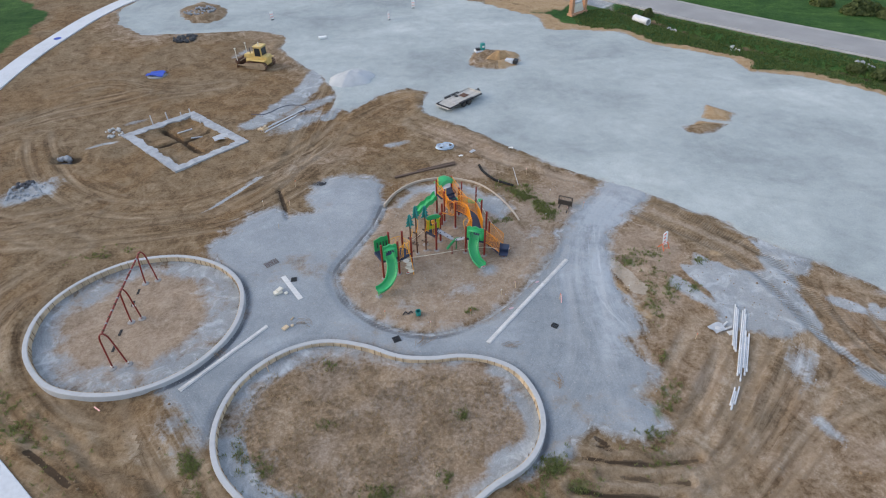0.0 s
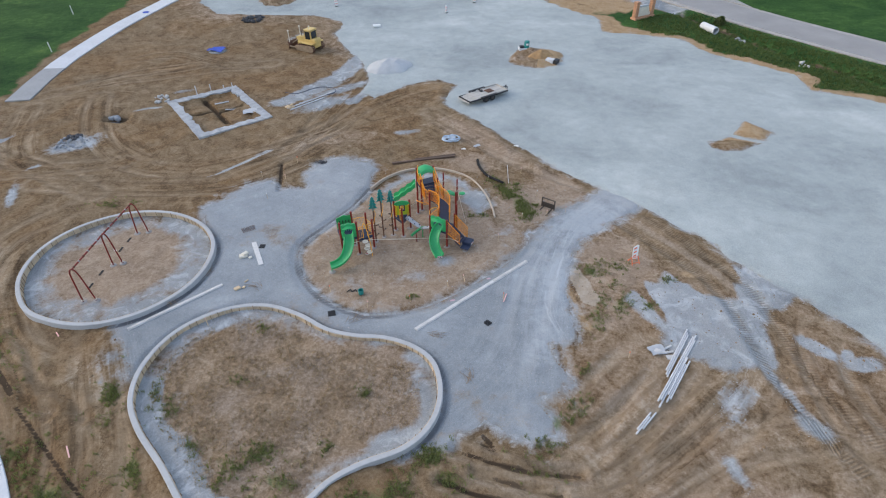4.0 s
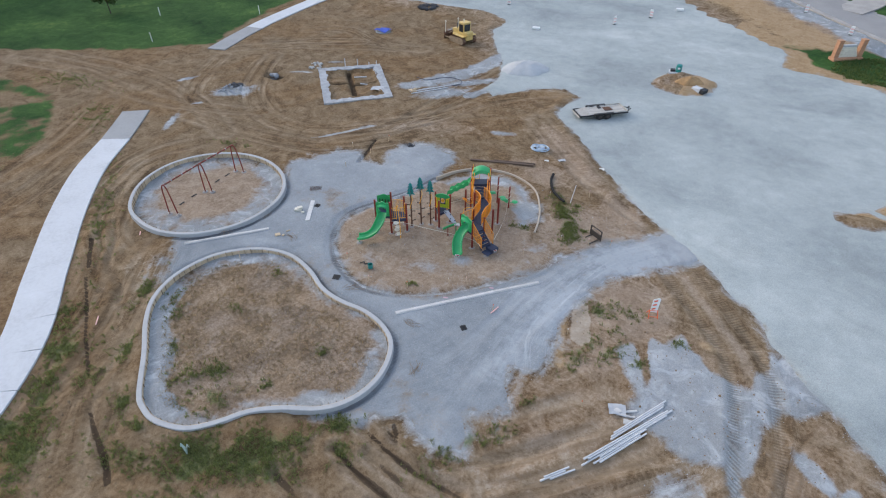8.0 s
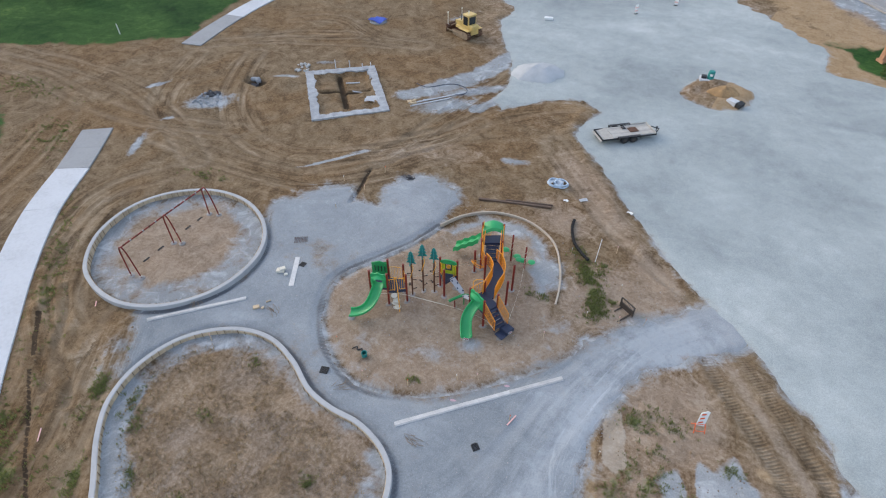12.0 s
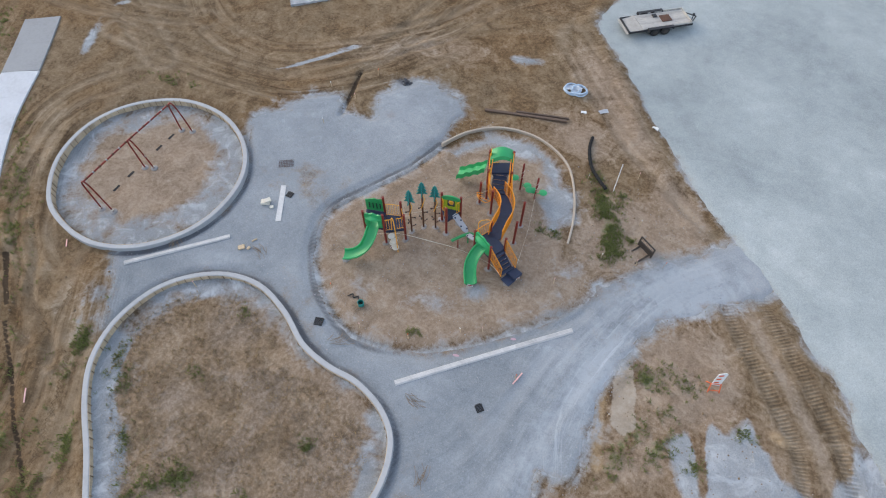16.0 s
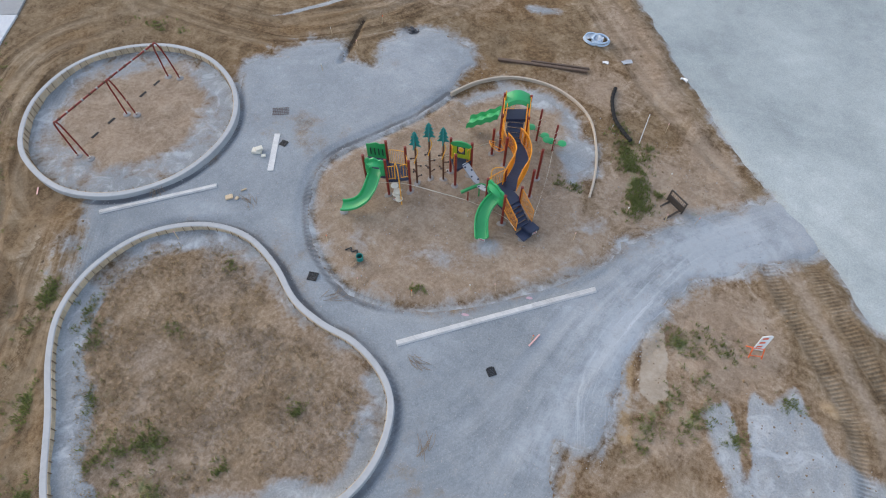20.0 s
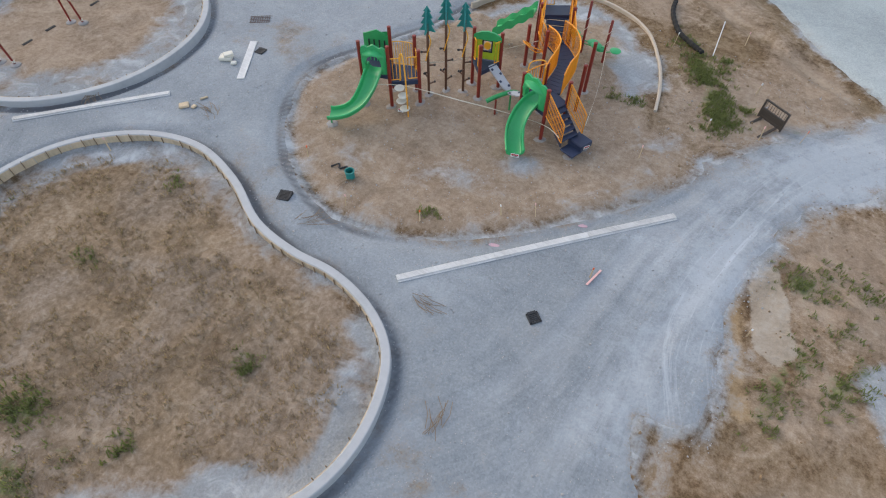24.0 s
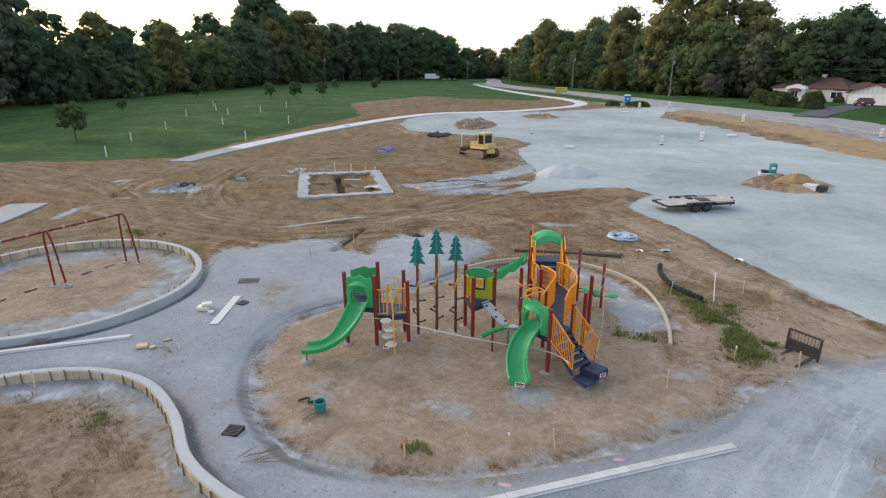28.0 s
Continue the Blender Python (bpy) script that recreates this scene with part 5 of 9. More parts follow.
def post(owner, x, y, top, material=None, r=0.066, label=""):
    z0 = ground_z(x, y)
    p = wpart("post", Shape().lathe([(r, z0 - 0.2), (r, top - 0.05), (r + 0.006, top - 0.045), (r + 0.006, top - 0.01), (r * 0.7, top)], 12, Matrix.Translation((x, y, 0))), material or RED, owner, label, True)
    foot = Shape()
    k = random.random() * 6
    foot.lathe([(0.25, z0 - 0.1), (0.21, z0 + 0.008), (0.13, z0 + 0.03), (r + 0.01, z0 + 0.035)], 7, Matrix.Translation((x + random.uniform(-0.05, 0.05), y + random.uniform(-0.05, 0.05), 0)) @ Matrix.Rotation(k, 4, "Z") @ Matrix.Diagonal((random.uniform(0.9, 1.3), random.uniform(0.7, 1.0), 1, 1)))
    wpart("footing", foot, POST_FOOT, p, "rough concrete footing")
    return p


def deck(owner, corners, z, name="deck", material=None):
    s = Shape()
    s.prism(corners, 0.05, Matrix.Translation((0, 0, z - 0.05)))
    d = wpart(name, s, material or NAVY, owner, "dark blue coated steel deck")
    rim = Shape()
    k = len(corners)
    for i in range(k):
        a, b = Vector(corners[i]), Vector(corners[(i + 1) % k])
        e = (b - a).normalized()
        side = Vector((e.y, -e.x))
        q = [a, b, b + side * 0.03, a + side * 0.03]
        rim.add([(*p, z - 0.17) for p in q] + [(*p, z + 0.01) for p in q], [(3, 2, 1, 0), (4, 5, 6, 7), (0, 1, 5, 4), (1, 2, 6, 5), (2, 3, 7, 6), (3, 0, 4, 7)])
    wpart("deck_rim", rim, NAVY, d)
    return d


def barrier(owner, a, b, bars, material, r=0.018, name="barrier", label="", arch=0.0):
    """A railing of upright bars from a to b; each end gives foot and top heights."""
    (ax, ay, az0, az1), (bx, by, bz0, bz1) = a, b
    f = Shape()
    top = []
    for i in range(9):
        t = i / 8
        top.append((ax + (bx - ax) * t, ay + (by - ay) * t, az1 + (bz1 - az1) * t + arch * math.sin(math.pi * t)))
    f.tube([(ax, ay, az0), *top, (bx, by, bz0)], r * 1.35, 7)
    f.tube([(ax, ay, az0), (bx, by, bz0)], r * 1.2, 6)
    p = wpart(name, f, material, owner, label, True)
    for i in range(bars):
        t = (i + 1) / (bars + 1)
        x, y = ax + (bx - ax) * t, ay + (by - ay) * t
        z0, z1 = az0 + (bz0 - az0) * t, az1 + (bz1 - az1) * t + arch * math.sin(math.pi * t)
        wpart("bar", Shape().rod((x, y, z0), (x, y, z1), r * 0.8, n=6), material, p)
    return p


def chute(owner, path, width=0.56, side=0.20, label="glossy green curved plastic slide"):
    """A slide bed of one moulding with rolled edges along a line of places."""
    p = spline(path, False, 5)
    rings = []
    for i, q in enumerate(p):
        d = (p[min(i + 1, len(p) - 1)] - p[max(i - 1, 0)]).normalized()
        across = d.cross(Vector((0, 0, 1))).normalized()
        up = across.cross(d).normalized()
        h = width / 2
        prof = [(-h - 0.05, side - 0.03), (-h - 0.02, side), (-h + 0.02, side - 0.01), (-h + 0.05, 0.06), (-h + 0.14, 0.0), (h - 0.14, 0.0), (h - 0.05, 0.06), (h - 0.02, side - 0.01), (h + 0.02, side), (h + 0.05, side - 0.03), (h + 0.01, 0.03), (h - 0.12, -0.04), (-h + 0.12, -0.04), (-h - 0.01, 0.03)]
        rings.append([q + across * a + up * b for a, b in prof])
    bed = wpart("slide", Shape().loft(rings), GREEN, owner, label, True)
    end = p[-2]
    wpart("slide_leg", Shape().rod((end.x, end.y, ground_z(end.x, end.y) - 0.1), (end.x, end.y, end.z - 0.03), 0.03, n=8), GREEN_DARK, bed)
    z = ground_z(end.x, end.y)
    wpart("footing", Shape().lathe([(0.26, z - 0.1), (0.21, z + 0.01), (0.1, z + 0.04)], 7, Matrix.Translation((end.x, end.y, 0)) @ Matrix.Rotation(1.1, 4, "Z")), POST_FOOT, bed, "rough concrete footing")
    return bed


def hood(owner, a, b, z, out, tall=1.05):
    """The moulded slide entrance between two posts: a panel with a wavy crest round an arched opening, and a visor."""
    a, b, out = Vector(a), Vector(b), Vector(out)
    e = (b - a).normalized()
    w = (b - a).length
    f = Matrix(((e.x, out.x, 0, a.x), (e.y, out.y, 0, a.y), (0, 0, 1, z), (0, 0, 0, 1)))
    edge = [(0.05, 0.0), (0.04, 0.30), (0.05, 0.58), (0.04, 0.80), (0.10, 0.93), (0.20, 0.97), (0.30, 0.92), (0.40, 0.98), (0.5, 1.03)]
    hole = [(0.24, 0.0), (0.22, 0.22), (0.22, 0.40), (0.25, 0.50), (0.29, 0.57), (0.34, 0.61), (0.39, 0.64), (0.44, 0.66), (0.5, 0.67)]
    edge += [(1 - p, q) for p, q in edge[-2::-1]]
    hole += [(1 - p, q) for p, q in hole[-2::-1]]
    rings = []
    for (ex, ez), (hx, hz) in zip(edge, hole):
        swell = 0.05 + 0.13 * math.sin(math.pi * min(1.0, ez)) ** 2
        mx, mz = (ex + hx) / 2, (ez + hz) / 2
        rings.append([f @ Vector((x * w, y, q * tall)) for x, y, q in ((ex, -0.05, ez), (ex, 0.03, ez), (mx, swell, mz), (hx, 0.07 + 0.4 * swell, hz), (hx, -0.05, hz))])
    h = wpart("slide_hood", Shape().loft(rings), GREEN, owner, "moulded green slide entrance hood", True)
    visor = []
    for i in range(11):
        t = i / 10
        k = math.sin(math.pi * t)
        x, q = w * (0.14 + 0.72 * t), tall * (0.70 + 0.13 * k)
        visor.append([f @ Vector((x, y, v)) for y, v in ((0.0, q + 0.05), (0.10 + 0.17 * k, q + 0.02), (0.12 + 0.19 * k, q - 0.03), (0.10 + 0.15 * k, q - 0.03), (0.0, q))])
    wpart("visor", Shape().loft(visor), GREEN, h, "", True)
    for i in range(3):
        x = w * (0.38 + 0.12 * i)
        wpart("entrance_bar", Shape().rod(f @ Vector((x, -0.04, tall * 0.44)), f @ Vector((x, -0.04, tall * 0.66)), 0.018, n=6), GREEN, h)
    return h


def sign(owner, m, w=0.22, h=0.12):
    s = wpart("warning_sticker", Shape().box(-w / 2, -0.004, -h / 2, w / 2, 0.004, h / 2, m), WHITE, owner, "small white and red warning sticker")
    wpart("sticker_band", Shape().box(-w * 0.42, -0.008, 0.0, w * 0.42, -0.0045, h * 0.38, m), SIGN_RED, s)
    wpart("sticker_line", Shape().box(-w * 0.36, -0.008, -h * 0.30, w * 0.36, -0.0045, -h * 0.12, m), BLACK, s)


play = thing("play_structure", pose(-0.5, 28.6, 0), "playground structure with maroon posts, green slides and orange railings", "play structure")
# low tower with the left slide
A1, A2, A2B, A1B = (-3.95, 25.50), (-3.00, 25.90), (-3.62, 26.75), (-4.50, 26.35)
A3, A4 = (-2.25, 26.65), (-2.82, 27.15)
for (x, y), top in ((A1, 2.5), (A2, 2.45), (A2B, 2.55), (A3, 2.2), (A4, 2.3)):
    post(play, x, y, top)
deck(play, [A1, A2, A2B, A1B], 1.32)
deck(play, [A2, A3, A4, A2B], 1.02)
chute(play, [(-3.62, 25.95, 1.36), (-3.42, 25.5, 1.33), (-3.32, 25.05, 1.02), (-3.38, 24.62, 0.66), (-3.62, 24.26, 0.42), (-3.95, 23.97, 0.32), (-4.16, 23.84, 0.31)])
hood(play, A1, A2, 1.34, (0.39, -0.92))
side_a = wpart("side_panel", Shape().add([(*A1B, 1.36), (A2B[0], A2B[1], 1.36), (A2B[0], A2B[1], 2.35), (*A1B, 2.2)], [(0, 1, 2, 3)]).prism([(0, 0), (0.95, 0), (0.95, 0.82), (0.5, 1.02), (0, 0.82)], 0.04, Matrix.Translation((*A1B, 1.36)) @ Matrix.Rotation(math.atan2(0.40, 0.88), 4, "Z") @ Matrix.Rotation(radians(90), 4, "X")), GREEN_DARK, play, "solid green back panel")
for i in range(4):
    t = 0.2 + 0.2 * i
    x, y = A1B[0] + (A2B[0] - A1B[0]) * t, A1B[1] + (A2B[1] - A1B[1]) * t
    wpart("panel_slot", Shape().rod((x + 0.03, y - 0.05, 1.6), (x + 0.03, y - 0.05, 2.0), 0.028, n=6), BLACK, side_a)
# two yellow gates and their mesh on the lower deck
barrier(play, (*A2, 1.1, 1.95), (A2[0] + 0.28, A2[1] + 0.28, 1.1, 1.95), 2, YELLOW, 0.015, "gate_rail")
barrier(play, (A3[0] - 0.28, A3[1] - 0.28, 1.1, 1.95), (*A3, 1.1, 1.95), 2, YELLOW, 0.015, "gate_rail")
barrier(play, (*A4, 1.1, 1.95), (*A2B, 1.1, 1.95), 9, YELLOW, 0.012, "barrier", "yellow upright bar railing", 0.06)
barrier(play, (*A3, 1.1, 1.85), (*A4, 1.1, 1.85), 5, YELLOW, 0.012)
mid = Vector(((A2[0] + A3[0]) / 2, (A2[1] + A3[1]) / 2))
climb = wpart("arch_climber", Shape().tube(spline([(mid.x - 0.12, mid.y - 0.1, 1.0), (mid.x - 0.08, mid.y - 0.1, 1.9), (mid.x + 0.02, mid.y - 0.12, 2.18), (mid.x + 0.18, mid.y - 0.2, 1.9), (mid.x + 0.42, mid.y - 0.42, 1.0), (mid.x + 0.52, mid.y - 0.52, -0.1)], False), 0.026, 8), YELLOW, play, "yellow arched pole with cream stepping pods", True)
for i in range(4):
    z = 0.28 + 0.24 * i
    wpart("stepping_pod", Shape().lathe([(0.02, z - 0.05), (0.17, z - 0.03), (0.19, z), (0.16, z + 0.03), (0.02, z + 0.035)], 12, Matrix.Translation((mid.x + 0.30 - 0.05 * i + 0.06 * (-1) ** i, mid.y - 0.50 + 0.03 * i, 0))), CREAM, climb, "cream plastic pod")
sign(play, Matrix.Translation((-2.45, 25.75, 0.12)) @ Matrix.Rotation(0.3, 4, "Z") @ Matrix.Rotation(-0.5, 4, "X"))
# small tower with the green panel and the grey plank
C1, C2, C3, C4 = (-0.72, 28.25), (-0.45, 29.20), (-1.12, 29.75), (-1.42, 28.85)
for (x, y), top in ((C1, 2.15), (C2, 2.25), (C4, 2.3)):
    post(play, x, y, top)
deck(play, [C1, C2, C3, C4], 1.08)
panel_m = Matrix.Translation((*C4, 1.12)) @ Matrix.Rotation(math.atan2(C2[1] - C4[1], C2[0] - C4[0]), 4, "Z") @ Matrix.Rotation(radians(90), 4, "X")
w = math.hypot(C2[0] - C4[0], C2[1] - C4[1])
s = Shape()
s.prism([(0.06, 0), (w - 0.06, 0), (w - 0.06, 0.32), (0.06, 0.32)], 0.04, panel_m)
s.prism([(0.06, 0.32), (0.34, 0.32), (0.34, 0.78), (0.06, 0.78)], 0.04, panel_m)
s.prism([(w - 0.34, 0.32), (w - 0.06, 0.32), (w - 0.06, 0.78), (w - 0.34, 0.78)], 0.04, panel_m)
play_panel = wpart("window_panel", s, LIME, play, "lime green panel with a square play window")
wpart("panel_crest", Shape().prism([(0.0, 0.78), (w, 0.78), (w, 0.95), (w * 0.75, 1.08), (w * 0.5, 1.12), (w * 0.25, 1.08), (0, 0.95)], 0.07, panel_m), GREEN, play_panel)
wf = Shape()
for x0, y0, x1, y1 in ((0.32, 0.30, w - 0.32, 0.35), (0.32, 0.75, w - 0.32, 0.80), (0.32, 0.35, 0.37, 0.75), (w - 0.37, 0.35, w - 0.32, 0.75)):
    wf.prism([(x0, y0), (x1, y0), (x1, y1), (x0, y1)], 0.06, panel_m)
wpart("window_frame", wf, BLACK, play_panel)
wpart("play_dial", Shape().prism([(w / 2 + 0.13 * math.cos(i * math.pi / 5), 0.55 + 0.15 * math.sin(i * math.pi / 5)) for i in range(10)], 0.05, panel_m), YELLOW, play_panel)
for a, b in ((C4, C1), (C1, C2)):
    barrier(play, (*b, 1.15, 1.95), (b[0] * 0.7 + a[0] * 0.3, b[1] * 0.7 + a[1] * 0.3, 1.15, 1.95), 1, YELLOW, 0.015, "gate_rail")
barrier(play, (*C4, 1.15, 1.95), (C4[0] * 0.7 + C1[0] * 0.3, C4[1] * 0.7 + C1[1] * 0.3, 1.15, 1.95), 1, YELLOW, 0.015, "gate_rail")


def plank(owner, a, b, width, holes, label):
    """A moulded plank with rounded ends and raised grips."""
    a, b = Vector(a), Vector(b)
    d = (b - a)
    m = Matrix.Translation(a) @ d.to_track_quat("X", "Z").to_matrix().to_4x4()
    n, h = d.length, width / 2
    out = [(0.0, -h * 0.8), (0.08, -h), (n - 0.2, -h * 0.9), (n - 0.05, -h * 0.55), (n, 0), (n - 0.05, h * 0.55), (n - 0.2, h * 0.9), (0.08, h), (0, h * 0.8)]
    p = wpart("plank_climber", Shape().prism(out, 0.05, m), GREY_PLASTIC, owner, label)
    for i in range(holes):
        x, y = n * (i + 0.7) / (holes + 0.4), (0.28 if i % 2 else -0.28) * width
        wpart("grip", Shape().lathe([(0.055, 0.045), (0.05, 0.062), (0.02, 0.066)], 8, m @ Matrix.Translation((x, y, 0))), NAVY, p)


plank(play, (-0.62, 28.85, 1.06), (0.42, 28.55, 0.55), 0.36, 4, "grey plastic climbing plank with dark grips")
plank(play, (1.10, 28.25, 0.85), (0.45, 28.42, 0.60), 0.30, 2, "grey plastic climbing plank with dark grips")
beam = Shape().tube(spline([(-0.02, 27.72, 0.42), (0.15, 27.95, 0.52), (0.40, 28.30, 0.60), (0.62, 28.55, 0.62), (0.86, 28.62, 0.56)], False), 0.085, 10)
log_beam = wpart("log_step", beam, GREEN_DARK, play, "green plastic log shaped step", True)
for x, y, mat_ in ((0.30, 27.85, RED), (0.58, 28.40, GREEN_DARK)):
    wpart("log_leg", Shape().rod((x, y, -0.1), (x, y, 0.55), 0.035, n=8), mat_, log_beam)
# the tall tower
DL, DR, DFL, DFR = (-0.72, 32.40), (0.33, 33.15), (-0.18, 31.45), (0.84, 32.15)
for (x, y), top in ((DL, 2.80), (DR, 2.65), (DFL, 2.45), (DFR, 2.30)):
    post(play, x, y, top)
deck(play, [(-0.40, 31.85), (0.62, 32.55), DR, DL], 1.74)
ang = math.atan2(DR[1] - DL[1], DR[0] - DL[0])
roof_rings = []
for i in range(9):
    t = i / 8
    base = Vector((DL[0] + (DR[0] - DL[0]) * t, DL[1] + (DR[1] - DL[1]) * t, 2.48 + 0.30 * math.sin(math.pi * t)))
    fwd = Vector((math.sin(ang), -math.cos(ang), 0))
    roof_rings.append([base + fwd * a + Vector((0, 0, b)) for a, b in ((-0.30, -0.04), (0.06, 0.02), (0.34, -0.10), (0.42, -0.30), (0.40, -0.33), (0.31, -0.14), (0.06, -0.03), (-0.30, -0.09))])
wpart("roof_arch", Shape().loft(roof_rings), GREEN, play, "bowed green plastic roof", True)
for q, r in ((DL, DFL), (DR, DFR)):
    barrier(play, (*q, 1.8, 2.62), (*r, 1.8, 2.40), 7, ORANGE, 0.016, "barrier", "orange upright bar railing")
barrier(play, (*DL, 1.8, 2.5), (DL[0] * 0.6 + DR[0] * 0.4, DL[1] * 0.6 + DR[1] * 0.4, 1.8, 2.5), 3, YELLOW, 0.014)
GP, EL, ER, EBL, EBR = (0.57, 30.70), (1.20, 28.05), (2.38, 27.62), (1.56, 29.00), (2.72, 28.50)
for (x, y), top in ((GP, 1.98), (EL, 1.97), (ER, 2.05), (EBL, 1.95), (EBR, 2.0), ((2.35, 30.95), 2.05), ((2.62, 29.75), 1.9), ((-0.35, 31.0), 1.75)):
    post(play, x, y, top)


def flight(owner, a, b, n, width, label):
    """Open steps from a down to b with two stringers."""
    a, b = Vector(a), Vector(b)
    d = Vector((b.x - a.x, b.y - a.y, 0))
    run = d.length
    d.normalize()
    side = Vector((d.y, -d.x, 0))
    s = Shape()
    for k in (-1, 1):
        q = side * (width / 2) * k
        o = side * 0.03 * k
        v = [a + q, b + q, b + q + Vector((0, 0, -0.16)), a + q + Vector((0, 0, -0.16))]
        s.add([*v, *[p + o for p in v]], [(0, 1, 2, 3), (7, 6, 5, 4), (0, 4, 5, 1), (1, 5, 6, 2), (2, 6, 7, 3), (3, 7, 4, 0)])
    st = wpart("stairs", s, NAVY, owner, label)
    for i in range(n):
        c = a + d * (run * (i + 0.5) / n)
        z = a.z + (b.z - a.z) * (i + 0.5) / n
        m = Matrix(((d.x, side.x, 0, c.x), (d.y, side.y, 0, c.y), (0, 0, 1, z), (0, 0, 0, 1)))
        wpart("stair_tread", Shape().box(-run / n * 0.55, -width / 2 + 0.005, -0.03, run / n * 0.55, width / 2 - 0.005, 0.03, m, 0.012), NAVY, st)
        wpart("riser", Shape().box(-run / n * 0.55, -width / 2 + 0.01, -0.12, -run / n * 0.50, width / 2 - 0.01, -0.03, m), NAVY, st)
    return st


flight(play, (-0.05, 32.62, 1.74), (0.62, 31.22, 1.22), 6, 0.74, "dark blue coated steel steps")
barrier(play, (-0.40, 32.15, 1.80, 2.5), (0.18, 30.98, 1.30, 2.0), 8, ORANGE, 0.016, "barrier", "orange upright bar railing")
barrier(play, (0.42, 32.70, 1.80, 2.5), (1.05, 31.50, 1.30, 2.0), 8, ORANGE, 0.016, "barrier", "orange upright bar railing")
# the curved bridge
centre = spline([(0.62, 31.25), (1.15, 30.95), (1.62, 30.45), (1.80, 29.85), (1.86, 29.3), (1.95, 28.75)], False, 3)
bridge = None
for i in range(len(centre) - 1):
    a, b = centre[i], centre[i + 1]
    d = (b - a).normalized()
    na = (centre[min(i + 1, len(centre) - 1)] - centre[max(i - 1, 0)]).normalized()
    nb = (centre[min(i + 2, len(centre) - 1)] - centre[i]).normalized()
    z = 1.22 - 0.10 * i / (len(centre) - 1)
    q = [a + Vector((na.y, -na.x)) * 0.33, b + Vector((nb.y, -nb.x)) * 0.33, b - Vector((nb.y, -nb.x)) * 0.33, a - Vector((na.y, -na.x)) * 0.33]
    s = Shape().add([(*p, z - 0.06) for p in q] + [(*p, z) for p in q], [(3, 2, 1, 0), (4, 5, 6, 7), (0, 1, 5, 4), (1, 2, 6, 5), (2, 3, 7, 6), (3, 0, 4, 7)])
    if bridge is None:
        bridge = wpart("curved_bridge", s, NAVY, play, "curved dark blue bridge of steel planks")
    else:
        wpart("bridge_plank", s, NAVY, bridge)


def curved_rail(owner, line, off, z0, z1, every, material, label):
    p = []
    for i, q in enumerate(line):
        d = (line[min(i + 1, len(line) - 1)] - line[max(i - 1, 0)]).normalized()
        p.append(q + Vector((d.y, -d.x)) * off)
    n = len(p)
    s = Shape()
    tops = [(q.x, q.y, z1 - 0.10 * i / n + 0.12 * math.sin(math.pi * i / (n - 1))) for i, q in enumerate(p)]
    s.tube(tops, 0.024, 7)
    s.tube([(q.x, q.y, z0 - 0.10 * i / n) for i, q in enumerate(p)], 0.018, 7)
    rail = wpart("curved_barrier", s, material, owner, label, True)
    for i in range(n):
        for k in range(every):
            t = k / every
            if i == n - 1 and k:
                break
            q = p[i].lerp(p[min(i + 1, n - 1)], t)
            wpart("bar", Shape().rod((q.x, q.y, z0 - 0.1 * i / n), (q.x, q.y, tops[i][2] - 0.02), 0.0125, n=6), material, rail)


curved_rail(play, centre, 0.35, 1.28, 2.02, 3, ORANGE, "orange curved bar railing")
curved_rail(play, centre[:9], -0.36, 1.26, 2.02, 3, ORANGE, "orange curved bar railing")
curved_rail(play, centre[8:], -0.36, 1.2, 1.98, 3, ORANGE, "orange curved bar railing")
deck(play, [EL, ER, EBR, EBL], 1.12)
chute(play, [(1.90, 28.2, 1.15), (1.76, 27.82, 1.13), (1.66, 27.40, 0.88), (1.68, 27.00, 0.55), (1.84, 26.66, 0.30), (2.06, 26.36, 0.20), (2.18, 26.2, 0.19)])
hood(play, EL, ER, 1.12, (-0.34, -0.94), 0.95)
sign(play, Matrix.Translation((2.22, 26.13, 0.22)) @ Matrix.Rotation(0.35, 4, "Z"), 0.28, 0.15)
barrier(play, (*EL, 1.2, 1.95), (*EBL, 1.2, 1.95), 8, ORANGE, 0.016, "barrier", "orange upright bar railing", 0.05)
flight(play, (2.58, 28.02, 1.10), (3.40, 27.72, 0.42), 5, 0.74, "dark blue coated steel steps")
barrier(play, (2.42, 27.60, 1.05, 1.95), (3.28, 27.30, 0.50, 1.25), 13, ORANGE, 0.016, "barrier", "sloping orange stair railing")
barrier(play, (2.76, 28.46, 1.05, 1.95), (3.62, 28.16, 0.50, 1.30), 13, ORANGE, 0.016, "barrier", "sloping orange stair railing")
transfer = wpart("transfer_platform", Shape().box(-0.30, -0.27, -0.07, 0.30, 0.27, 0.0, Matrix.Translation((3.70, 27.95, 0.42)) @ Matrix.Rotation(-0.25, 4, "Z"), 0.012), NAVY, play, "dark blue stepped transfer platform")
wpart("step_pad", Shape().box(-0.28, -0.25, -0.07, 0.28, 0.22, 0.0, Matrix.Translation((3.62, 27.50, 0.23)) @ Matrix.Rotation(-0.25, 4, "Z"), 0.012), NAVY, transfer)
wpart("step_riser", Shape().box(-0.28, -0.30, -0.20, 0.28, -0.27, -0.02, Matrix.Translation((3.70, 27.95, 0.42)) @ Matrix.Rotation(-0.25, 4, "Z")), NAVY, transfer)
wpart("side_skirt", Shape().box(0.27, -0.27, -0.22, 0.30, 0.27, -0.05, Matrix.Translation((3.70, 27.95, 0.42)) @ Matrix.Rotation(-0.25, 4, "Z")), NAVY, transfer)
post(play, 3.66, 27.42, 0.17, r=0.045)
post(play, 3.80, 28.05, 0.36, r=0.045)
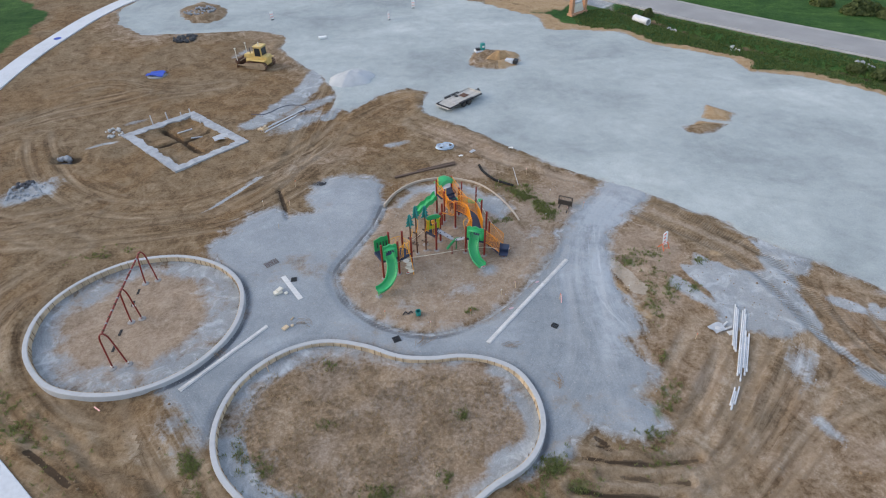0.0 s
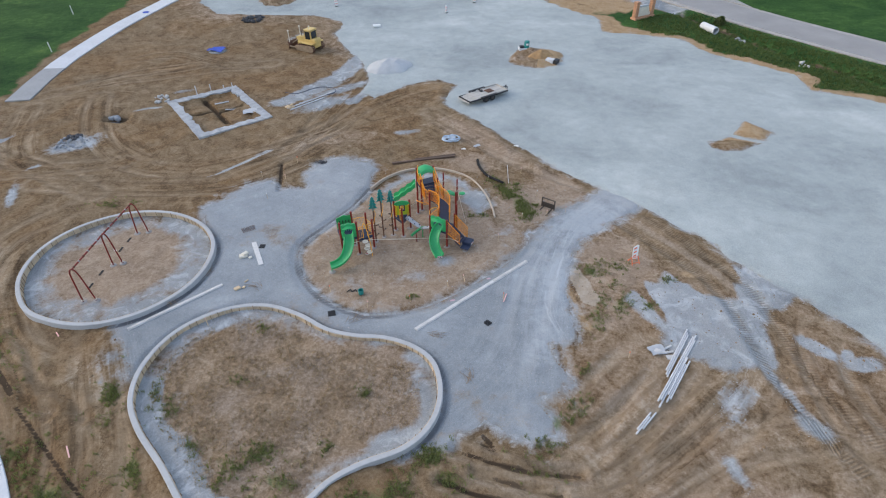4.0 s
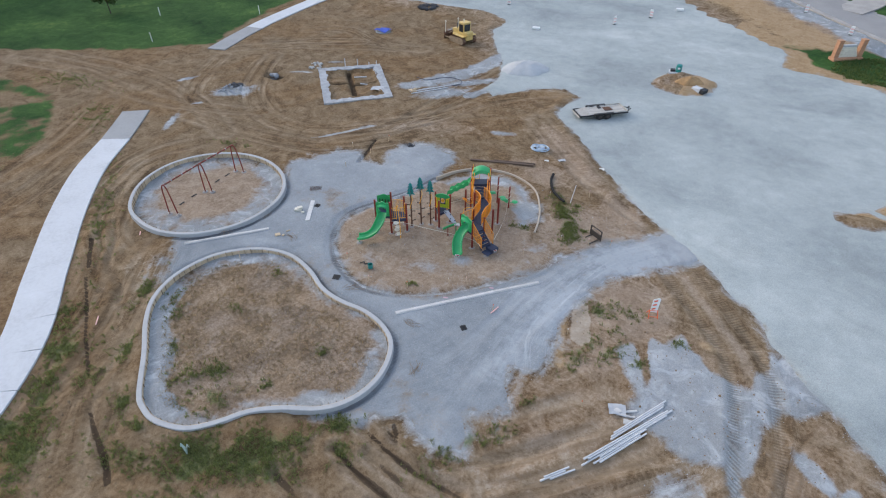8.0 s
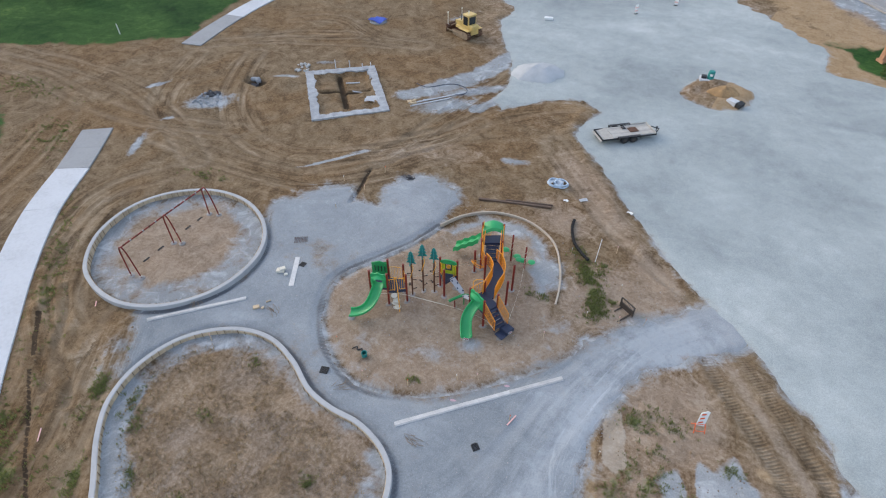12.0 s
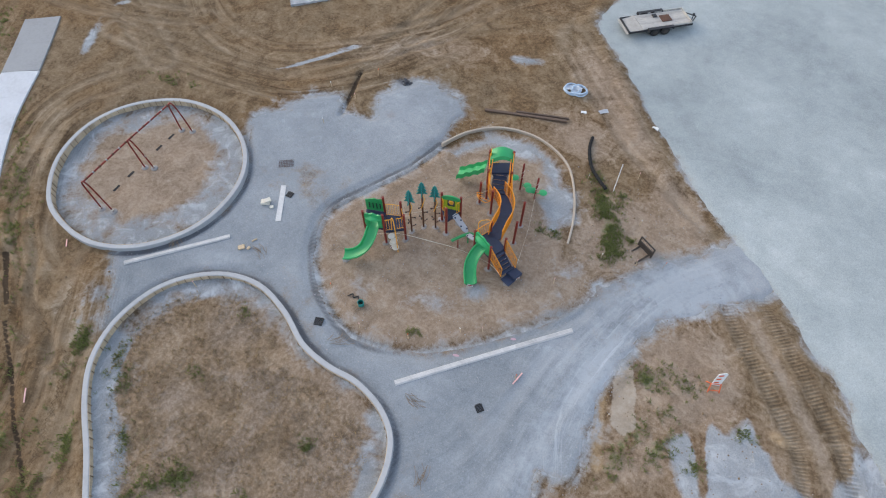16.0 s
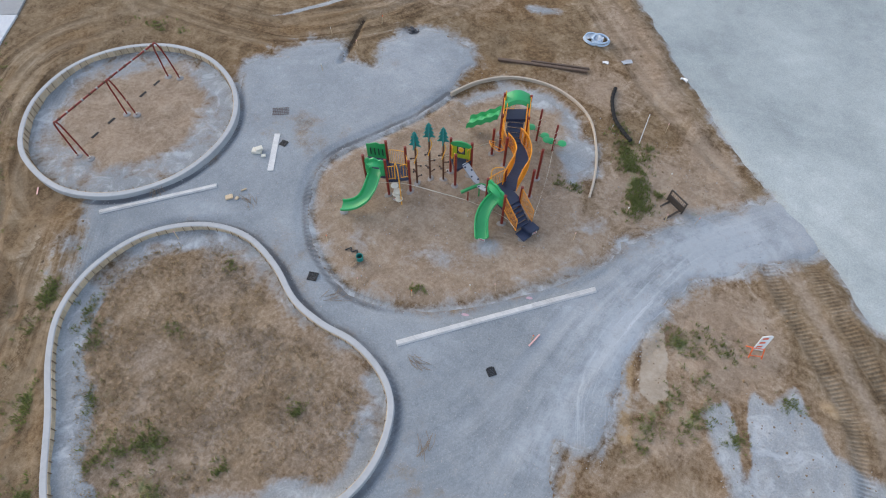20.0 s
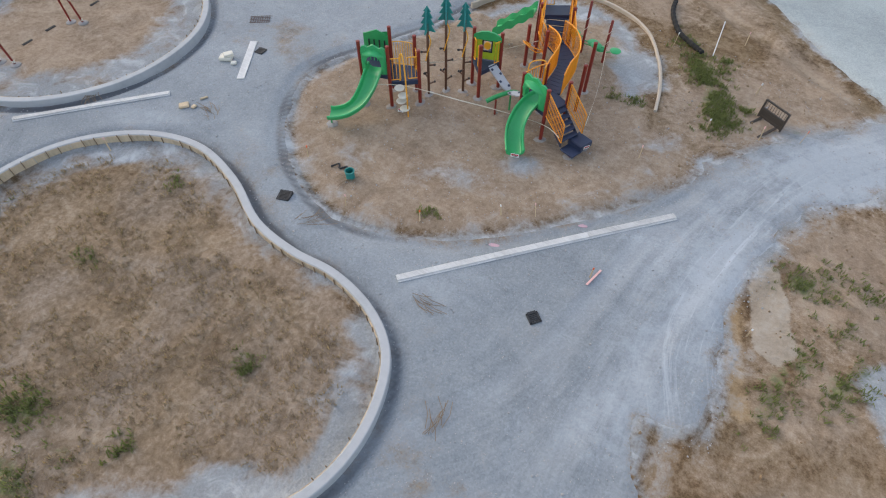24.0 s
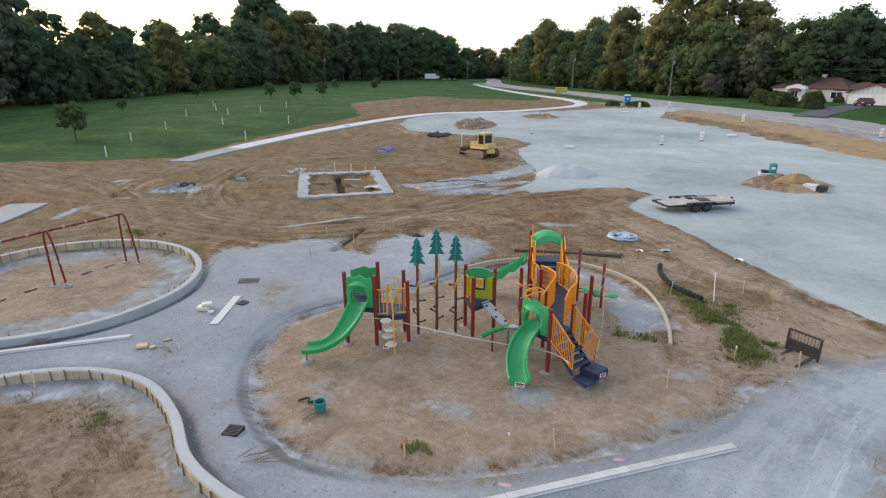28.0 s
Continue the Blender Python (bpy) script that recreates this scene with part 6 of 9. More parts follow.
sign(play, Matrix.Translation((4.02, 27.80, 0.34)) @ Matrix.Rotation(1.1, 4, "Z"))
# the wavy green side of the tall tower
wave_rings = []
for i in range(19):
    t = i / 18
    c = Vector((-0.78 - 1.55 * t, 32.15 - 0.42 * t, 1.62 - 1.18 * t + 0.05 * math.sin(t * 22)))
    n_ = Vector((0.26, -0.96, 0))
    wave_rings.append([c + n_ * 0.30 + Vector((0, 0, 0.22)), c + n_ * 0.34 + Vector((0, 0, -0.10)), c - n_ * 0.30 + Vector((0, 0, -0.12)), c - n_ * 0.34 + Vector((0, 0, 0.22)), c - n_ * 0.26 + Vector((0, 0, 0.0)), c + n_ * 0.24 + Vector((0, 0, 0.0))])
wpart("wavy_slide", Shape().loft(wave_rings), GREEN, play, "wavy green plastic climbing slide", True)
barrier(play, (*DFL, 1.35, 2.3), (0.10, 31.05, 1.30, 2.0), 5, ORANGE, 0.016, "barrier", "orange upright bar railing")
barrier(play, (*DFR, 1.45, 2.2), (1.42, 31.25, 1.30, 2.0), 7, ORANGE, 0.016, "barrier", "orange upright bar railing")
barrier(play, (0.10, 31.05, 1.0, 2.0), (*GP, 0.95, 1.85), 5, ORANGE, 0.016, "barrier", "orange upright bar railing", 0.1)
for (x, y), top in ((DL, 3.05), (DFL, 2.75)):
    wpart("grab_pole", Shape().rod((x + 0.11, y - 0.09, 1.6), (x + 0.11, y - 0.09, top), 0.024, n=7), YELLOW, play, "upright yellow grab pole")
loops = Shape()
for k in range(2):
    loops.tube(spline([(-0.15 + 0.12 * k, 30.9 - 0.25 * k, 1.05 + 0.12 * k), (-0.35 + 0.12 * k, 30.65 - 0.2 * k, 1.25 + 0.12 * k), (-0.1 + 0.12 * k, 30.45 - 0.2 * k, 1.3 + 0.12 * k), (0.35, 30.55 - 0.2 * k, 1.2), (0.5, 30.7, 1.1)], False), 0.022, 7)
wpart("loop_handles", loops, ORANGE, play, "bent orange tube handles", True)
loops = Shape()
loops.tube(spline([(1.25, 28.3, 1.2), (1.05, 28.6, 1.9), (1.3, 28.85, 2.05), (1.5, 29.0, 1.9), (1.55, 29.0, 1.2)], False), 0.022, 7)
wpart("loop_handles", loops, YELLOW, play, "", True)


# ---- three pine climbers beside it ----
def pine(x, y, tip, turn):
    t = thing("pine_climber", pose(x, y, 0, 0, 0, turn), "brown climbing pole with pegs topped by a teal pine tree cutout", "pine climber", "pine climbers")
    z = ground_z(x, y)
    low = tip - 0.92
    part("pole", Shape().lathe([(0.05, z - 0.2), (0.05, low + 0.3), (0.035, low + 0.32)], 10), BROWN, t, smooth=True)
    part("footing", Shape().lathe([(0.24, z - 0.1), (0.19, z + 0.005), (0.08, z + 0.03)], 7, Matrix.Rotation(x * 9, 4, "Z") @ Matrix.Diagonal((1.15, 0.8, 1, 1))), POST_FOOT, t, "rough concrete footing")
    half = [(0.0, 0.92), (0.06, 0.84), (0.13, 0.74), (0.07, 0.73), (0.14, 0.62), (0.19, 0.52), (0.10, 0.52), (0.18, 0.38), (0.24, 0.28), (0.13, 0.28), (0.21, 0.14), (0.29, 0.03), (0.10, 0.05), (0.0, 0.0)]
    out = half + [(-a, b) for a, b in half[-2:0:-1]]
    part("tree_top", Shape().prism(out, 0.05, Matrix.Translation((0, 0.025, low)) @ Matrix.Rotation(radians(90), 4, "X")), TEAL, t, "teal pine tree cutout")
    part("tree_top", Shape().prism(out, 0.05, Matrix.Translation((0.025, 0, low)) @ Matrix.Rotation(radians(90), 4, "Z") @ Matrix.Rotation(radians(90), 4, "X") @ Matrix.Translation((0, 0, -0.05))), TEAL, t)
    for i in range(6):
        zz = z + 0.45 + 0.27 * i
        a = 0.6 + 1.9 * i
        d = Vector((math.cos(a), math.sin(a), 0.25))
        part("peg", Shape().rod((0, 0, zz), d * 0.24 + Vector((0, 0, zz)), 0.032, 0.028, 8), BROWN, t)
        part("peg_cap", Shape().rod(d * 0.21 + Vector((0, 0, zz)), d * 0.27 + Vector((0, 0, zz)), 0.04, n=8), BLACK, t)
    part("grab_bar", Shape().tube(spline([(0.05, -0.02, low - 0.1), (0.12, -0.05, low - 0.35), (0.02, -0.1, low - 0.75), (-0.06, -0.08, low - 1.1)], False), 0.02, 7), YELLOW, t, "yellow grab bar", True)


pine(-2.30, 27.25, 3.50, 20)
pine(-1.97, 27.88, 3.72, 35)
pine(-1.41, 28.22, 3.50, 28)


# ---- two pod posts at the back ----
def pod_post(x, y, top, turn, pods):
    t = thing("pod_climber", pose(x, y, 0, 0, 0, turn), "maroon post with green plastic stepping pods", "pod climber", "pod climbers")
    z = ground_z(x, y)
    part("post", Shape().lathe([(0.055, z - 0.2), (0.055, top - 0.03), (0.03, top)], 10), RED, t, smooth=True)
    part("tape", Shape().tube([(0.06 * math.cos(i * 0.9), 0.06 * math.sin(i * 0.9), top * 0.35 + i * 0.06) for i in range(18)], 0.012, 5), CREAM, t)
    for i, (dx, dy, zz) in enumerate(pods):
        part("pod", Shape().lathe([(0.03, zz - 0.06), (0.20, zz - 0.04), (0.23, zz), (0.18, zz + 0.03), (0.03, zz + 0.04)], 12, Matrix.Translation((dx, dy, 0))), GREEN, t, "green plastic pod", True)
        part("pod_arm", Shape().rod((0, 0, zz - 0.05), (dx, dy, zz - 0.04), 0.022, n=7), GREEN_DARK, t)


pod_post(1.05, 33.1, 2.2, 10, ((-0.42, 0.1, 0.75), (0.40, -0.05, 0.62), (0.78, -0.15, 0.5)))
pod_post(2.08, 32.95, 1.85, 40, ((-0.35, 0.15, 0.72), (0.42, 0.0, 0.55)))

# ---- tape strung across the works ----
for line in ([(-3.60, 25.0, 1.12), (-2.95, 25.8, 1.0), (-2.2, 26.4, 0.80), (-0.8, 27.0, 0.58), (0.6, 27.45, 0.50), (2.4, 27.5, 0.72), (3.2, 27.25, 0.72)], [(2.1, 32.9, 1.0), (2.9, 30.8, 0.55), (3.62, 28.3, 0.75)], [(-2.85, 27.2, 1.2), (-1.9, 28.4, 1.0), (0.0, 31.2, 1.1)]):
    p = spline(line, False, 4)
    rings = []
    for i, q in enumerate(p):
        a = 0.5 * i
        o = Vector((0.3 * math.sin(a), 0.3 * math.cos(a), 1)).normalized() * 0.02
        rings.append([q + o, q + o + Vector((0.003, 0.003, 0)), q - o + Vector((0.003, 0.003, 0)), q - o])
    single("caution_tape", Shape().loft(rings), CREAM, Matrix(), "pale yellow caution tape tied between the posts", "caution tape", "caution tapes")


# ---- the swing frame in the oval ----
swing = thing("swing_frame", pose(-18.6, 22.1, 0), "maroon steel swing frame of three arches without seats", "swing frame")
BENTS = (((-18.80, 25.30), (-18.15, 25.62), (-18.25, 25.25)), ((-18.20, 22.00), (-17.70, 22.28), (-17.82, 22.0)), ((-17.62, 18.60), (-16.90, 18.85), (-17.28, 18.70)))
for a, b, top in BENTS:
    za, zb = ground_z(*a), ground_z(*b)
    ta, tb = Vector((*top, 2.3)) + (Vector(a) - Vector(b)).to_3d() * 0.25, Vector((*top, 2.3)) - (Vector(a) - Vector(b)).to_3d() * 0.25
    leg = wpart("arch_leg", Shape().tube(spline([(*a, za - 0.1), (a[0] * 0.5 + ta.x * 0.5, a[1] * 0.5 + ta.y * 0.5, 1.15), (ta.x, ta.y, 2.1), (top[0], top[1], 2.38), (tb.x, tb.y, 2.1), (b[0] * 0.5 + tb.x * 0.5, b[1] * 0.5 + tb.y * 0.5, 1.15), (*b, zb - 0.1)], False, 5), 0.045, 9), RED, swing, "bent maroon tube arch", True)
    for (x, y), z in ((a, za), (b, zb)):
        wpart("footing", Shape().lathe([(0.24, z - 0.1), (0.21, z + 0.03), (0.08, z + 0.07)], 9, Matrix.Translation((x, y, 0)) @ Matrix.Rotation(x, 4, "Z")), POST_FOOT, leg, "pale concrete footing")
        wpart("wrap", Shape().rod((x, y, z + 0.12), (x, y, z + 0.2), 0.06, n=9), CREAM, leg, "cream wrapping band")
for (_, _, p), (_, _, q) in zip(BENTS[:-1], BENTS[1:]):
    wpart("top_beam", Shape().rod((*p, 2.36), (*q, 2.36), 0.05, n=10), RED, swing, "maroon top tube", True)
    for i in range(7):
        t = (i + 0.5) / 7
        c = Vector((*p, 2.36)).lerp(Vector((*q, 2.36)), t)
        d = (Vector((*q, 0)) - Vector((*p, 0))).normalized() * 0.05
        wpart("hanger", Shape().rod(c - d, c + d, 0.066, n=10), STEEL if i % 2 else RUST, swing, "steel swing hanger")
wpart("tag", Shape().box(-0.09, -0.01, -0.07, 0.09, 0.01, 0.07, Matrix.Translation((-17.72, 22.2, 0.95)), 0.004), WHITE, swing, "white tag on the leg")

# ---- things lying about the works ----
def lay(a, b, lift=0.0, roll=0.0):
    """A frame at a, x towards b, resting on the ground."""
    za, zb = ground_z(*a) + lift, ground_z(*b) + lift
    p, q = Vector((*a, za)), Vector((*b, zb))
    d = q - p
    return Matrix.Translation(p) @ d.to_track_quat("X", "Z").to_matrix().to_4x4() @ Matrix.Rotation(roll, 4, "X"), d.length


def stand(x, y, turn=0.0, lift=0.0):
    return pose(x, y, ground_z(x, y) + lift, 0, 0, turn)


def board_stack(name, pts, width, label, layers=2):
    """Long form boards laid end to end, a little bowed."""
    t = thing(name, pose(pts[0][0], pts[0][1], 0), label, "board", "form boards")
    for i in range(len(pts) - 1):
        for k in range(layers):
            m, n = lay(pts[i], pts[i + 1], 0.032 * k + 0.004)
            b = part("board", Shape().box(0.003, -width / 2 + 0.05 * k, 0.0, n - 0.003, width / 2 - 0.03 * k, 0.03, m, 0.006), BOARD, t)
            b.matrix_parent_inverse = held(t)


board_stack("form_board", [(2.15, 19.95), (3.95, 22.3), (5.8, 24.65), (7.62, 26.95)], 0.27, "long pale weathered form boards lying on the gravel")
board_stack("form_board", [(-13.45, 17.0), (-11.8, 19.15), (-10.15, 21.35)], 0.27, "long pale weathered form boards lying on the gravel")
board_stack("plank", [(-8.72, 23.55), (-10.25, 25.6)], 0.30, "short pale plank lying on the gravel", 1)


def block_pile(x, y, turn, label, blocks, material):
    t = thing("stone_blocks", stand(x, y, turn), label, "stone blocks")
    for bx, by, bz, w, d, h, r in blocks:
        part("block", Shape().box(-w / 2, -d / 2, 0, w / 2, d / 2, h, Matrix.Translation((bx, by, bz)) @ Matrix.Rotation(r, 4, "Z"), 0.03), material, t)


block_pile(-10.2, 24.1, 20, "pale broken limestone blocks on the gravel", ((0, 0, 0, 0.5, 0.35, 0.16, 0.2), (0.12, 0.05, 0.16, 0.38, 0.3, 0.12, 0.7), (0.45, -0.2, 0, 0.22, 0.2, 0.1, 0.4)), CREAM)
block_pile(-9.1, 21.2, 50, "pale broken limestone blocks on the gravel", ((0, 0, 0, 0.36, 0.28, 0.1, 0.1), (0.35, -0.15, 0, 0.2, 0.16, 0.08, 0.9), (0.7, 0.3, 0, 0.3, 0.1, 0.06, 0.3)), STAKE_NEW)


def drain_lid(x, y, turn, size=0.42):
    t = thing("drain_box", stand(x, y, turn), "square black plastic drain box set in the gravel", "drain box", "drain boxes")
    h = size / 2
    f = Shape()
    for a in range(4):
        f.box(-h, -h, -0.1, h, -h + 0.05, 0.045, Matrix.Rotation(a * math.pi / 2, 4, "Z"), 0.006)
    part("frame", f, BLACK, t)
    for i in range(6):
        part("grate_bar", Shape().box(-h + 0.05, -h + 0.07 + i * 0.055, 0.005, h - 0.05, -h + 0.10 + i * 0.055, 0.038), BLACK, t)
    part("sleeve", Shape().box(-h * 0.8, -h * 0.8, -0.12, h * 0.8, h * 0.8, -0.02), TEAL, t, "teal plastic sleeve")


drain_lid(-2.82, 20.3, 25)
drain_lid(5.95, 21.2, 55, 0.34)
drain_lid(-9.5, 25.3, 10, 0.36)
steel = thing("steel_mat", stand(-11.3, 26.9, 40), "rusty wire mat flat on the gravel", "wire mat")
for i in range(9):
    part("wire", Shape().rod((-0.4 + 0.1 * i, -0.28, 0.012), (-0.4 + 0.1 * i + random.uniform(-0.03, 0.03), 0.28, 0.02), 0.008, n=5), RUST, steel)
for i in range(5):
    part("wire", Shape().rod((-0.45, -0.25 + 0.12 * i, 0.022), (0.45, -0.25 + 0.12 * i, 0.026), 0.008, n=5), RUST, steel)

can = thing("pipe_riser", stand(-1.7, 22.2), "open teal plastic pipe end standing in the soil", "pipe")
part("pipe_wall", Shape().lathe([(0.15, -0.2), (0.15, 0.26), (0.165, 0.26), (0.165, 0.32), (0.135, 0.32), (0.13, 0.0), (0.02, 0.0)], 18), TEAL, can, smooth=True)
part("pipe_mouth", Shape().lathe([(0.128, 0.0), (0.128, 0.02)], 16), BLACK, can)
single("bent_hose", Shape().tube(spline([(-2.6, 22.2, 0.04), (-2.45, 22.45, 0.06), (-2.3, 22.3, 0.05), (-2.15, 22.5, 0.05), (-2.05, 22.38, 0.04)], False), 0.03, 7), BLACK, Matrix.Translation((0, 0, ground_z(-2.3, 22.3))), "short black hose on the soil", "hose", smooth=True)


FOOTING_ROUGH = plain("rough_footing_concrete", (0.36, 0.375, 0.39), 0.95, vary=0.4, scale=1.6, grain=14.0, bump=0.9, dist=0.04)
# ---- footing trench of the new building ----
foundation = thing("foundation", pose(-23.4, 44.4, 0), "square concrete footing round a trenched dirt floor", "foundation")
out = [(-21.95, 38.55), (-17.5, 43.8), (-24.65, 50.2), (-29.45, 45.15)]
for i in range(4):
    a, b = Vector(out[i]), Vector(out[(i + 1) % 4])
    d = (b - a).normalized()
    inn = Vector((-d.y, d.x))
    n = 26
    inside = [0.80 + 0.10 * math.sin(0.9 * k + i) + random.uniform(-0.10, 0.10) for k in range(n + 1)]
    outside = [random.uniform(-0.05, 0.05) for _ in range(n + 1)]
    rise = [0.14 + random.uniform(-0.03, 0.03) for _ in range(n + 1)]
    for k in range(n):
        p, q = a.lerp(b, k / n) + inn * outside[k], a.lerp(b, (k + 1) / n) + inn * outside[k + 1]
        pi, qi = a.lerp(b, k / n) + inn * inside[k], a.lerp(b, (k + 1) / n) + inn * inside[k + 1]
        v = [(*p, -0.6), (*q, -0.6), (*qi, -0.6), (*pi, -0.6), (*p, rise[k]), (*q, rise[k + 1]), (*qi, rise[k + 1] - 0.02), (*pi, rise[k] - 0.02)]
        s = Shape().add(v, [(3, 2, 1, 0), (4, 5, 6, 7), (0, 1, 5, 4), (1, 2, 6, 5), (2, 3, 7, 6), (3, 0, 4, 7)])
        wpart("footing_section", s, FOOTING_ROUGH, foundation)
for x, y, h in ((-26.6, 48.6, 0.75), (-25.6, 49.4, 0.45), (-24.9, 49.9, 0.6), (-27.6, 47.6, 0.9), (-23.2, 47.8, 0.4)):
    single("riser_pipe", Shape().lathe([(0.05, -0.3), (0.05, h), (0.042, h), (0.042, h - 0.1)], 10), PIPE_WHITE, stand(x, y), "white plastic pipe sticking up by the footing", "pipe", "riser pipes", smooth=True)
for a, b in (((-23.2, 45.2), (-21.9, 46.0)), ((-24.6, 45.8), (-23.6, 46.7))):
    m, n = lay(a, b, 0.06)
    single("loose_pipe", Shape().lathe([(0.06, 0), (0.06, n), (0.05, n), (0.05, 0.1)], 10, m @ Matrix.Rotation(radians(90), 4, "Y")), PIPE_WHITE, Matrix(), "white plastic pipe lying in the trench", "pipe", "loose pipes", smooth=True)
N = 9
pts = [(-0.5 + i / (N - 1), -0.35 + 0.7 * k / (N - 1), 0.08 + 0.07 * math.sin(5 * i / N + 2 * k / N * 3) + 0.05 * random.random()) for k in range(N) for i in range(N)]
crumple = lambda sx, sy, sz: Shape().add([(x * sx, y * sy, z * sz) for x, y, z in pts] + [(x * sx, y * sy, z * sz - 0.02) for x, y, z in pts], [(k * N + i, k * N + i + 1, (k + 1) * N + i + 1, (k + 1) * N + i) for k in range(N - 1) for i in range(N - 1)] + [(N * N + (k + 1) * N + i, N * N + (k + 1) * N + i + 1, N * N + k * N + i + 1, N * N + k * N + i) for k in range(N - 1) for i in range(N - 1)])
single("plastic_sheet", crumple(1.3, 1.6, 1.0), GREY_PLASTIC, stand(-20.2, 44.6, 30), "crumpled grey plastic sheet in the footing", "plastic sheet", smooth=True)

# coils and pipes
coil = thing("pipe_coil", stand(-0.25, 42.2, 10), "coil of pale blue tubing with white film", "pipe coil")
for k in range(4):
    part("coil_turn", Shape().tube([((0.55 - 0.03 * k) * math.cos(a) + (0.35 if k % 2 else -0.1), (0.5 - 0.02 * k) * math.sin(a), 0.06 + 0.05 * k + 0.03 * math.sin(2 * a + k)) for a in (i * math.pi / 12 for i in range(24))], 0.055, 6, True), plain("blue_tubing", (0.42, 0.53, 0.64), 0.5) if k == 0 else bpy.data.materials["blue_tubing"], coil, smooth=True)
part("film", crumple(1.0, 0.9, 1.5), plain("cloudy_film", (0.50, 0.55, 0.60), 0.75), coil, "white plastic film")
single("plastic_scrap", crumple(0.6, 0.45, 0.35), GREY_PLASTIC, stand(2.2, 41.6, 50), "scrap of white plastic film on the dirt", "plastic scrap", "plastic scraps", smooth=True)
single("plastic_scrap", crumple(0.35, 0.3, 0.4), WHITE, stand(1.2, 40.8, 20), "scrap of white plastic film on the dirt", "plastic scrap", "plastic scraps", smooth=True)
timbers = thing("old_timbers", pose(-2.2, 38.3, 0), "pair of dark rotten timbers lying on the dirt", "timber")
for a, b, w in (((-4.1, 37.5), (0.7, 39.45), 0.20), ((-2.4, 38.45), (0.7, 39.75), 0.13)):
    m, n = lay(a, b, 0.0)
    wpart("timber", Shape().box(0, -w / 2, 0, n, w / 2, w * 0.8, m, 0.02), RAIL_WOOD, timbers)
p = spline([(2.65, 39.1), (2.9, 38.2), (3.6, 37.0), (4.5, 36.2), (5.1, 35.8)], False, 8)
rings = []
corr = [Vector((q[0], q[1], ground_z(q[0], q[1]) + 0.11)) for q in p]
s = Shape()
for i, q in enumerate(corr):
    d = (corr[min(i + 1, len(corr) - 1)] - corr[max(i - 1, 0)]).normalized()
    side = d.cross(Vector((0, 0, 1))).normalized()
    up = side.cross(d)
    r = 0.11 if i % 2 else 0.09
    rings.append([q + r * (side * math.cos(a) + up * math.sin(a)) for a in (j * math.pi / 5 for j in range(10))])
single("drain_pipe", s.loft(rings), plain("matt_black_pipe", (0.012, 0.012, 0.012), 0.95), Matrix(), "bent black corrugated drain pipe on the weeds", "pipe", smooth=False)
m, n = lay((5.15, 37.5), (5.5, 36.0), 0.05)
single("conduit", Shape().rod((5.2, 37.5, 0.75), (5.5, 36.0, 0.06), 0.02, n=8), PIPE_WHITE, Matrix(), "thin white plastic conduit leaning in the weeds", "conduit")

# bundles of white pipe
for strands, rows in ((3, [((14.70, 17.62), (16.95, 22.20)), ((15.22, 19.45), (16.62, 22.50)), ((15.15, 17.95), (16.35, 20.45)), ((13.62, 15.85), (14.30, 16.90))]), (2, [((-16.9, 45.9), (-13.9, 50.4)), ((-16.5, 45.6), (-14.4, 48.8)), ((-16.3, 46.9), (-15.2, 48.4))])):
    bundle = thing("pipe_bundle", pose(*rows[0][0], 0), "loose bundle of long white plastic pipes on the ground", "pipes", "pipe bundles")
    for i, (a, b) in enumerate(rows):
        side = Vector((b[1] - a[1], a[0] - b[0])).normalized() * 0.085
        for k in range(strands):
            slip = 0.06 * math.sin(2.3 * k + i)
            along_it = (Vector(b) - Vector(a)).normalized() * slip * 4
            m, n = lay(Vector(a) + side * (k - strands / 2) + along_it, Vector(b) + side * (k - strands / 2 + slip) + along_it, 0.05 + 0.004 * (k % 2))
            q = m @ Matrix.Rotation(radians(90), 4, "Y")
            wpart("pipe", Shape().lathe([(0.040, 0), (0.048, 0.02), (0.048, 0.16), (0.040, 0.18), (0.040, n), (0.033, n), (0.033, n - 0.15)], 10, q), PIPE_WHITE, bundle, smooth=True)
single("plastic_film", crumple(0.8, 0.9, 0.8), GREY_PLASTIC, stand(14.85, 20.95, 25), "crumpled pale plastic film beside the pipes", "plastic film", smooth=True)
block_pile(15.3, 20.9, 10, "pale broken pallet pieces beside the pipes", ((0, 0, 0, 0.9, 0.12, 0.08, 0.2), (0.1, 0.3, 0, 0.8, 0.12, 0.08, 0.5), (0.2, -0.3, 0, 0.5, 0.3, 0.06, 0.1), (-0.4, 0.1, 0.05, 0.4, 0.3, 0.05, 1.0)), BOARD)
block_pile(-16.7, 46.2, 40, "small stack of tan timber offcuts by the pipes", ((0, 0, 0, 0.6, 0.5, 0.2, 0.2), (0.1, 0.1, 0.2, 0.5, 0.2, 0.12, 0.8), (-0.3, 0.3, 0, 0.4, 0.3, 0.15, 0.4)), STAKE_NEW)
single("hose_loop", Shape().tube([(x, y, ground_z(x, y) + 0.03) for x, y in [(q.x, q.y) for q in spline([(-18.9, 49.7), (-17.8, 49.6), (-17.05, 50.1), (-16.1, 51.4), (-14.8, 51.7), (-13.95, 51.1), (-13.8, 50.1), (-14.5, 49.6)], False)]], 0.03, 6), NAVY, Matrix(), "dark blue hose looped on the gravel", "hose", smooth=True)


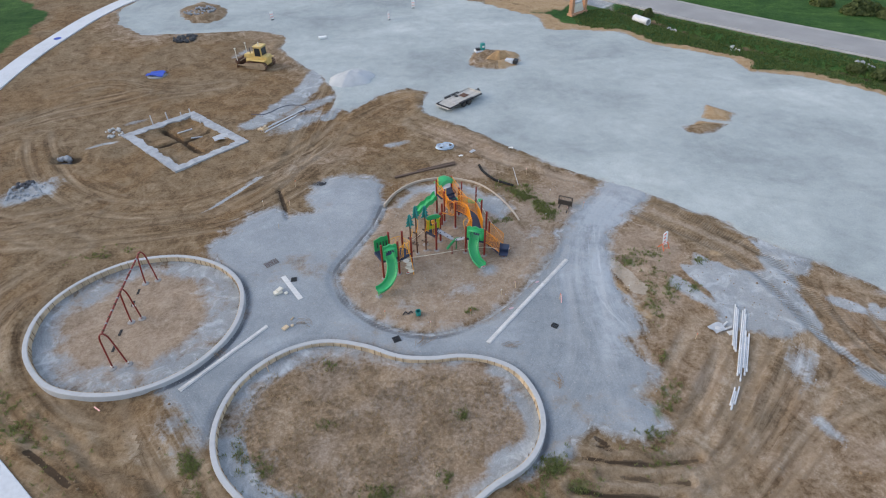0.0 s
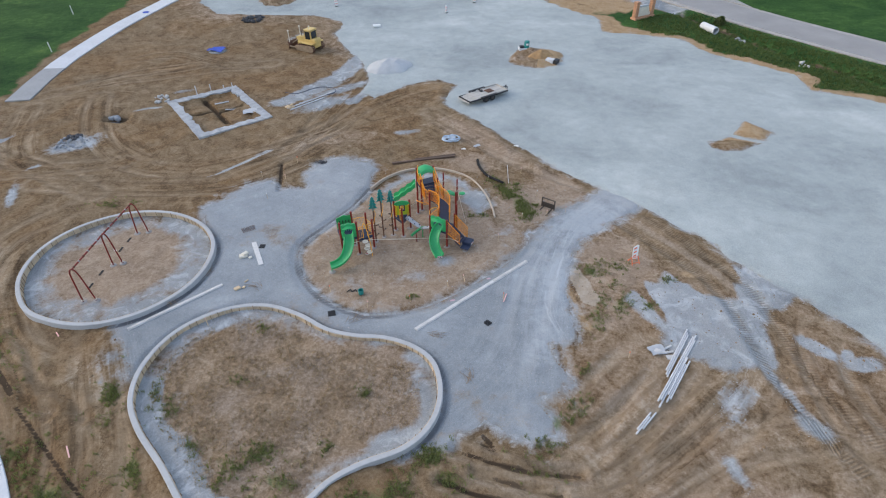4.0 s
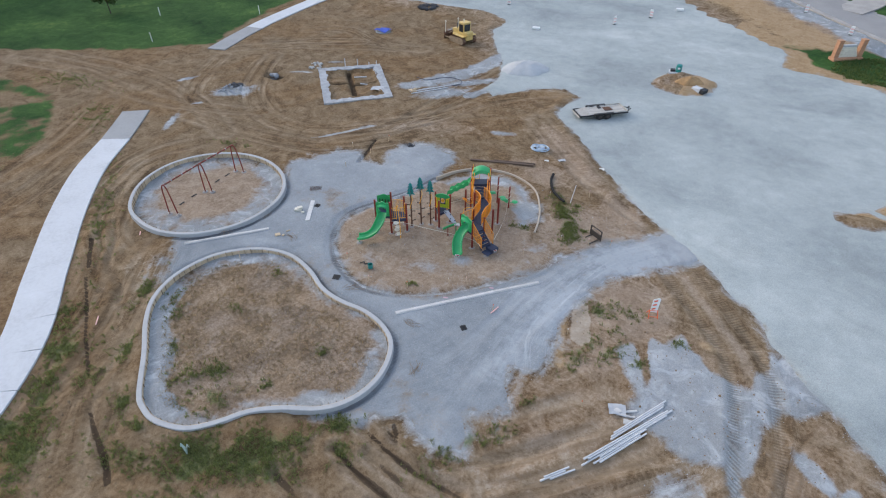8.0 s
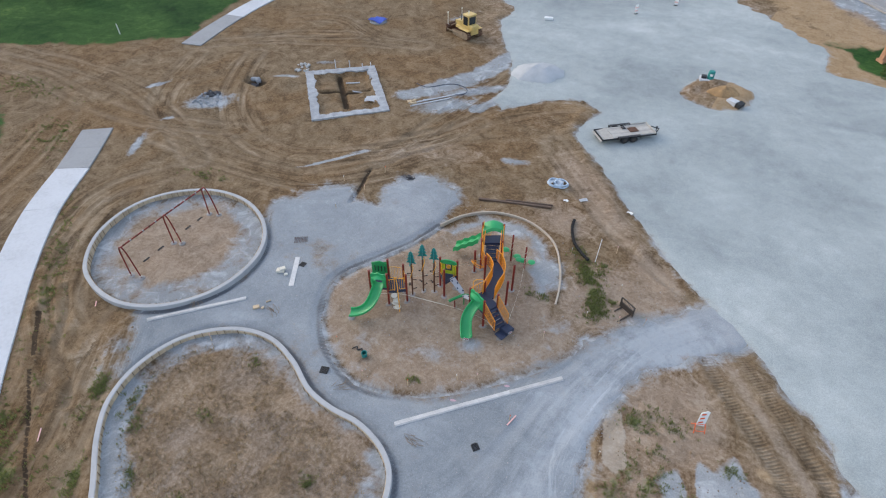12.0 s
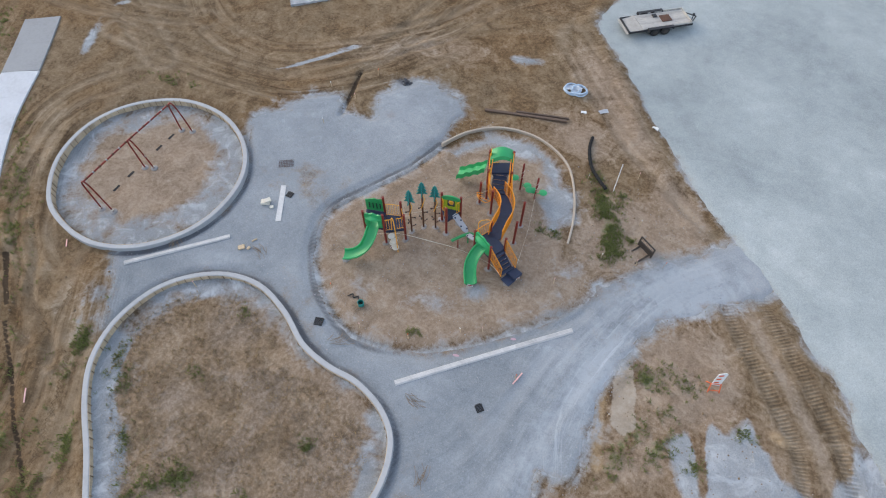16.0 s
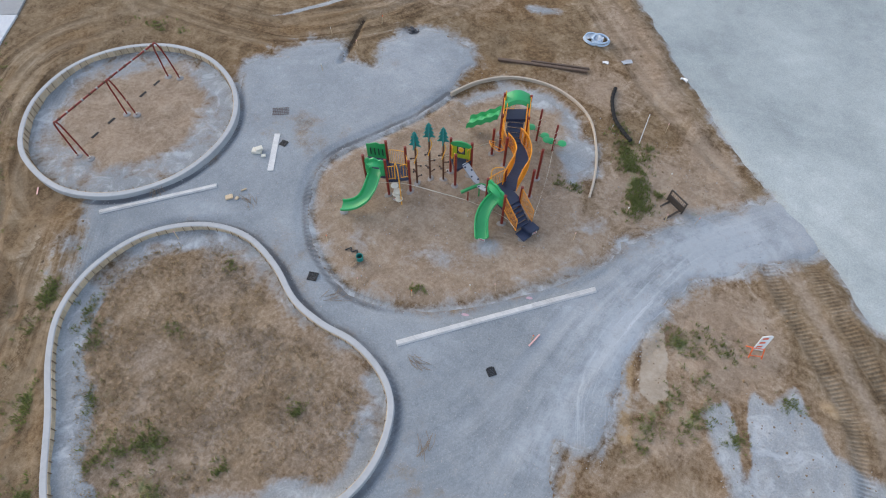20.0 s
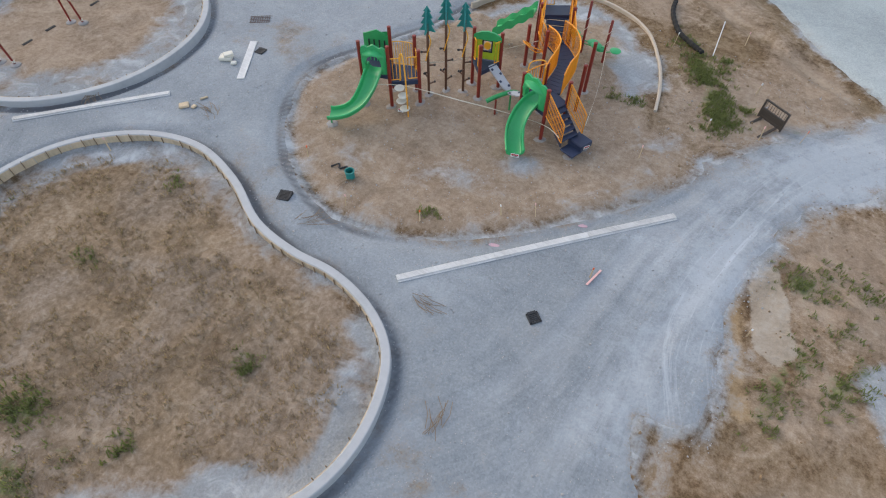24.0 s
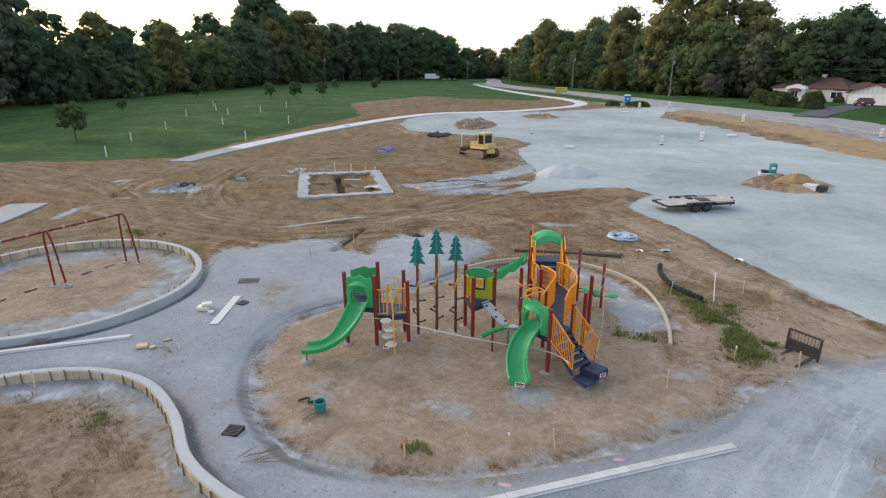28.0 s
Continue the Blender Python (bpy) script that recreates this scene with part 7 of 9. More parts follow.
def rubble(name, x, y, count, spread, size, material, label, category="rubble"):
    """A heap of broken lumps, each its own part."""
    t = thing(name, stand(x, y), label, category)
    for i in range(count):
        a, r = random.uniform(0, 6.28), spread * math.sqrt(random.random())
        s = size * random.uniform(0.5, 1.3)
        v = []
        for k in range(5):
            for j in range(6):
                th, ph = math.pi * (k + 0.3) / 4.6, 2 * math.pi * j / 6
                q = s * random.uniform(0.75, 1.1)
                v.append((q * math.sin(th) * math.cos(ph), q * math.sin(th) * math.sin(ph), 0.7 * q * math.cos(th)))
        f = [(k * 6 + j, k * 6 + (j + 1) % 6, (k + 1) * 6 + (j + 1) % 6, (k + 1) * 6 + j) for k in range(4) for j in range(6)] + [tuple(range(5, -1, -1)), tuple(range(24, 30))]
        m = Matrix.Translation((r * math.cos(a), r * math.sin(a), 0.25 * s + 0.35 * spread * max(0, 0.6 - r / spread) * random.random())) @ Euler((random.random(), random.random(), random.random() * 6)).to_matrix().to_4x4()
        part("lump", Shape().add(v, f, m), material, t)
    return t


PALE_ROCK = plain("pale_broken_rock", (0.50, 0.49, 0.47), 0.95, vary=0.3, scale=2.5)
WET = plain("wet_rubble", (0.075, 0.075, 0.08), 0.95)
DUSTY_ROCK = plain("dusty_rubble", (0.30, 0.315, 0.33), 0.95, vary=0.35, scale=2.5)
rubble("dark_heap", -33.4, 37.0, 10, 0.7, 0.22, WET, "dark wet lumps in the middle of the pale rubble")
rubble("dark_heap", -10.0, 36.8, 26, 0.62, 0.13, WET, "low heap of dark wet earth at the gravel edge")
rubble("rock_pile", -32.7, 36.0, 40, 1.5, 0.15, DUSTY_ROCK, "pile of broken grey concrete in the dirt")
rubble("rock_pile", -33.0, 41.6, 9, 0.45, 0.34, DUSTY_ROCK, "broken concrete lumps beside a small pit")
rubble("dark_heap", -32.3, 41.0, 10, 0.4, 0.26, WET, "dark wet lumps down in the small pit")
rubble("rock_pile", -30.3, 45.7, 22, 0.9, 0.16, PALE_ROCK, "scattered concrete lumps beside the footing")
rubble("rock_pile", -34.2, 80.6, 80, 2.1, 0.19, DUSTY_ROCK, "heap of pale rock on a dirt island in the lot")
rubble("dark_heap", -33.0, 70.8, 44, 1.5, 0.30, plain("dark_earth", (0.060, 0.062, 0.066), 0.95, vary=0.5), "heap of dark broken earth at the lot edge")
rubble("rock_pile", -30.0, 92.5, 16, 1.6, 0.14, PALE_ROCK, "low pile of pale rock on the far lot island")


def heap(name, x, y, rx, ry, h, material, label, seed, turn=0.0):
    """A poured heap with an uneven skirt."""
    n, k = 36, 12
    v = [(0, 0, h)]
    for i in range(1, k + 1):
        for j in range(n):
            a, r = 2 * math.pi * j / n, i / k
            w = 1 + 0.10 * math.sin(2 * a + seed) + 0.22 * noise.noise((1.6 * math.cos(a), 1.6 * math.sin(a), 3 * seed)) + 0.12 * noise.noise((5 * math.cos(a), 5 * math.sin(a), seed))
            z = h * (1 - r ** 2.2) ** 1.3 * (1 + 0.22 * noise.noise((3 * r * math.cos(a), 3 * r * math.sin(a), seed)) + 0.12 * noise.noise((9 * r * math.cos(a), 9 * r * math.sin(a), seed)))
            v.append((rx * r * w * math.cos(a), ry * r * w * math.sin(a), z - 0.12 * (r > 0.95)))
    f = [(0, 1 + j, 1 + (j + 1) % n) for j in range(n)]
    f += [(1 + i * n + j, 1 + (i + 1) * n + j, 1 + (i + 1) * n + (j + 1) % n, 1 + i * n + (j + 1) % n) for i in range(k - 1) for j in range(n)]
    return single(name, Shape().add(v, f), material, stand(x, y, turn), label, "heap", smooth=True)


PALE = plain("pale_stone_dust", (0.44, 0.455, 0.46), 0.95, vary=0.16, scale=1.2, grain=9.0, bump=0.4, dist=0.03)
TAN = plain("tan_soil", (0.34, 0.215, 0.105), 0.95, vary=0.45, scale=1.5, grain=14.0, bump=0.8, dist=0.05)
heap("stone_mound", -10.2, 58.3, 2.6, 2.2, 0.85, PALE, "pale poured heap of crushed stone at the lot edge", 1.0, 30)
heap("earth_mound", 6.3, 63.8, 1.35, 1.0, 0.62, TAN, "heap of orange soil on the lot island", 2.0, 20)

# ---- pallet fork attachment ----
fork = thing("pallet_forks", stand(8.6, 33.25, -24) @ Matrix.Diagonal((0.78, 0.78, 0.8, 1)), "dark steel pallet fork attachment standing on the dirt", "pallet forks")
for x in (-0.62, 0.62):
    part("side_frame", Shape().box(x - 0.04, -0.05, 0.0, x + 0.04, 0.05, 0.95, bevel=0.01), DARK_STEEL, fork)
for z in (0.08, 0.42, 0.90):
    part("cross_bar", Shape().box(-0.6, -0.045, z, 0.6, 0.045, z + (0.12 if z < 0.5 else 0.06), bevel=0.01), DARK_STEEL, fork)
part("back_plate", Shape().box(-0.6, -0.02, 0.18, 0.6, 0.02, 0.44), DARK_STEEL, fork)
for i in range(9):
    part("guard_bar", Shape().rod((-0.52 + 0.13 * i, 0, 0.5), (-0.52 + 0.13 * i, 0, 0.92), 0.012, n=6), DARK_STEEL, fork)
for x in (-0.42, 0.42):
    part("fork_tine", Shape().add([(x - 0.06, -0.05, 0.10), (x + 0.06, -0.05, 0.10), (x + 0.06, -0.05, 0.03), (x - 0.06, -0.05, 0.03), (x - 0.05, -1.25, 0.05), (x + 0.05, -1.25, 0.05), (x + 0.05, -1.25, 0.03), (x - 0.05, -1.25, 0.03)], [(0, 1, 5, 4), (3, 2, 6, 7), (0, 3, 7, 4), (1, 2, 6, 5), (0, 1, 2, 3), (4, 5, 6, 7)]), DARK_STEEL, fork)

# ---- traffic barricade ----
bar = thing("barricade", stand(14.15, 28.1, 28), "leaning white panel barricade with orange stripes on an orange stand", "barricade")
tip = Matrix.Translation((0, 0, 0.30)) @ Matrix.Rotation(-0.30, 4, "X") @ Matrix.Rotation(0.12, 4, "Y")
board = part("panel", Shape().prism([(-0.19, 0.0), (0.19, 0.0), (0.19, 0.86), (0.10, 0.90), (-0.19, 0.74)], 0.03, tip @ Matrix.Rotation(radians(90), 4, "X")), WHITE, bar, "white plastic panel")
for i in range(3):
    z = 0.12 + 0.24 * i
    for y in (-0.036, 0.002):
        part("stripe", Shape().prism([(-0.14, z), (0.05, z + 0.08), (0.05, z + 0.17), (-0.14, z + 0.09)], 0.004, tip @ Matrix.Translation((0, y, 0)) @ Matrix.Rotation(radians(90), 4, "X")), SAFETY, board)
for x in (-0.22, 0.22):
    part("leg", Shape().rod((x, -0.02, 0.42), (x * 1.15, -0.26, 0.0), 0.022, n=6).rod((x, 0.0, 0.42), (x * 1.15, 0.24, 0.0), 0.022, n=6), SAFETY, bar)
part("cross_bar", Shape().rod((-0.24, -0.01, 0.40), (0.24, -0.01, 0.40), 0.02, n=6), SAFETY, bar)
part("foot_bar", Shape().rod((-0.25, -0.2, 0.1), (0.25, -0.2, 0.1), 0.018, n=6), SAFETY, bar)

# ---- things on the lot island ----
toilet_box = thing("utility_pedestal", stand(4.25, 65.6, 15) @ Matrix.Diagonal((0.85, 0.85, 0.8, 1)), "teal plastic pedestal on a pale concrete pad", "utility pedestal")
part("pad", Shape().box(-0.9, -0.6, -0.1, 0.6, 0.6, 0.14, bevel=0.02), CONCRETE, toilet_box)
part("cabinet", Shape().lathe([(0.36, 0.14), (0.36, 0.95), (0.30, 1.08), (0.05, 1.12)], 14, Matrix.Translation((0.2, 0, 0))), TEAL, toilet_box, "teal rounded cabinet", True)
part("label_plate", Shape().box(0.05, -0.38, 0.55, 0.35, -0.352, 0.8), WHITE, toilet_box)
part("black_box", Shape().box(-0.75, -0.3, 0.14, -0.2, 0.3, 0.42, bevel=0.03), BLACK, toilet_box)
vault = thing("concrete_vault", stand(7.5, 62.5, -20) @ Matrix.Diagonal((0.8, 0.8, 0.8, 1)), "pale concrete vault with a black open lid", "utility vault")
part("vault_wall", Shape().box(-0.8, -0.45, -0.2, 0.35, 0.45, 0.32, bevel=0.03), CONCRETE, vault)
part("vault_lid", Shape().box(0.36, -0.5, -0.05, 0.95, 0.5, 0.45, Matrix.Rotation(0.15, 4, "Y"), 0.03), BLACK, vault, "black plastic lid")
cover = thing("manhole_cover", stand(-32.2, 59.8, 0), "blue plastic cover on a concrete ring", "manhole cover")
part("ring", Shape().lathe([(1.05, -0.2), (1.0, 0.10), (0.75, 0.14)], 20), CONCRETE_OLD, cover)
part("film", crumple(1.8, 2.2, 1.2), BLUE, cover, "crinkled bright blue film", True).location = (0, 0, 0.1)
single("blue_mark", Shape().lathe([(0.45, -0.02), (0.45, 0.02)], 16), BLUE, pose(-48.9, 70.5, float(lie(-48.9, 70.5)) + 0.06), "round blue lid set in the sidewalk", "lid")


# ---- stakes, markers and barrels ----
def stake(x, y, h, tip, turn):
    t = thing("survey_stake", stand(x, y, turn), "thin wooden survey stake with a painted tip", "survey stake", "survey stakes")
    lean = Matrix.Rotation(random.uniform(-0.12, 0.12), 4, "X") @ Matrix.Rotation(random.uniform(-0.12, 0.12), 4, "Y")
    part("lath", Shape().box(-0.02, -0.008, -0.15, 0.02, 0.008, h, lean), STAKE_NEW, t)
    part("tip", Shape().box(-0.022, -0.010, h * 0.84, 0.022, 0.010, h + 0.005, lean), tip, t)


PINK = plain("marker_pink", (0.78, 0.46, 0.42), 0.6)
for i, (x, y) in enumerate([(-1.0, 21.2), (1.3, 22.1), (3.2, 23.8), (4.1, 24.4), (-3.6, 22.1), (-13.5, 33.5), (-11.6, 33.6), (-11.7, 36.1), (-11.7, 30.7), (8.6, 32.1), (9.8, 32.8), (6.9, 31.5), (5.6, 28.7), (6.55, 23.3), (7.7, 34.6), (6.3, 37.6), (-2.0, 29.9), (3.9, 35.9), (-9.3, 18.2), (13.4, 20.2), (10.8, 24.2)]):
    stake(x, y, random.uniform(0.42, 0.62), (PINK, SAFETY, WHITE)[i % 3], random.uniform(0, 180))
for x, y, dx, dy in ((-11.6, 10.15, 0.5, -0.45), (-17.4, 16.2, 0.45, -0.3), (6.6, 23.0, 0.1, 0.7)):
    m, n = lay((x, y), (x + dx, y + dy), 0.02)
    single("fallen_stake", Shape().box(0, -0.03, 0, n, 0.03, 0.025, m, 0.004), PINK, Matrix(), "pink painted stake fallen on the ground", "stake", "fallen stakes")


def marker(x, y, h, material, z=None):
    t = thing("channel_marker", stand(x, y, random.uniform(0, 90)), "white channel marker post on a dark base", "marker post", "marker posts")
    part("base", Shape().box(-0.22, -0.16, 0.0, 0.22, 0.16, 0.06, bevel=0.03), RUBBER, t)
    part("panel", Shape().box(-0.21, -0.04, 0.06, 0.21, 0.04, h, bevel=0.02), WHITE, t)
    for k in range(2):
        part("stripe", Shape().box(-0.213, -0.044, 0.3 + 0.36 * k, 0.213, 0.044, 0.44 + 0.36 * k), material, t)


for x, y in ((-23.6, 78.0), (-7.7, 78.4), (-4.6, 83.6), (-14.6, 107), (-3.0, 102), (12.4, 97.3), (-17.5, 120), (18.4, 90.9), (-21, 114)):
    marker(x, y, 1.05, PINK)
for x, y in ((-15.6, 71.2), (-2.2, 88.6), (-20.2, 104)):
    single("lot_block", Shape().box(-0.5, -0.25, 0, 0.5, 0.25, 0.28, bevel=0.04), WHITE, stand(x, y, 20), "white plastic block on the lot", "block", "lot blocks")
for x, y in ((-54.0, 40.2), (-63.0, 47.2), (-69.0, 55), (-51.5, 55.5), (-79, 64), (-75, 69), (-90, 76), (-73, 74), (-76, 82), (-83, 72), (-66, 62), (-58.5, 68)):
    single("lawn_stake", Shape().lathe([(0.05, -0.2), (0.05, 1.1), (0.03, 1.15)], 7), WHITE, stand(x, y), "white plastic tree guard stake on the lawn", "stake", "lawn stakes")

# ---- the flatbed trailer ----
tr = thing("flatbed_trailer", pose(1.38, 51.63, ground_z(1.38, 51.63), 0, 0, 47) @ Matrix.Diagonal((0.94, 0.9, 0.78, 1)), "weathered flatbed trailer with a plank deck and twin axles", "trailer")
part("frame", Shape().box(-2.6, -1.0, 0.46, 2.5, -0.92, 0.62, bevel=0.01).box(-2.6, 0.92, 0.46, 2.5, 1.0, 0.62, bevel=0.01).box(2.42, -1.0, 0.46, 2.5, 1.0, 0.62).box(-2.6, -1.0, 0.46, -2.52, 1.0, 0.62), BLACK, tr, "black steel trailer frame")
for i in range(9):
    part("deck_plank", Shape().box(-1.5, -0.92 + 0.205 * i, 0.62, 2.42, -0.725 + 0.205 * i, 0.66, bevel=0.006), TRAILER_WOOD, tr)
part("tail_ramp", Shape().add([(-1.52, -0.95, 0.66), (-1.52, 0.95, 0.66), (-2.75, 0.95, 0.45), (-2.75, -0.95, 0.45), (-1.52, -0.95, 0.60), (-1.52, 0.95, 0.60), (-2.75, 0.95, 0.40), (-2.75, -0.95, 0.40)], [(0, 1, 2, 3), (7, 6, 5, 4), (0, 4, 5, 1), (1, 5, 6, 2), (2, 6, 7, 3), (3, 7, 4, 0)]), TRAILER_WOOD, tr, "sloping pale tail ramp")
part("tongue", Shape().rod((2.45, -0.8, 0.5), (3.25, 0, 0.48), 0.05, n=6).rod((2.45, 0.8, 0.5), (3.25, 0, 0.48), 0.05, n=6), BLACK, tr)
part("jack", Shape().rod((3.0, 0, 0.02), (3.0, 0, 0.75), 0.035, n=8).box(2.93, -0.07, 0.7, 3.07, 0.07, 0.78), BLACK, tr)
part("side_rail", Shape().box(0.2, -0.99, 0.66, 2.4, -0.95, 0.78).box(0.2, 0.95, 0.66, 2.4, 0.99, 0.78).box(2.38, -0.95, 0.66, 2.42, 0.95, 0.82), TRAILER_WOOD, tr)
for x in (-0.55, 0.28):
    for y in (-1.08, 1.08):
        wh = part("wheel", Shape().lathe([(0.16, -0.11), (0.32, -0.10), (0.36, -0.06), (0.36, 0.06), (0.32, 0.10), (0.16, 0.11)], 18, Matrix.Translation((x, y, 0.36)) @ Matrix.Rotation(radians(90), 4, "X")), RUBBER, tr, smooth=True)
        part("rim", Shape().lathe([(0.05, -0.12), (0.19, -0.115), (0.19, 0.115), (0.05, 0.12)], 12, Matrix.Translation((x, y, 0.36)) @ Matrix.Rotation(radians(90), 4, "X")), DARK_STEEL, wh)
for y in (-1.08, 1.08):
    part("fender", Shape().box(-1.05, y - 0.14, 0.74, 0.78, y + 0.14, 0.78, bevel=0.01).box(-1.15, y - 0.14, 0.55, -1.05, y + 0.14, 0.78).box(0.78, y - 0.14, 0.55, 0.88, y + 0.14, 0.78), BLACK, tr)
part("loose_crate", Shape().box(0.3, -0.35, 0.66, 1.1, 0.45, 0.74, bevel=0.02), RUST, tr, "rusty tray on the deck")
part("spare_straps", Shape().box(-0.2, 0.3, 0.66, 0.15, 0.7, 0.8, bevel=0.04), BLACK, tr)

# ---- the bulldozer ----
dz = thing("bulldozer", pose(-21.3, 62.3, ground_z(-21.3, 62.3), 0, 0, 163) @ Matrix.Diagonal((0.9, 0.9, 0.9, 1)), "yellow crawler bulldozer with a closed cab and muddy tracks", "bulldozer")
for y in (-0.95, 0.95):
    pts_ = [(-1.55, 0.42), (-1.45, 0.72), (-1.1, 0.9), (1.1, 0.78), (1.5, 0.6), (1.55, 0.36), (1.3, 0.06), (1.1, 0.0), (-1.15, 0.0), (-1.45, 0.14)]
    tk = part("track", Shape().prism(pts_, 0.5, Matrix.Translation((0, y + 0.25, 0)) @ Matrix.Rotation(radians(90), 4, "X")), plain("muddy_track", (0.27, 0.20, 0.13), 0.9, vary=0.4) if y < 0 else bpy.data.materials["muddy_track"], dz, "mud-caked crawler track")
    loop = [Vector((a, 0, b)) for a, b in pts_]
    cum = run_of([(v.x, v.z) for v in loop + loop[:1]])
    for i in range(34):
        q, d = along([(v.x, v.z) for v in loop + loop[:1]], cum[-1] * i / 34)
        m = Matrix.Translation((q.x, y, q.y)) @ Matrix.Rotation(-math.atan2(d.y, d.x), 4, "Y")
        part("track_shoe", Shape().box(-0.09, -0.26, -0.01, 0.07, 0.26, 0.03, m).box(-0.02, -0.26, 0.03, 0.01, 0.26, 0.06, m), RUST, tk)
    part("roller_frame", Shape().box(-1.1, y - 0.28, 0.2, 1.1, y + 0.28, 0.55, bevel=0.05), bpy.data.materials["muddy_track"], dz)
part("hull", Shape().box(-1.5, -0.62, 0.45, 1.5, 0.62, 1.05, bevel=0.06), DOZER, dz)
part("engine_cowl", Shape().add([(0.25, -0.48, 1.05), (1.75, -0.42, 1.05), (1.75, 0.42, 1.05), (0.25, 0.48, 1.05), (0.25, -0.48, 1.75), (1.7, -0.40, 1.55), (1.7, 0.40, 1.55), (0.25, 0.48, 1.75)], [(3, 2, 1, 0), (4, 5, 6, 7), (0, 1, 5, 4), (1, 2, 6, 5), (2, 3, 7, 6), (3, 0, 4, 7)]), DOZER, dz, "sloping yellow engine cowl")
part("grille", Shape().box(1.72, -0.36, 1.08, 1.78, 0.36, 1.5), BLACK, dz)
part("rear_tank", Shape().box(-1.65, -0.6, 1.05, -0.75, 0.6, 1.6, bevel=0.10), DOZER, dz, "yellow rear tank")
part("fender", Shape().box(-1.5, -1.2, 1.02, 0.3, -0.62, 1.12, bevel=0.03).box(-1.5, 0.62, 1.02, 0.3, 1.2, 1.12, bevel=0.03), DOZER, dz)
cab = part("cab", Shape().add([(-1.0, -0.62, 1.1), (0.3, -0.62, 1.1), (0.3, 0.62, 1.1), (-1.0, 0.62, 1.1), (-0.95, -0.60, 2.6), (0.05, -0.58, 2.6), (0.05, 0.58, 2.6), (-0.95, 0.60, 2.6)], [(3, 2, 1, 0), (4, 5, 6, 7), (0, 1, 5, 4), (1, 2, 6, 5), (2, 3, 7, 6), (3, 0, 4, 7)]), DOZER, dz, "closed yellow cab")
part("roof", Shape().box(-1.05, -0.68, 2.6, 0.15, 0.68, 2.72, bevel=0.05), DOZER, cab)
for m, w_, h_ in ((Matrix.Translation((-0.99, 0, 2.0)) @ Matrix.Rotation(radians(90), 4, "Z"), 1.0, 0.95), (Matrix.Translation((-0.42, -0.625, 1.98)), 0.8, 0.98), (Matrix.Translation((-0.42, 0.625, 1.98)), 0.8, 0.98), (Matrix.Translation((0.17, 0, 2.1)) @ Matrix.Rotation(radians(90), 4, "Z") @ Matrix.Rotation(radians(-9), 4, "X"), 1.0, 0.95)):
    part("window", Shape().box(-w_ / 2, -0.02, -h_ / 2, w_ / 2, 0.02, h_ / 2, m, 0.01), WINDOW, cab)
part("exhaust", Shape().rod((0.9, 0.2, 1.6), (0.9, 0.2, 2.35), 0.05, n=8), BLACK, dz)
part("beacon", Shape().lathe([(0.05, 2.72), (0.05, 2.95), (0.09, 2.97), (0.09, 3.1), (0.03, 3.14)], 10, Matrix.Translation((-0.5, 0.2, 0))), CREAM, dz, "pale beacon on the roof")
blade = []
for i in range(7):
    z = 0.05 + 0.9 * i / 6
    blade.append((2.35 + 0.22 * (2 * i / 6 - 1) ** 2, z))
part("blade", Shape().prism(blade + [(a + 0.06, b) for a, b in blade[::-1]], 2.7, Matrix.Translation((0, 1.35, 0)) @ Matrix.Rotation(radians(90), 4, "X")), RUST, dz, "rusty curved blade")
part("push_arm", Shape().box(0.2, -1.28, 0.35, 2.4, -1.18, 0.5, bevel=0.02).box(0.2, 1.18, 0.35, 2.4, 1.28, 0.5, bevel=0.02).rod((1.5, 0.4, 1.2), (2.35, 0.6, 0.7), 0.06).rod((1.5, -0.4, 1.2), (2.35, -0.6, 0.7), 0.06), bpy.data.materials["muddy_track"], dz)
for y in (-1.15, 1.1):
    part("blade_mast", Shape().rod((2.4, y, 0.9), (2.4, y, 2.3), 0.045, n=8).lathe([(0.05, 0), (0.11, 0.03), (0.11, 0.12), (0.04, 0.16)], 10, Matrix.Translation((2.4, y, 2.3))), CREAM, dz, "pale mast with a receiver on the blade")

# dry branches
for x, y, seed in ((-1.5, 19.9, 1), (3.1, 19.8, 7), (5.6, 17.2, 2), (-7.8, 21.5, 3), (7.2, 13.5, 4), (-1.6, 22.4, 5), (-12.4, 19.6, 6)):
    br = thing("dry_brush", stand(x, y, 50 * seed), "bundle of thin dry branches on the ground", "branches", "dry branches")
    for i in range(12):
        a, l = random.uniform(-0.5, 0.5), random.uniform(0.3, 0.75)
        o = Vector((random.uniform(-0.3, 0.3), random.uniform(-0.2, 0.2), random.uniform(0.01, 0.06)))
        part("twig", Shape().tube([o, o + Vector((l * 0.5 * math.cos(a), l * 0.5 * math.sin(a), 0.05)), o + Vector((l * math.cos(a + 0.2), l * math.sin(a + 0.2), 0.02))], 0.008, 4), STAKE, br)
single("plastic_bag", crumple(0.36, 0.32, 3.0), plain("pale_teal_bag", (0.42, 0.52, 0.48), 0.5), stand(0.0, 7.9), "pale teal plastic bag in the weeds", "bag", smooth=True)
single("white_scrap", crumple(0.4, 0.3, 0.5), WHITE, stand(5.5, 37.0 + 5, 0), "scrap of white film on the dirt", "plastic scrap", "plastic scraps", smooth=True)
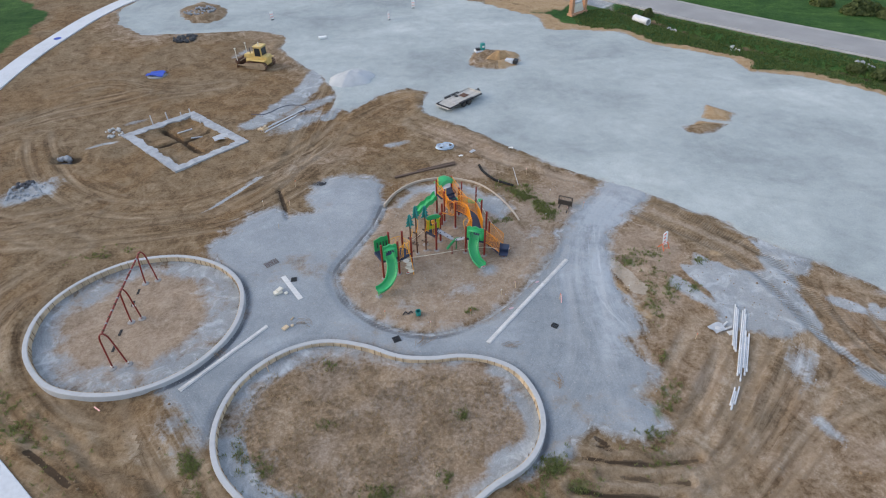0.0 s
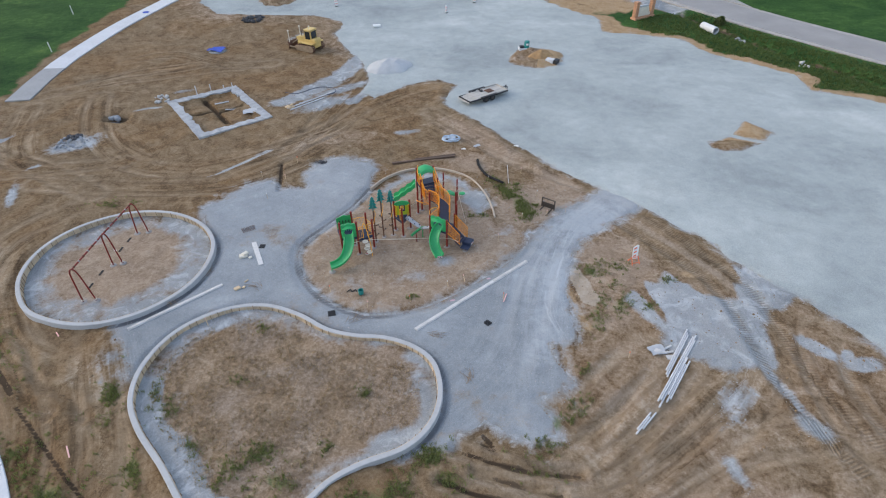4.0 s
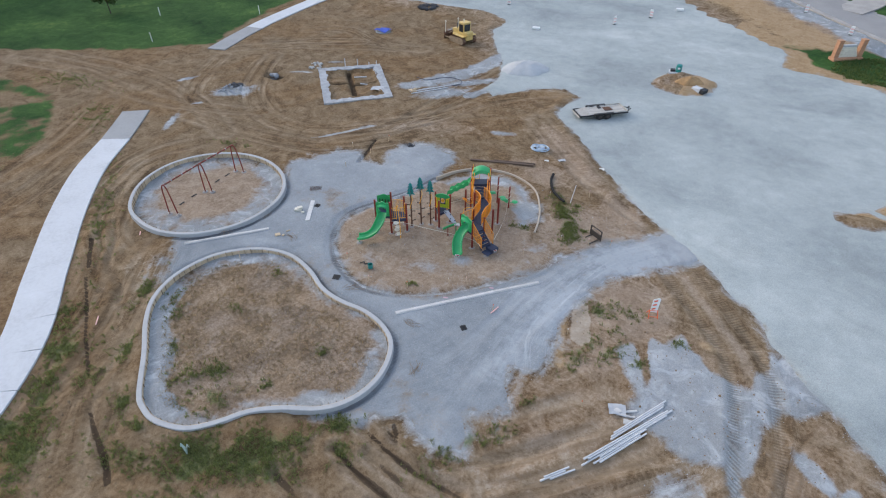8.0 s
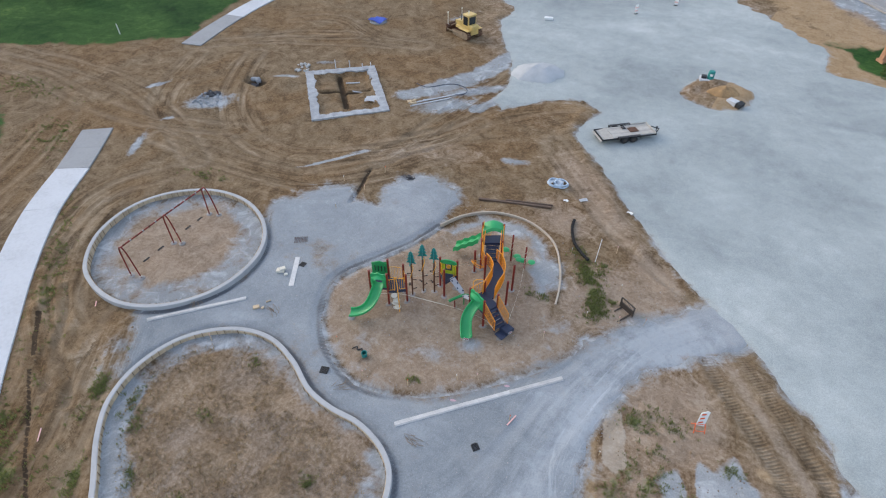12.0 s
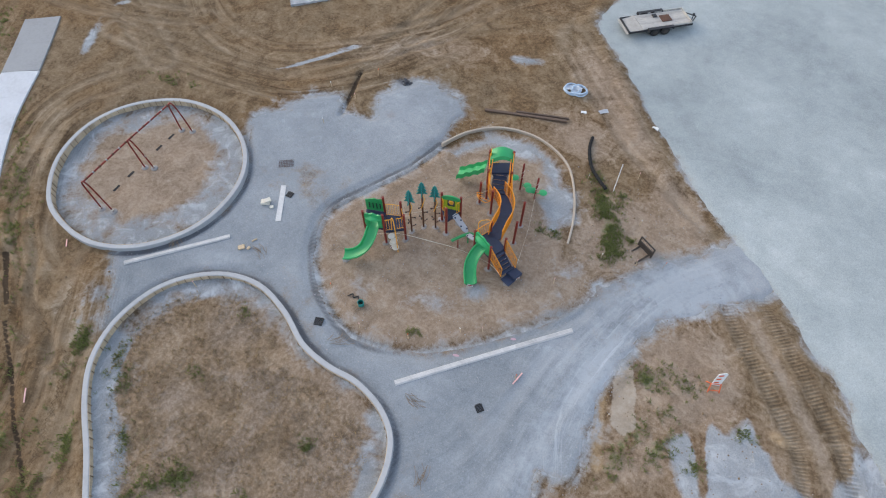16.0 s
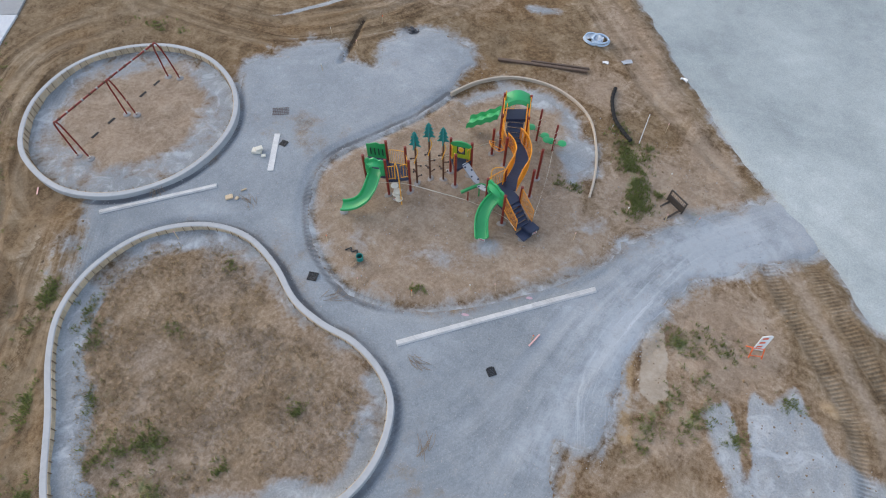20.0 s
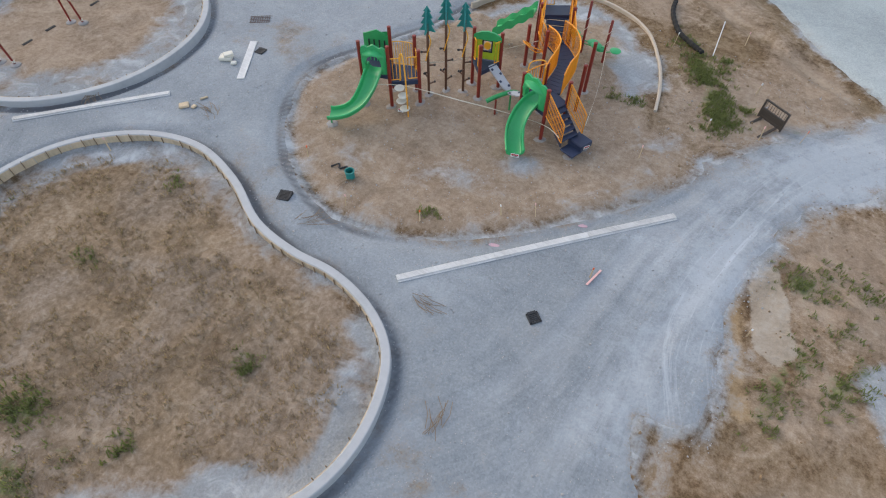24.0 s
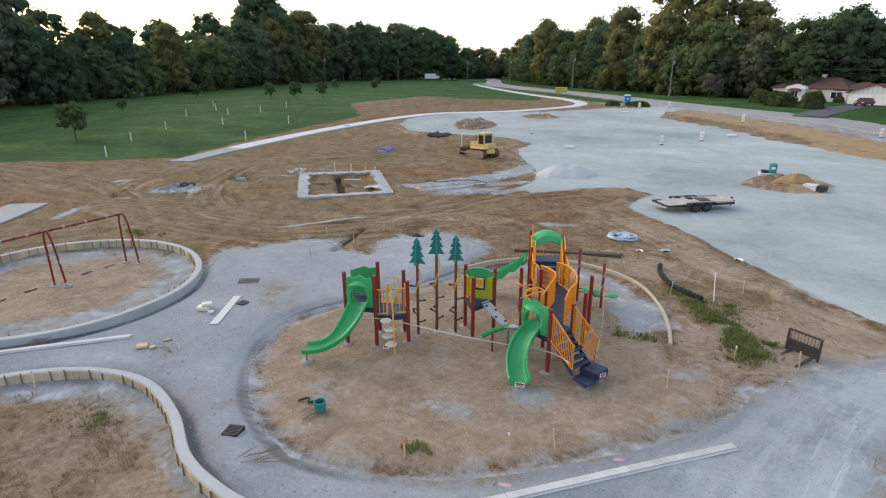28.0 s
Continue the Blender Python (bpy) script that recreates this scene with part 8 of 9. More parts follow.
for x, y in ((5.45, 24.96), (3.67, 22.71)):
    single("paint_mark", Shape().lathe([(0.09, -0.02), (0.09, 0.010), (0.03, 0.013)], 9, Matrix.Diagonal((1.9, 0.7, 1, 1))), plain("paint_pink", (0.52, 0.34, 0.38), 0.9) if "paint_pink" not in bpy.data.materials else bpy.data.materials["paint_pink"], stand(x, y, 25), "faint pink survey paint mark on the gravel", "paint mark", "paint marks")
for x, y in ((-18.93, 24.58), (-18.77, 23.52), (-18.46, 21.19), (-18.31, 20.04)):
    single("rubber_mat", Shape().box(-0.07, -0.24, -0.02, 0.07, 0.24, 0.02, bevel=0.01), RUBBER, stand(x, y, 8), "small thin dark patch on the soil under the swing frame", "mat", "swing mats")

# ---- weeds, grass, clods ----
def stuff(name, verts, faces, material, label, category, smooth=False):
    me = bpy.data.meshes.new(name)
    me.from_pydata(verts, [], faces)
    me.materials.append(material)
    if smooth:
        me.polygons.foreach_set("use_smooth", [True] * len(faces))
    return tagged(new(name, me), label, category, kind="stuff")


WEED_LEAF = leaf("weed_leaf", (0.165, 0.190, 0.074), 0.45)
DRY_LEAF = leaf("dry_grass", (0.275, 0.212, 0.148), 0.25)


def tufts(x, y, size, blades, tall, wide):
    """Curved blades springing from each place."""
    n = len(x)
    z = np.repeat(ground_zs(x, y) - 0.02, blades)
    x, y, size = np.repeat(x, blades), np.repeat(y, blades), np.repeat(size, blades)
    m = n * blades
    x, y = x + rng.normal(0, 0.05, m) * size, y + rng.normal(0, 0.05, m) * size
    a, lean = rng.uniform(0, 6.28, m), rng.uniform(0.3, 1.0, m)
    h, w = tall * size * rng.uniform(0.5, 1.2, m), wide * size * rng.uniform(0.6, 1.3, m)
    dx, dy = np.cos(a), np.sin(a)
    mid = h * lean * 0.5
    v = np.stack([np.stack(q, 1) for q in ((x - dy * w, y + dx * w, z), (x + dy * w, y - dx * w, z), (x + dx * mid + dy * w * 0.8, y + dy * mid - dx * w * 0.8, z + h * 0.75), (x + dx * mid - dy * w * 0.8, y + dy * mid + dx * w * 0.8, z + h * 0.75), (x + dx * h * lean, y + dy * h * lean, z + h * (1.1 - 0.5 * lean)))], 1).reshape(-1, 3)
    k = 5 * np.arange(m)
    f = np.stack([k, k + 1, k + 2, k + 3], 1).tolist() + np.stack([k + 3, k + 2, k + 4], 1).tolist()
    return v.tolist(), f


px, py = [], []
for x, y, a, b, r, s in WEEDS:
    n = int(14 + 75 * s * a * b)
    u, w = rng.normal(0, 0.5, n) * a, rng.normal(0, 0.5, n) * b
    px.append(x + u * math.cos(radians(r)) - w * math.sin(radians(r)))
    py.append(y + u * math.sin(radians(r)) + w * math.cos(radians(r)))
px, py = np.concatenate(px), np.concatenate(py)
ok = (wave(px, py, 0.8, 15) > -0.45) & (at(IN_LOT, px, py) < 0) & (at(IN_APRON, px, py) < 0.1) & (at(OFF_WALK, px, py) > 1.45)
px, py = px[ok], py[ok]
stuff("weeds", *tufts(px, py, rng.uniform(0.5, 1.4, len(px)), 10, 0.14, 0.012), WEED_LEAF, "scattered green and yellowing weeds on the dirt", "weeds")
px, py = scatter(3600, (-11, 7.9, 4.5, 20), lambda x, y: (at(IN_KIDNEY, x, y) > 0.9) & (wave(x, y, 0.9, 16) > -0.35))
stuff("dead_grass", *tufts(px, py, rng.uniform(0.4, 1.2, len(px)), 4, 0.13, 0.012), DRY_LEAF, "flattened brown dead grass inside the kidney curb", "dead grass")
px, py = scatter(8000, (18, 48, 50, 86), lambda x, y: (at(IN_LAWN, x, y) > 0.2) & (at(d_road, x, y) > 4.4) & (x + y < 117) & (y - 0.3 * x < 77))
stuff("verge_grass", *tufts(px, py, rng.uniform(0.6, 1.8, len(px)), 5, 0.17, 0.022), leaf("rank_grass", (0.092, 0.132, 0.050), 0.5), "rank green grass along the roadside ditch", "grass")


def lumps(count, box, size, test, material, name, label):
    """Loose stones and clods strewn over the ground."""
    x, y = scatter(count, box, test)
    n = len(x)
    z = ground_zs(x, y)
    s = size * rng.uniform(0.4, 1.0, n) * np.where(rng.random(n) < 0.06, 1.8, 1.0)
    t = rng.random(n)[:, None] * 6 + np.arange(5)[None] * 1.2566
    p, q = s[:, None] * rng.uniform(0.7, 1.2, (n, 5)) * np.cos(t), s[:, None] * rng.uniform(0.7, 1.2, (n, 5)) * np.sin(t)
    low = np.stack([x[:, None] + p, y[:, None] + q, np.repeat((z - 0.02)[:, None], 5, 1)], 2)
    high = np.stack([x[:, None] + 0.6 * p, y[:, None] + 0.6 * q, z[:, None] + s[:, None] * rng.uniform(0.4, 0.8, (n, 5))], 2)
    v = np.concatenate([low, high], 1).reshape(-1, 3)
    k = 10 * np.arange(n)
    f = []
    for j in range(5):
        f += np.stack([k + j, k + (j + 1) % 5, k + 5 + (j + 1) % 5, k + 5 + j], 1).tolist()
    f += np.stack([k + 5, k + 6, k + 7, k + 8, k + 9], 1).tolist()
    stuff(name, v.tolist(), f, material, label, "stones")


CLOD = leaf("earth_clod", (0.215, 0.152, 0.094), 0.35, 0.0)
PEBBLE = leaf("pale_pebble", (0.32, 0.325, 0.33), 0.35, 0.0)
dirt_here = lambda x, y: (at(IN_LOT, x, y) < -0.2) & (at(IN_APRON, x, y) < -0.1) & (at(IN_KIDNEY, x, y) < -0.3)
lumps(6500, (-38, 3, 27, 58), 0.05, lambda x, y: dirt_here(x, y) & (at(IN_PLAY, x, y) < 0) & (at(IN_OVAL, x, y) < 0), CLOD, "earth_clods", "loose brown clods on the graded dirt")
lumps(2600, (-7, 20, 11, 37), 0.026, dirt_here, PEBBLE, "pale_stones", "pale stones strewn over the play area soil")
lumps(5000, (-16, 12, 13, 38), 0.028, lambda x, y: at(IN_APRON, x, y) > 0.1, PEBBLE, "gravel_stones", "loose grey stones on the gravel path")
lumps(1800, (10, 12, 26, 30), 0.032, lambda x, y: at(DUST, x, y) > 0.35, PEBBLE, "spilled_stones", "pale stones spilled over the soil")


# ---- trees ----
BARK = timber("bark", (0.070, 0.056, 0.045), (2, 2, 0.4), 0.9)
LEAVES = [leaf("leaves_dark", (0.082, 0.128, 0.072), 0.35), leaf("leaves_mid", (0.102, 0.148, 0.070), 0.4), leaf("leaves_olive", (0.175, 0.176, 0.080), 0.35), leaf("leaves_grey", (0.122, 0.152, 0.100), 0.4)]


def tree(name, tall, wide, low, clumps, leaves, size, material, seed, label, category="tree", group=""):
    """Trunk and limbs under a crown of leaf clumps with gaps."""
    r = random.Random(seed)
    t = thing(name, pose(0, 0, 0), label, category, group)
    trunk = Shape()
    bend = [Vector((r.uniform(-0.03, 0.03) * tall * k / 5, r.uniform(-0.03, 0.03) * tall * k / 5, tall * 0.85 * k / 5 - 0.3)) for k in range(6)]
    for k in range(5):
        trunk.rod(bend[k], bend[k + 1], tall * 0.020 * (1 - k / 5.5), tall * 0.020 * (1 - (k + 1) / 5.5), 7, False)
    centres = []
    v, f, shade = [], [], []
    for i in range(clumps):
        u = r.random()
        z = tall * (low + (0.97 - low) * u)
        reach = wide * math.sqrt(max(0.05, 1 - ((u - 0.40) / 0.62) ** 2))
        a, q = r.uniform(0, 6.28), reach * math.sqrt(r.uniform(0.12, 1.0)) * r.uniform(0.75, 1.12)
        c = Vector((q * math.cos(a), q * math.sin(a), z))
        centres.append(c)
        cr = wide * r.uniform(0.26, 0.44)
        k = len(v)
        core = [Vector(p) for p in ((1, 0, 0), (0, 1, 0), (-1, 0, 0), (0, -1, 0), (0, 0, 0.8), (0, 0, -0.8))]
        v += [c + p * cr * 0.62 for p in core]
        shade += [tuple((p + 0.7 * Vector((c.x / wide, c.y / wide, (c.z / tall - 0.45) * 1.6))).normalized()) for p in core]
        f += [(k + i, k + (i + 1) % 4, k + 4) for i in range(4)] + [(k + (i + 1) % 4, k + i, k + 5) for i in range(4)]
        for _ in range(leaves):
            d = Vector((r.gauss(0, 1), r.gauss(0, 1), r.gauss(0, 0.75)))
            p = c + d.normalized() * cr * r.uniform(0.45, 1.05)
            n = (d.normalized() + Vector((r.gauss(0, 0.3), r.gauss(0, 0.3), r.gauss(0.35, 0.3)))).normalized()
            s1 = n.orthogonal().normalized()
            s1 = (Matrix.Rotation(r.uniform(0, 6.28), 3, n) @ s1) * size * r.uniform(0.6, 1.3)
            s2 = n.cross(s1) * r.uniform(0.5, 0.9)
            k = len(v)
            v += [p - s1, p - s2 * 0.8 + s1 * 0.1, p + s1, p + s2 * 0.8 - s1 * 0.1]
            f.append((k, k + 1, k + 2, k + 3))
            out = (d.normalized() + 0.7 * Vector((p.x / wide, p.y / wide, (p.z / tall - 0.45) * 1.6))).normalized()
            shade += [tuple((out + 0.25 * n).normalized())] * 4
    for c in r.sample(centres, min(11, len(centres))):
        h = min(0.8, max(0.12, c.z / tall * 0.65))
        base = Vector((0, 0, tall * h))
        trunk.rod(base, base.lerp(c, 0.55) + Vector((0, 0, 0.03 * tall)), tall * 0.008, tall * 0.005, 5, False)
        trunk.rod(base.lerp(c, 0.55) + Vector((0, 0, 0.03 * tall)), c, tall * 0.005, tall * 0.002, 4, False)
    part("trunk", trunk, BARK, t)
    me = bpy.data.meshes.new("crown")
    me.from_pydata([tuple(p) for p in v], [], f)
    me.materials.append(material)
    me.polygons.foreach_set("use_smooth", [True] * len(f))
    me.normals_split_custom_set_from_vertices(shade)
    part("crown", me, material, t)
    return t


KINDS = [
    ((19, 6.4, 0.10, 72, 34, 0.46), 0, "tall dark green broadleaf tree with a full crown"),
    ((17, 6.0, 0.08, 70, 34, 0.45), 1, "broad green tree with foliage down to the ground"),
    ((22, 6.0, 0.16, 72, 34, 0.46), 2, "tall olive green tree with an uneven crown"),
    ((16, 5.0, 0.06, 64, 31, 0.42), 0, "dense dark tree at the edge of the wood"),
    ((18, 6.0, 0.12, 66, 33, 0.46), 3, "grey-green tree with a loose open crown"),
    ((8.6, 4.2, 0.02, 50, 28, 0.36), 1, "low bushy tree at the edge of the wood"),
]
patterns = [tree("tree", a[0], a[1], a[2], a[3], a[4], a[5], LEAVES[m], 40 + i, lab, "tree", "trees of the wood") for i, (a, m, lab) in enumerate(KINDS)]


def rows_along(line, gap, depth, rows):
    out = []
    pts_ = [Vector(p) for p in line]
    length = run_of(pts_)[-1]
    for k in range(rows):
        s = gap * 0.5 * (k % 2)
        while s < length:
            q, d = along(pts_, s)
            n = Vector((-d.y, d.x))
            out.append((q + n * (depth * k + random.uniform(-2, 2)), k))
            s += gap * random.uniform(0.75, 1.25) * (1.1 if k else 1.0)
    return out


spots = []
spots += rows_along([(-118, 8), (-124, 40), (-128, 60), (-140, 82), (-158, 110), (-188, 150)], 6.5, 9, 3)
spots += rows_along([(-188, 150), (-216, 190), (-240, 240), (-235, 290), (-215, 330), (-205, 375), (-215, 410)], 6.5, 10, 3)
spots += [(q, k) for q, k in rows_along([(-14, 166), (-29, 174), (-48, 190), (-72, 213), (-100, 243), (-140, 300), (-200, 395)][::-1], 7.0, 9, 3)]
spots += rows_along([(75, 128), (52, 160), (28, 182), (5, 187), (-16, 180)], 7.0, 9, 3)
used = set()
for q, k in spots:
    i = random.choices(range(6), (5, 4, 2, 4, 3, 9 if k == 0 else 1))[0]
    # lighter olive crowns here put the warm sunlight into the leaf colour
    if (q - Vector((-30, 182))).length < 13 and random.random() < 0.6:
        i = 2
    s = random.uniform(0.72, 1.24) * (1.0 + 0.08 * k)
    if (q - Vector((-222, 204))).length < 14:
        s *= 1.75
    elif (q - Vector((-28, 180))).length < 11:
        s *= 1.26
    elif q.y > 355:
        s *= 0.85
    elif q.y > 150 and q.x < -175:
        s *= 1.1 if q.y < 195 else 1.4 if q.y < 255 else 1.5
    elif q.y < 70 and q.x < -100:
        s *= 1.12
    elif q.y < 150 and q.x < -100:
        s *= 0.84
    elif q.x > -17:
        s *= 0.80
    elif q.y < 215 and q.x > -60:
        s *= 0.95
    elif q.y < 260 and q.x > -120:
        s *= 0.97
    m = pose(q.x, q.y, float(lie(q.x, q.y)) - 0.1, 0, 0, random.uniform(0, 360)) @ Matrix.Diagonal((s * random.uniform(0.9, 1.1), s * random.uniform(0.9, 1.1), s, 1))
    if i not in used:
        used.add(i)
        patterns[i].matrix_world = m
    else:
        c = copy_thing(patterns[i], Matrix())
        c.matrix_world = m
sap = tree("young_tree", 4.6, 1.7, 0.34, 34, 44, 0.19, LEAVES[1], 90, "young leafy tree standing alone on the lawn", "tree", "young trees")
saplings = [(-70.0, 43.8, 1.0), (-104, 100, 0.8), (-97, 102, 0.85), (-99, 112, 0.8), (-132, 148, 0.75), (-118, 152, 0.7), (-122, 92, 0.7), (-140, 178, 0.8), (-96, 62, 0.5)]
for i, (x, y, s) in enumerate(saplings):
    m = pose(x, y, float(lie(x, y)) - 0.05, 0, 0, 70 * i) @ Matrix.Diagonal((s, s, s, 1))
    (sap if i == 0 else copy_thing(sap, Matrix())).matrix_world = m

# ---- the house across the road ----
BRICK = plain("roof_shingle_red", (0.120, 0.058, 0.048), 0.9, vary=0.25, scale=0.8, grain=8)
SIDING = plain("white_siding", (0.72, 0.72, 0.70), 0.7, vary=0.06)
HEDGE = leaf("hedge_leaf", (0.090, 0.118, 0.050), 0.4)
YARD = pose(-6.5, 161.0, 2.0, 0, 0, -22)
house = thing("house", YARD, "white ranch house with a red-brown shingle roof", "house")


def hip(x0, y0, x1, y1, z, rise, over=0.5, gable=False):
    x0, y0, x1, y1 = x0 - over, y0 - over, x1 + over, y1 + over
    k = 0 if gable else (y1 - y0) / 2 * 0.8
    ym = (y0 + y1) / 2
    v = [(x0, y0, z), (x1, y0, z), (x1, y1, z), (x0, y1, z), (x0 + k, ym, z + rise), (x1 - k, ym, z + rise), (x0, y0, z - 0.15), (x1, y0, z - 0.15), (x1, y1, z - 0.15), (x0, y1, z - 0.15)]
    return Shape().add(v, [(0, 1, 5, 4), (1, 2, 5), (2, 3, 4, 5), (3, 0, 4), (9, 8, 7, 6), (0, 6, 7, 1), (1, 7, 8, 2), (2, 8, 9, 3), (3, 9, 6, 0)])


part("wall", Shape().box(1.0, 0, 0, 15.8, 9.0, 2.7), SIDING, house, "white siding wall")
rf = part("roof", hip(1.0, 0, 15.8, 9.0, 2.7, 2.1), BRICK, house, "low red-brown shingle roof")
part("chimney", Shape().box(8.6, 4.2, 3.6, 9.3, 5.0, 5.5), CREAM, rf)
part("bay_wall", Shape().box(4.4, -1.4, 0, 8.4, 0.1, 2.5), SIDING, house)
part("bay_gable", Shape().prism([(4.1, 2.5), (8.7, 2.5), (8.1, 3.0), (6.4, 3.5), (4.7, 3.0)], 1.6, Matrix.Translation((0, 0.1, 0)) @ Matrix.Rotation(radians(90), 4, "X")), SIDING, house, "white curved gable")
part("bay_roof", hip(5.3, -1.9, 7.5, -0.6, 2.3, 0.5, 0.2), BRICK, house)
for x0, x1, y in ((5.8, 7.0, -1.42), (1.4, 2.6, -0.02), (8.9, 9.7, -0.02), (10.0, 11.0, -0.02), (12.9, 14.9, -0.02)):
    win = part("window", Shape().box(x0, y - 0.02, 0.8, x1, y + 0.03, 2.0), WINDOW, house)
    part("window_frame", Shape().box(x0 - 0.12, y - 0.06, 0.68, x1 + 0.12, y - 0.0, 0.8).box(x0 - 0.12, y - 0.06, 2.0, x1 + 0.12, y, 2.12).box(x0 - 0.12, y - 0.06, 0.8, x0, y, 2.0).box(x1, y - 0.06, 0.8, x1 + 0.12, y, 2.0).box((x0 + x1) / 2 - 0.04, y - 0.06, 0.8, (x0 + x1) / 2 + 0.04, y - 0.02, 2.0), WHITE, win)
part("front_door", Shape().box(11.5, -0.04, 0.1, 12.4, 0.05, 2.1), CREAM, house)
part("garage_wall", Shape().box(17.9, -4.5, 0, 26.5, 6.0, 2.2), SIDING, house, "white board and batten garage")
part("link_wall", Shape().box(15.6, 0.5, 0, 18.1, 7.0, 2.5), SIDING, house)
part("link_roof", hip(13.8, 0.3, 20.6, 7.4, 2.5, 1.5), BRICK, house)
part("garage_gable", Shape().prism([(17.6, 2.2), (26.8, 2.2), (22.2, 3.8)], 0.2, Matrix.Translation((0, -4.4, 0)) @ Matrix.Rotation(radians(90), 4, "X")), SIDING, house)
part("garage_roof", Shape().add([(17.4, -5.0, 2.2), (22.2, -5.0, 3.95), (27.0, -5.0, 2.2), (17.4, 6.4, 2.2), (22.2, 6.4, 3.95), (27.0, 6.4, 2.2), (17.4, -5.0, 2.05), (22.2, -5.0, 3.8), (27.0, -5.0, 2.05), (17.4, 6.4, 2.05), (22.2, 6.4, 3.8), (27.0, 6.4, 2.05)], [(0, 1, 4, 3), (1, 2, 5, 4), (6, 9, 10, 7), (7, 10, 11, 8), (0, 6, 7, 1), (1, 7, 8, 2), (3, 4, 10, 9), (4, 5, 11, 10), (0, 3, 9, 6), (2, 8, 11, 5)]), BRICK, house)
for x in (18.3, 22.5):
    gd = part("garage_door", Shape().box(x, -4.56, 0.05, x + 3.6, -4.5, 1.95), WHITE, house, "white panelled garage door")
    for k in range(4):
        part("door_panel", Shape().box(x + 0.1, -4.6, 0.12 + 0.46 * k, x + 3.5, -4.565, 0.5 + 0.46 * k, bevel=0.01), WHITE, gd)
for k in range(12):
    part("batten", Shape().box(18.1 + 0.73 * k, -4.66, 2.1, 18.16 + 0.73 * k, -4.6, 2.2 + max(0.0, 1.55 - abs(18.1 + 0.73 * k - 22.2) * 0.35)), GREY_PLASTIC, house)
s = Shape()
drive = spline([(22.1, -4.6), (22.2, -14), (24.5, -26), (26.6, -36), (28.2, -41.0)], False, 5)
single("driveway", Shape().sweep([(YARD @ Vector((p.x, p.y, 0))).to_2d() for p in drive], [(-2.2, -0.2), (2.2, -0.2), (2.2, 0.03), (-2.2, 0.03)], lift=[2.0] * len(drive)), ASPHALT_DARK, Matrix(), "dark asphalt driveway up to the garage", "driveway", kind="structure")


def bush(x, y, rx, ry, h, seed, label="rounded dark green clipped bush"):
    """A clipped bush: a dense shell of leaves on short stems."""
    r = random.Random(seed)
    t = thing("bush", YARD @ pose(x, y, 0), label, "bush", "bushes by the house")
    v, f = [], []
    for _ in range(1500):
        d = Vector((r.gauss(0, 1), r.gauss(0, 1), abs(r.gauss(0, 0.9)))).normalized()
        q = r.uniform(0.78, 1.04) * (1 + 0.1 * math.sin(5 * d.x + seed) * math.cos(4 * d.y))
        p = Vector((d.x * rx * q, d.y * ry * q, 0.1 + d.z * h * q))
        n = (d + Vector((r.gauss(0, 0.5), r.gauss(0, 0.5), r.gauss(0, 0.5)))).normalized()
        s1 = n.orthogonal().normalized() * r.uniform(0.12, 0.24)
        s2 = n.cross(s1)
        k = len(v)
        v += [p - s1, p - s2, p + s1, p + s2]
        f.append((k, k + 1, k + 2, k + 3))
    me = bpy.data.meshes.new("foliage")
    me.from_pydata([tuple(p) for p in v], [], f)
    me.materials.append(HEDGE)
    part("foliage", me, HEDGE, t)
    part("stem", Shape().rod((0, 0, -0.2), (0, 0, h * 0.7), 0.12, 0.05, 7), BARK, t)
    return t


for x, y, rx, ry, h, seed in ((-22.6, 118.4, 2.2, 1.2, 0.9, 81), (-27.6, 119.6, 1.3, 1.0, 0.8, 82)):
    low_bush = bush(0, 0, rx, ry, h, seed, "low green weedy bush by the lot entrance")
    low_bush.matrix_world = pose(x, y, ground_z(x, y))
for i, (x, y, rx, ry, h) in enumerate(((6.0, -14.0, 2.1, 1.8, 2.6), (14.2, -22.0, 2.9, 2.0, 2.7), (20.4, -23.8, 2.0, 1.8, 2.9), (11.4, -1.6, 1.3, 0.9, 1.1), (15.2, -1.6, 0.9, 0.8, 1.4))):
    bush(x, y, rx, ry, h, 60 + i)
weep = tree("ornamental_tree", 5.5, 2.3, 0.35, 26, 30, 0.22, leaf("leaves_purple", (0.125, 0.110, 0.104), 0.4), 77, "small grey-purple ornamental tree by the road", "tree")
weep.matrix_world = pose(-17.0, 152.5, 2.0)


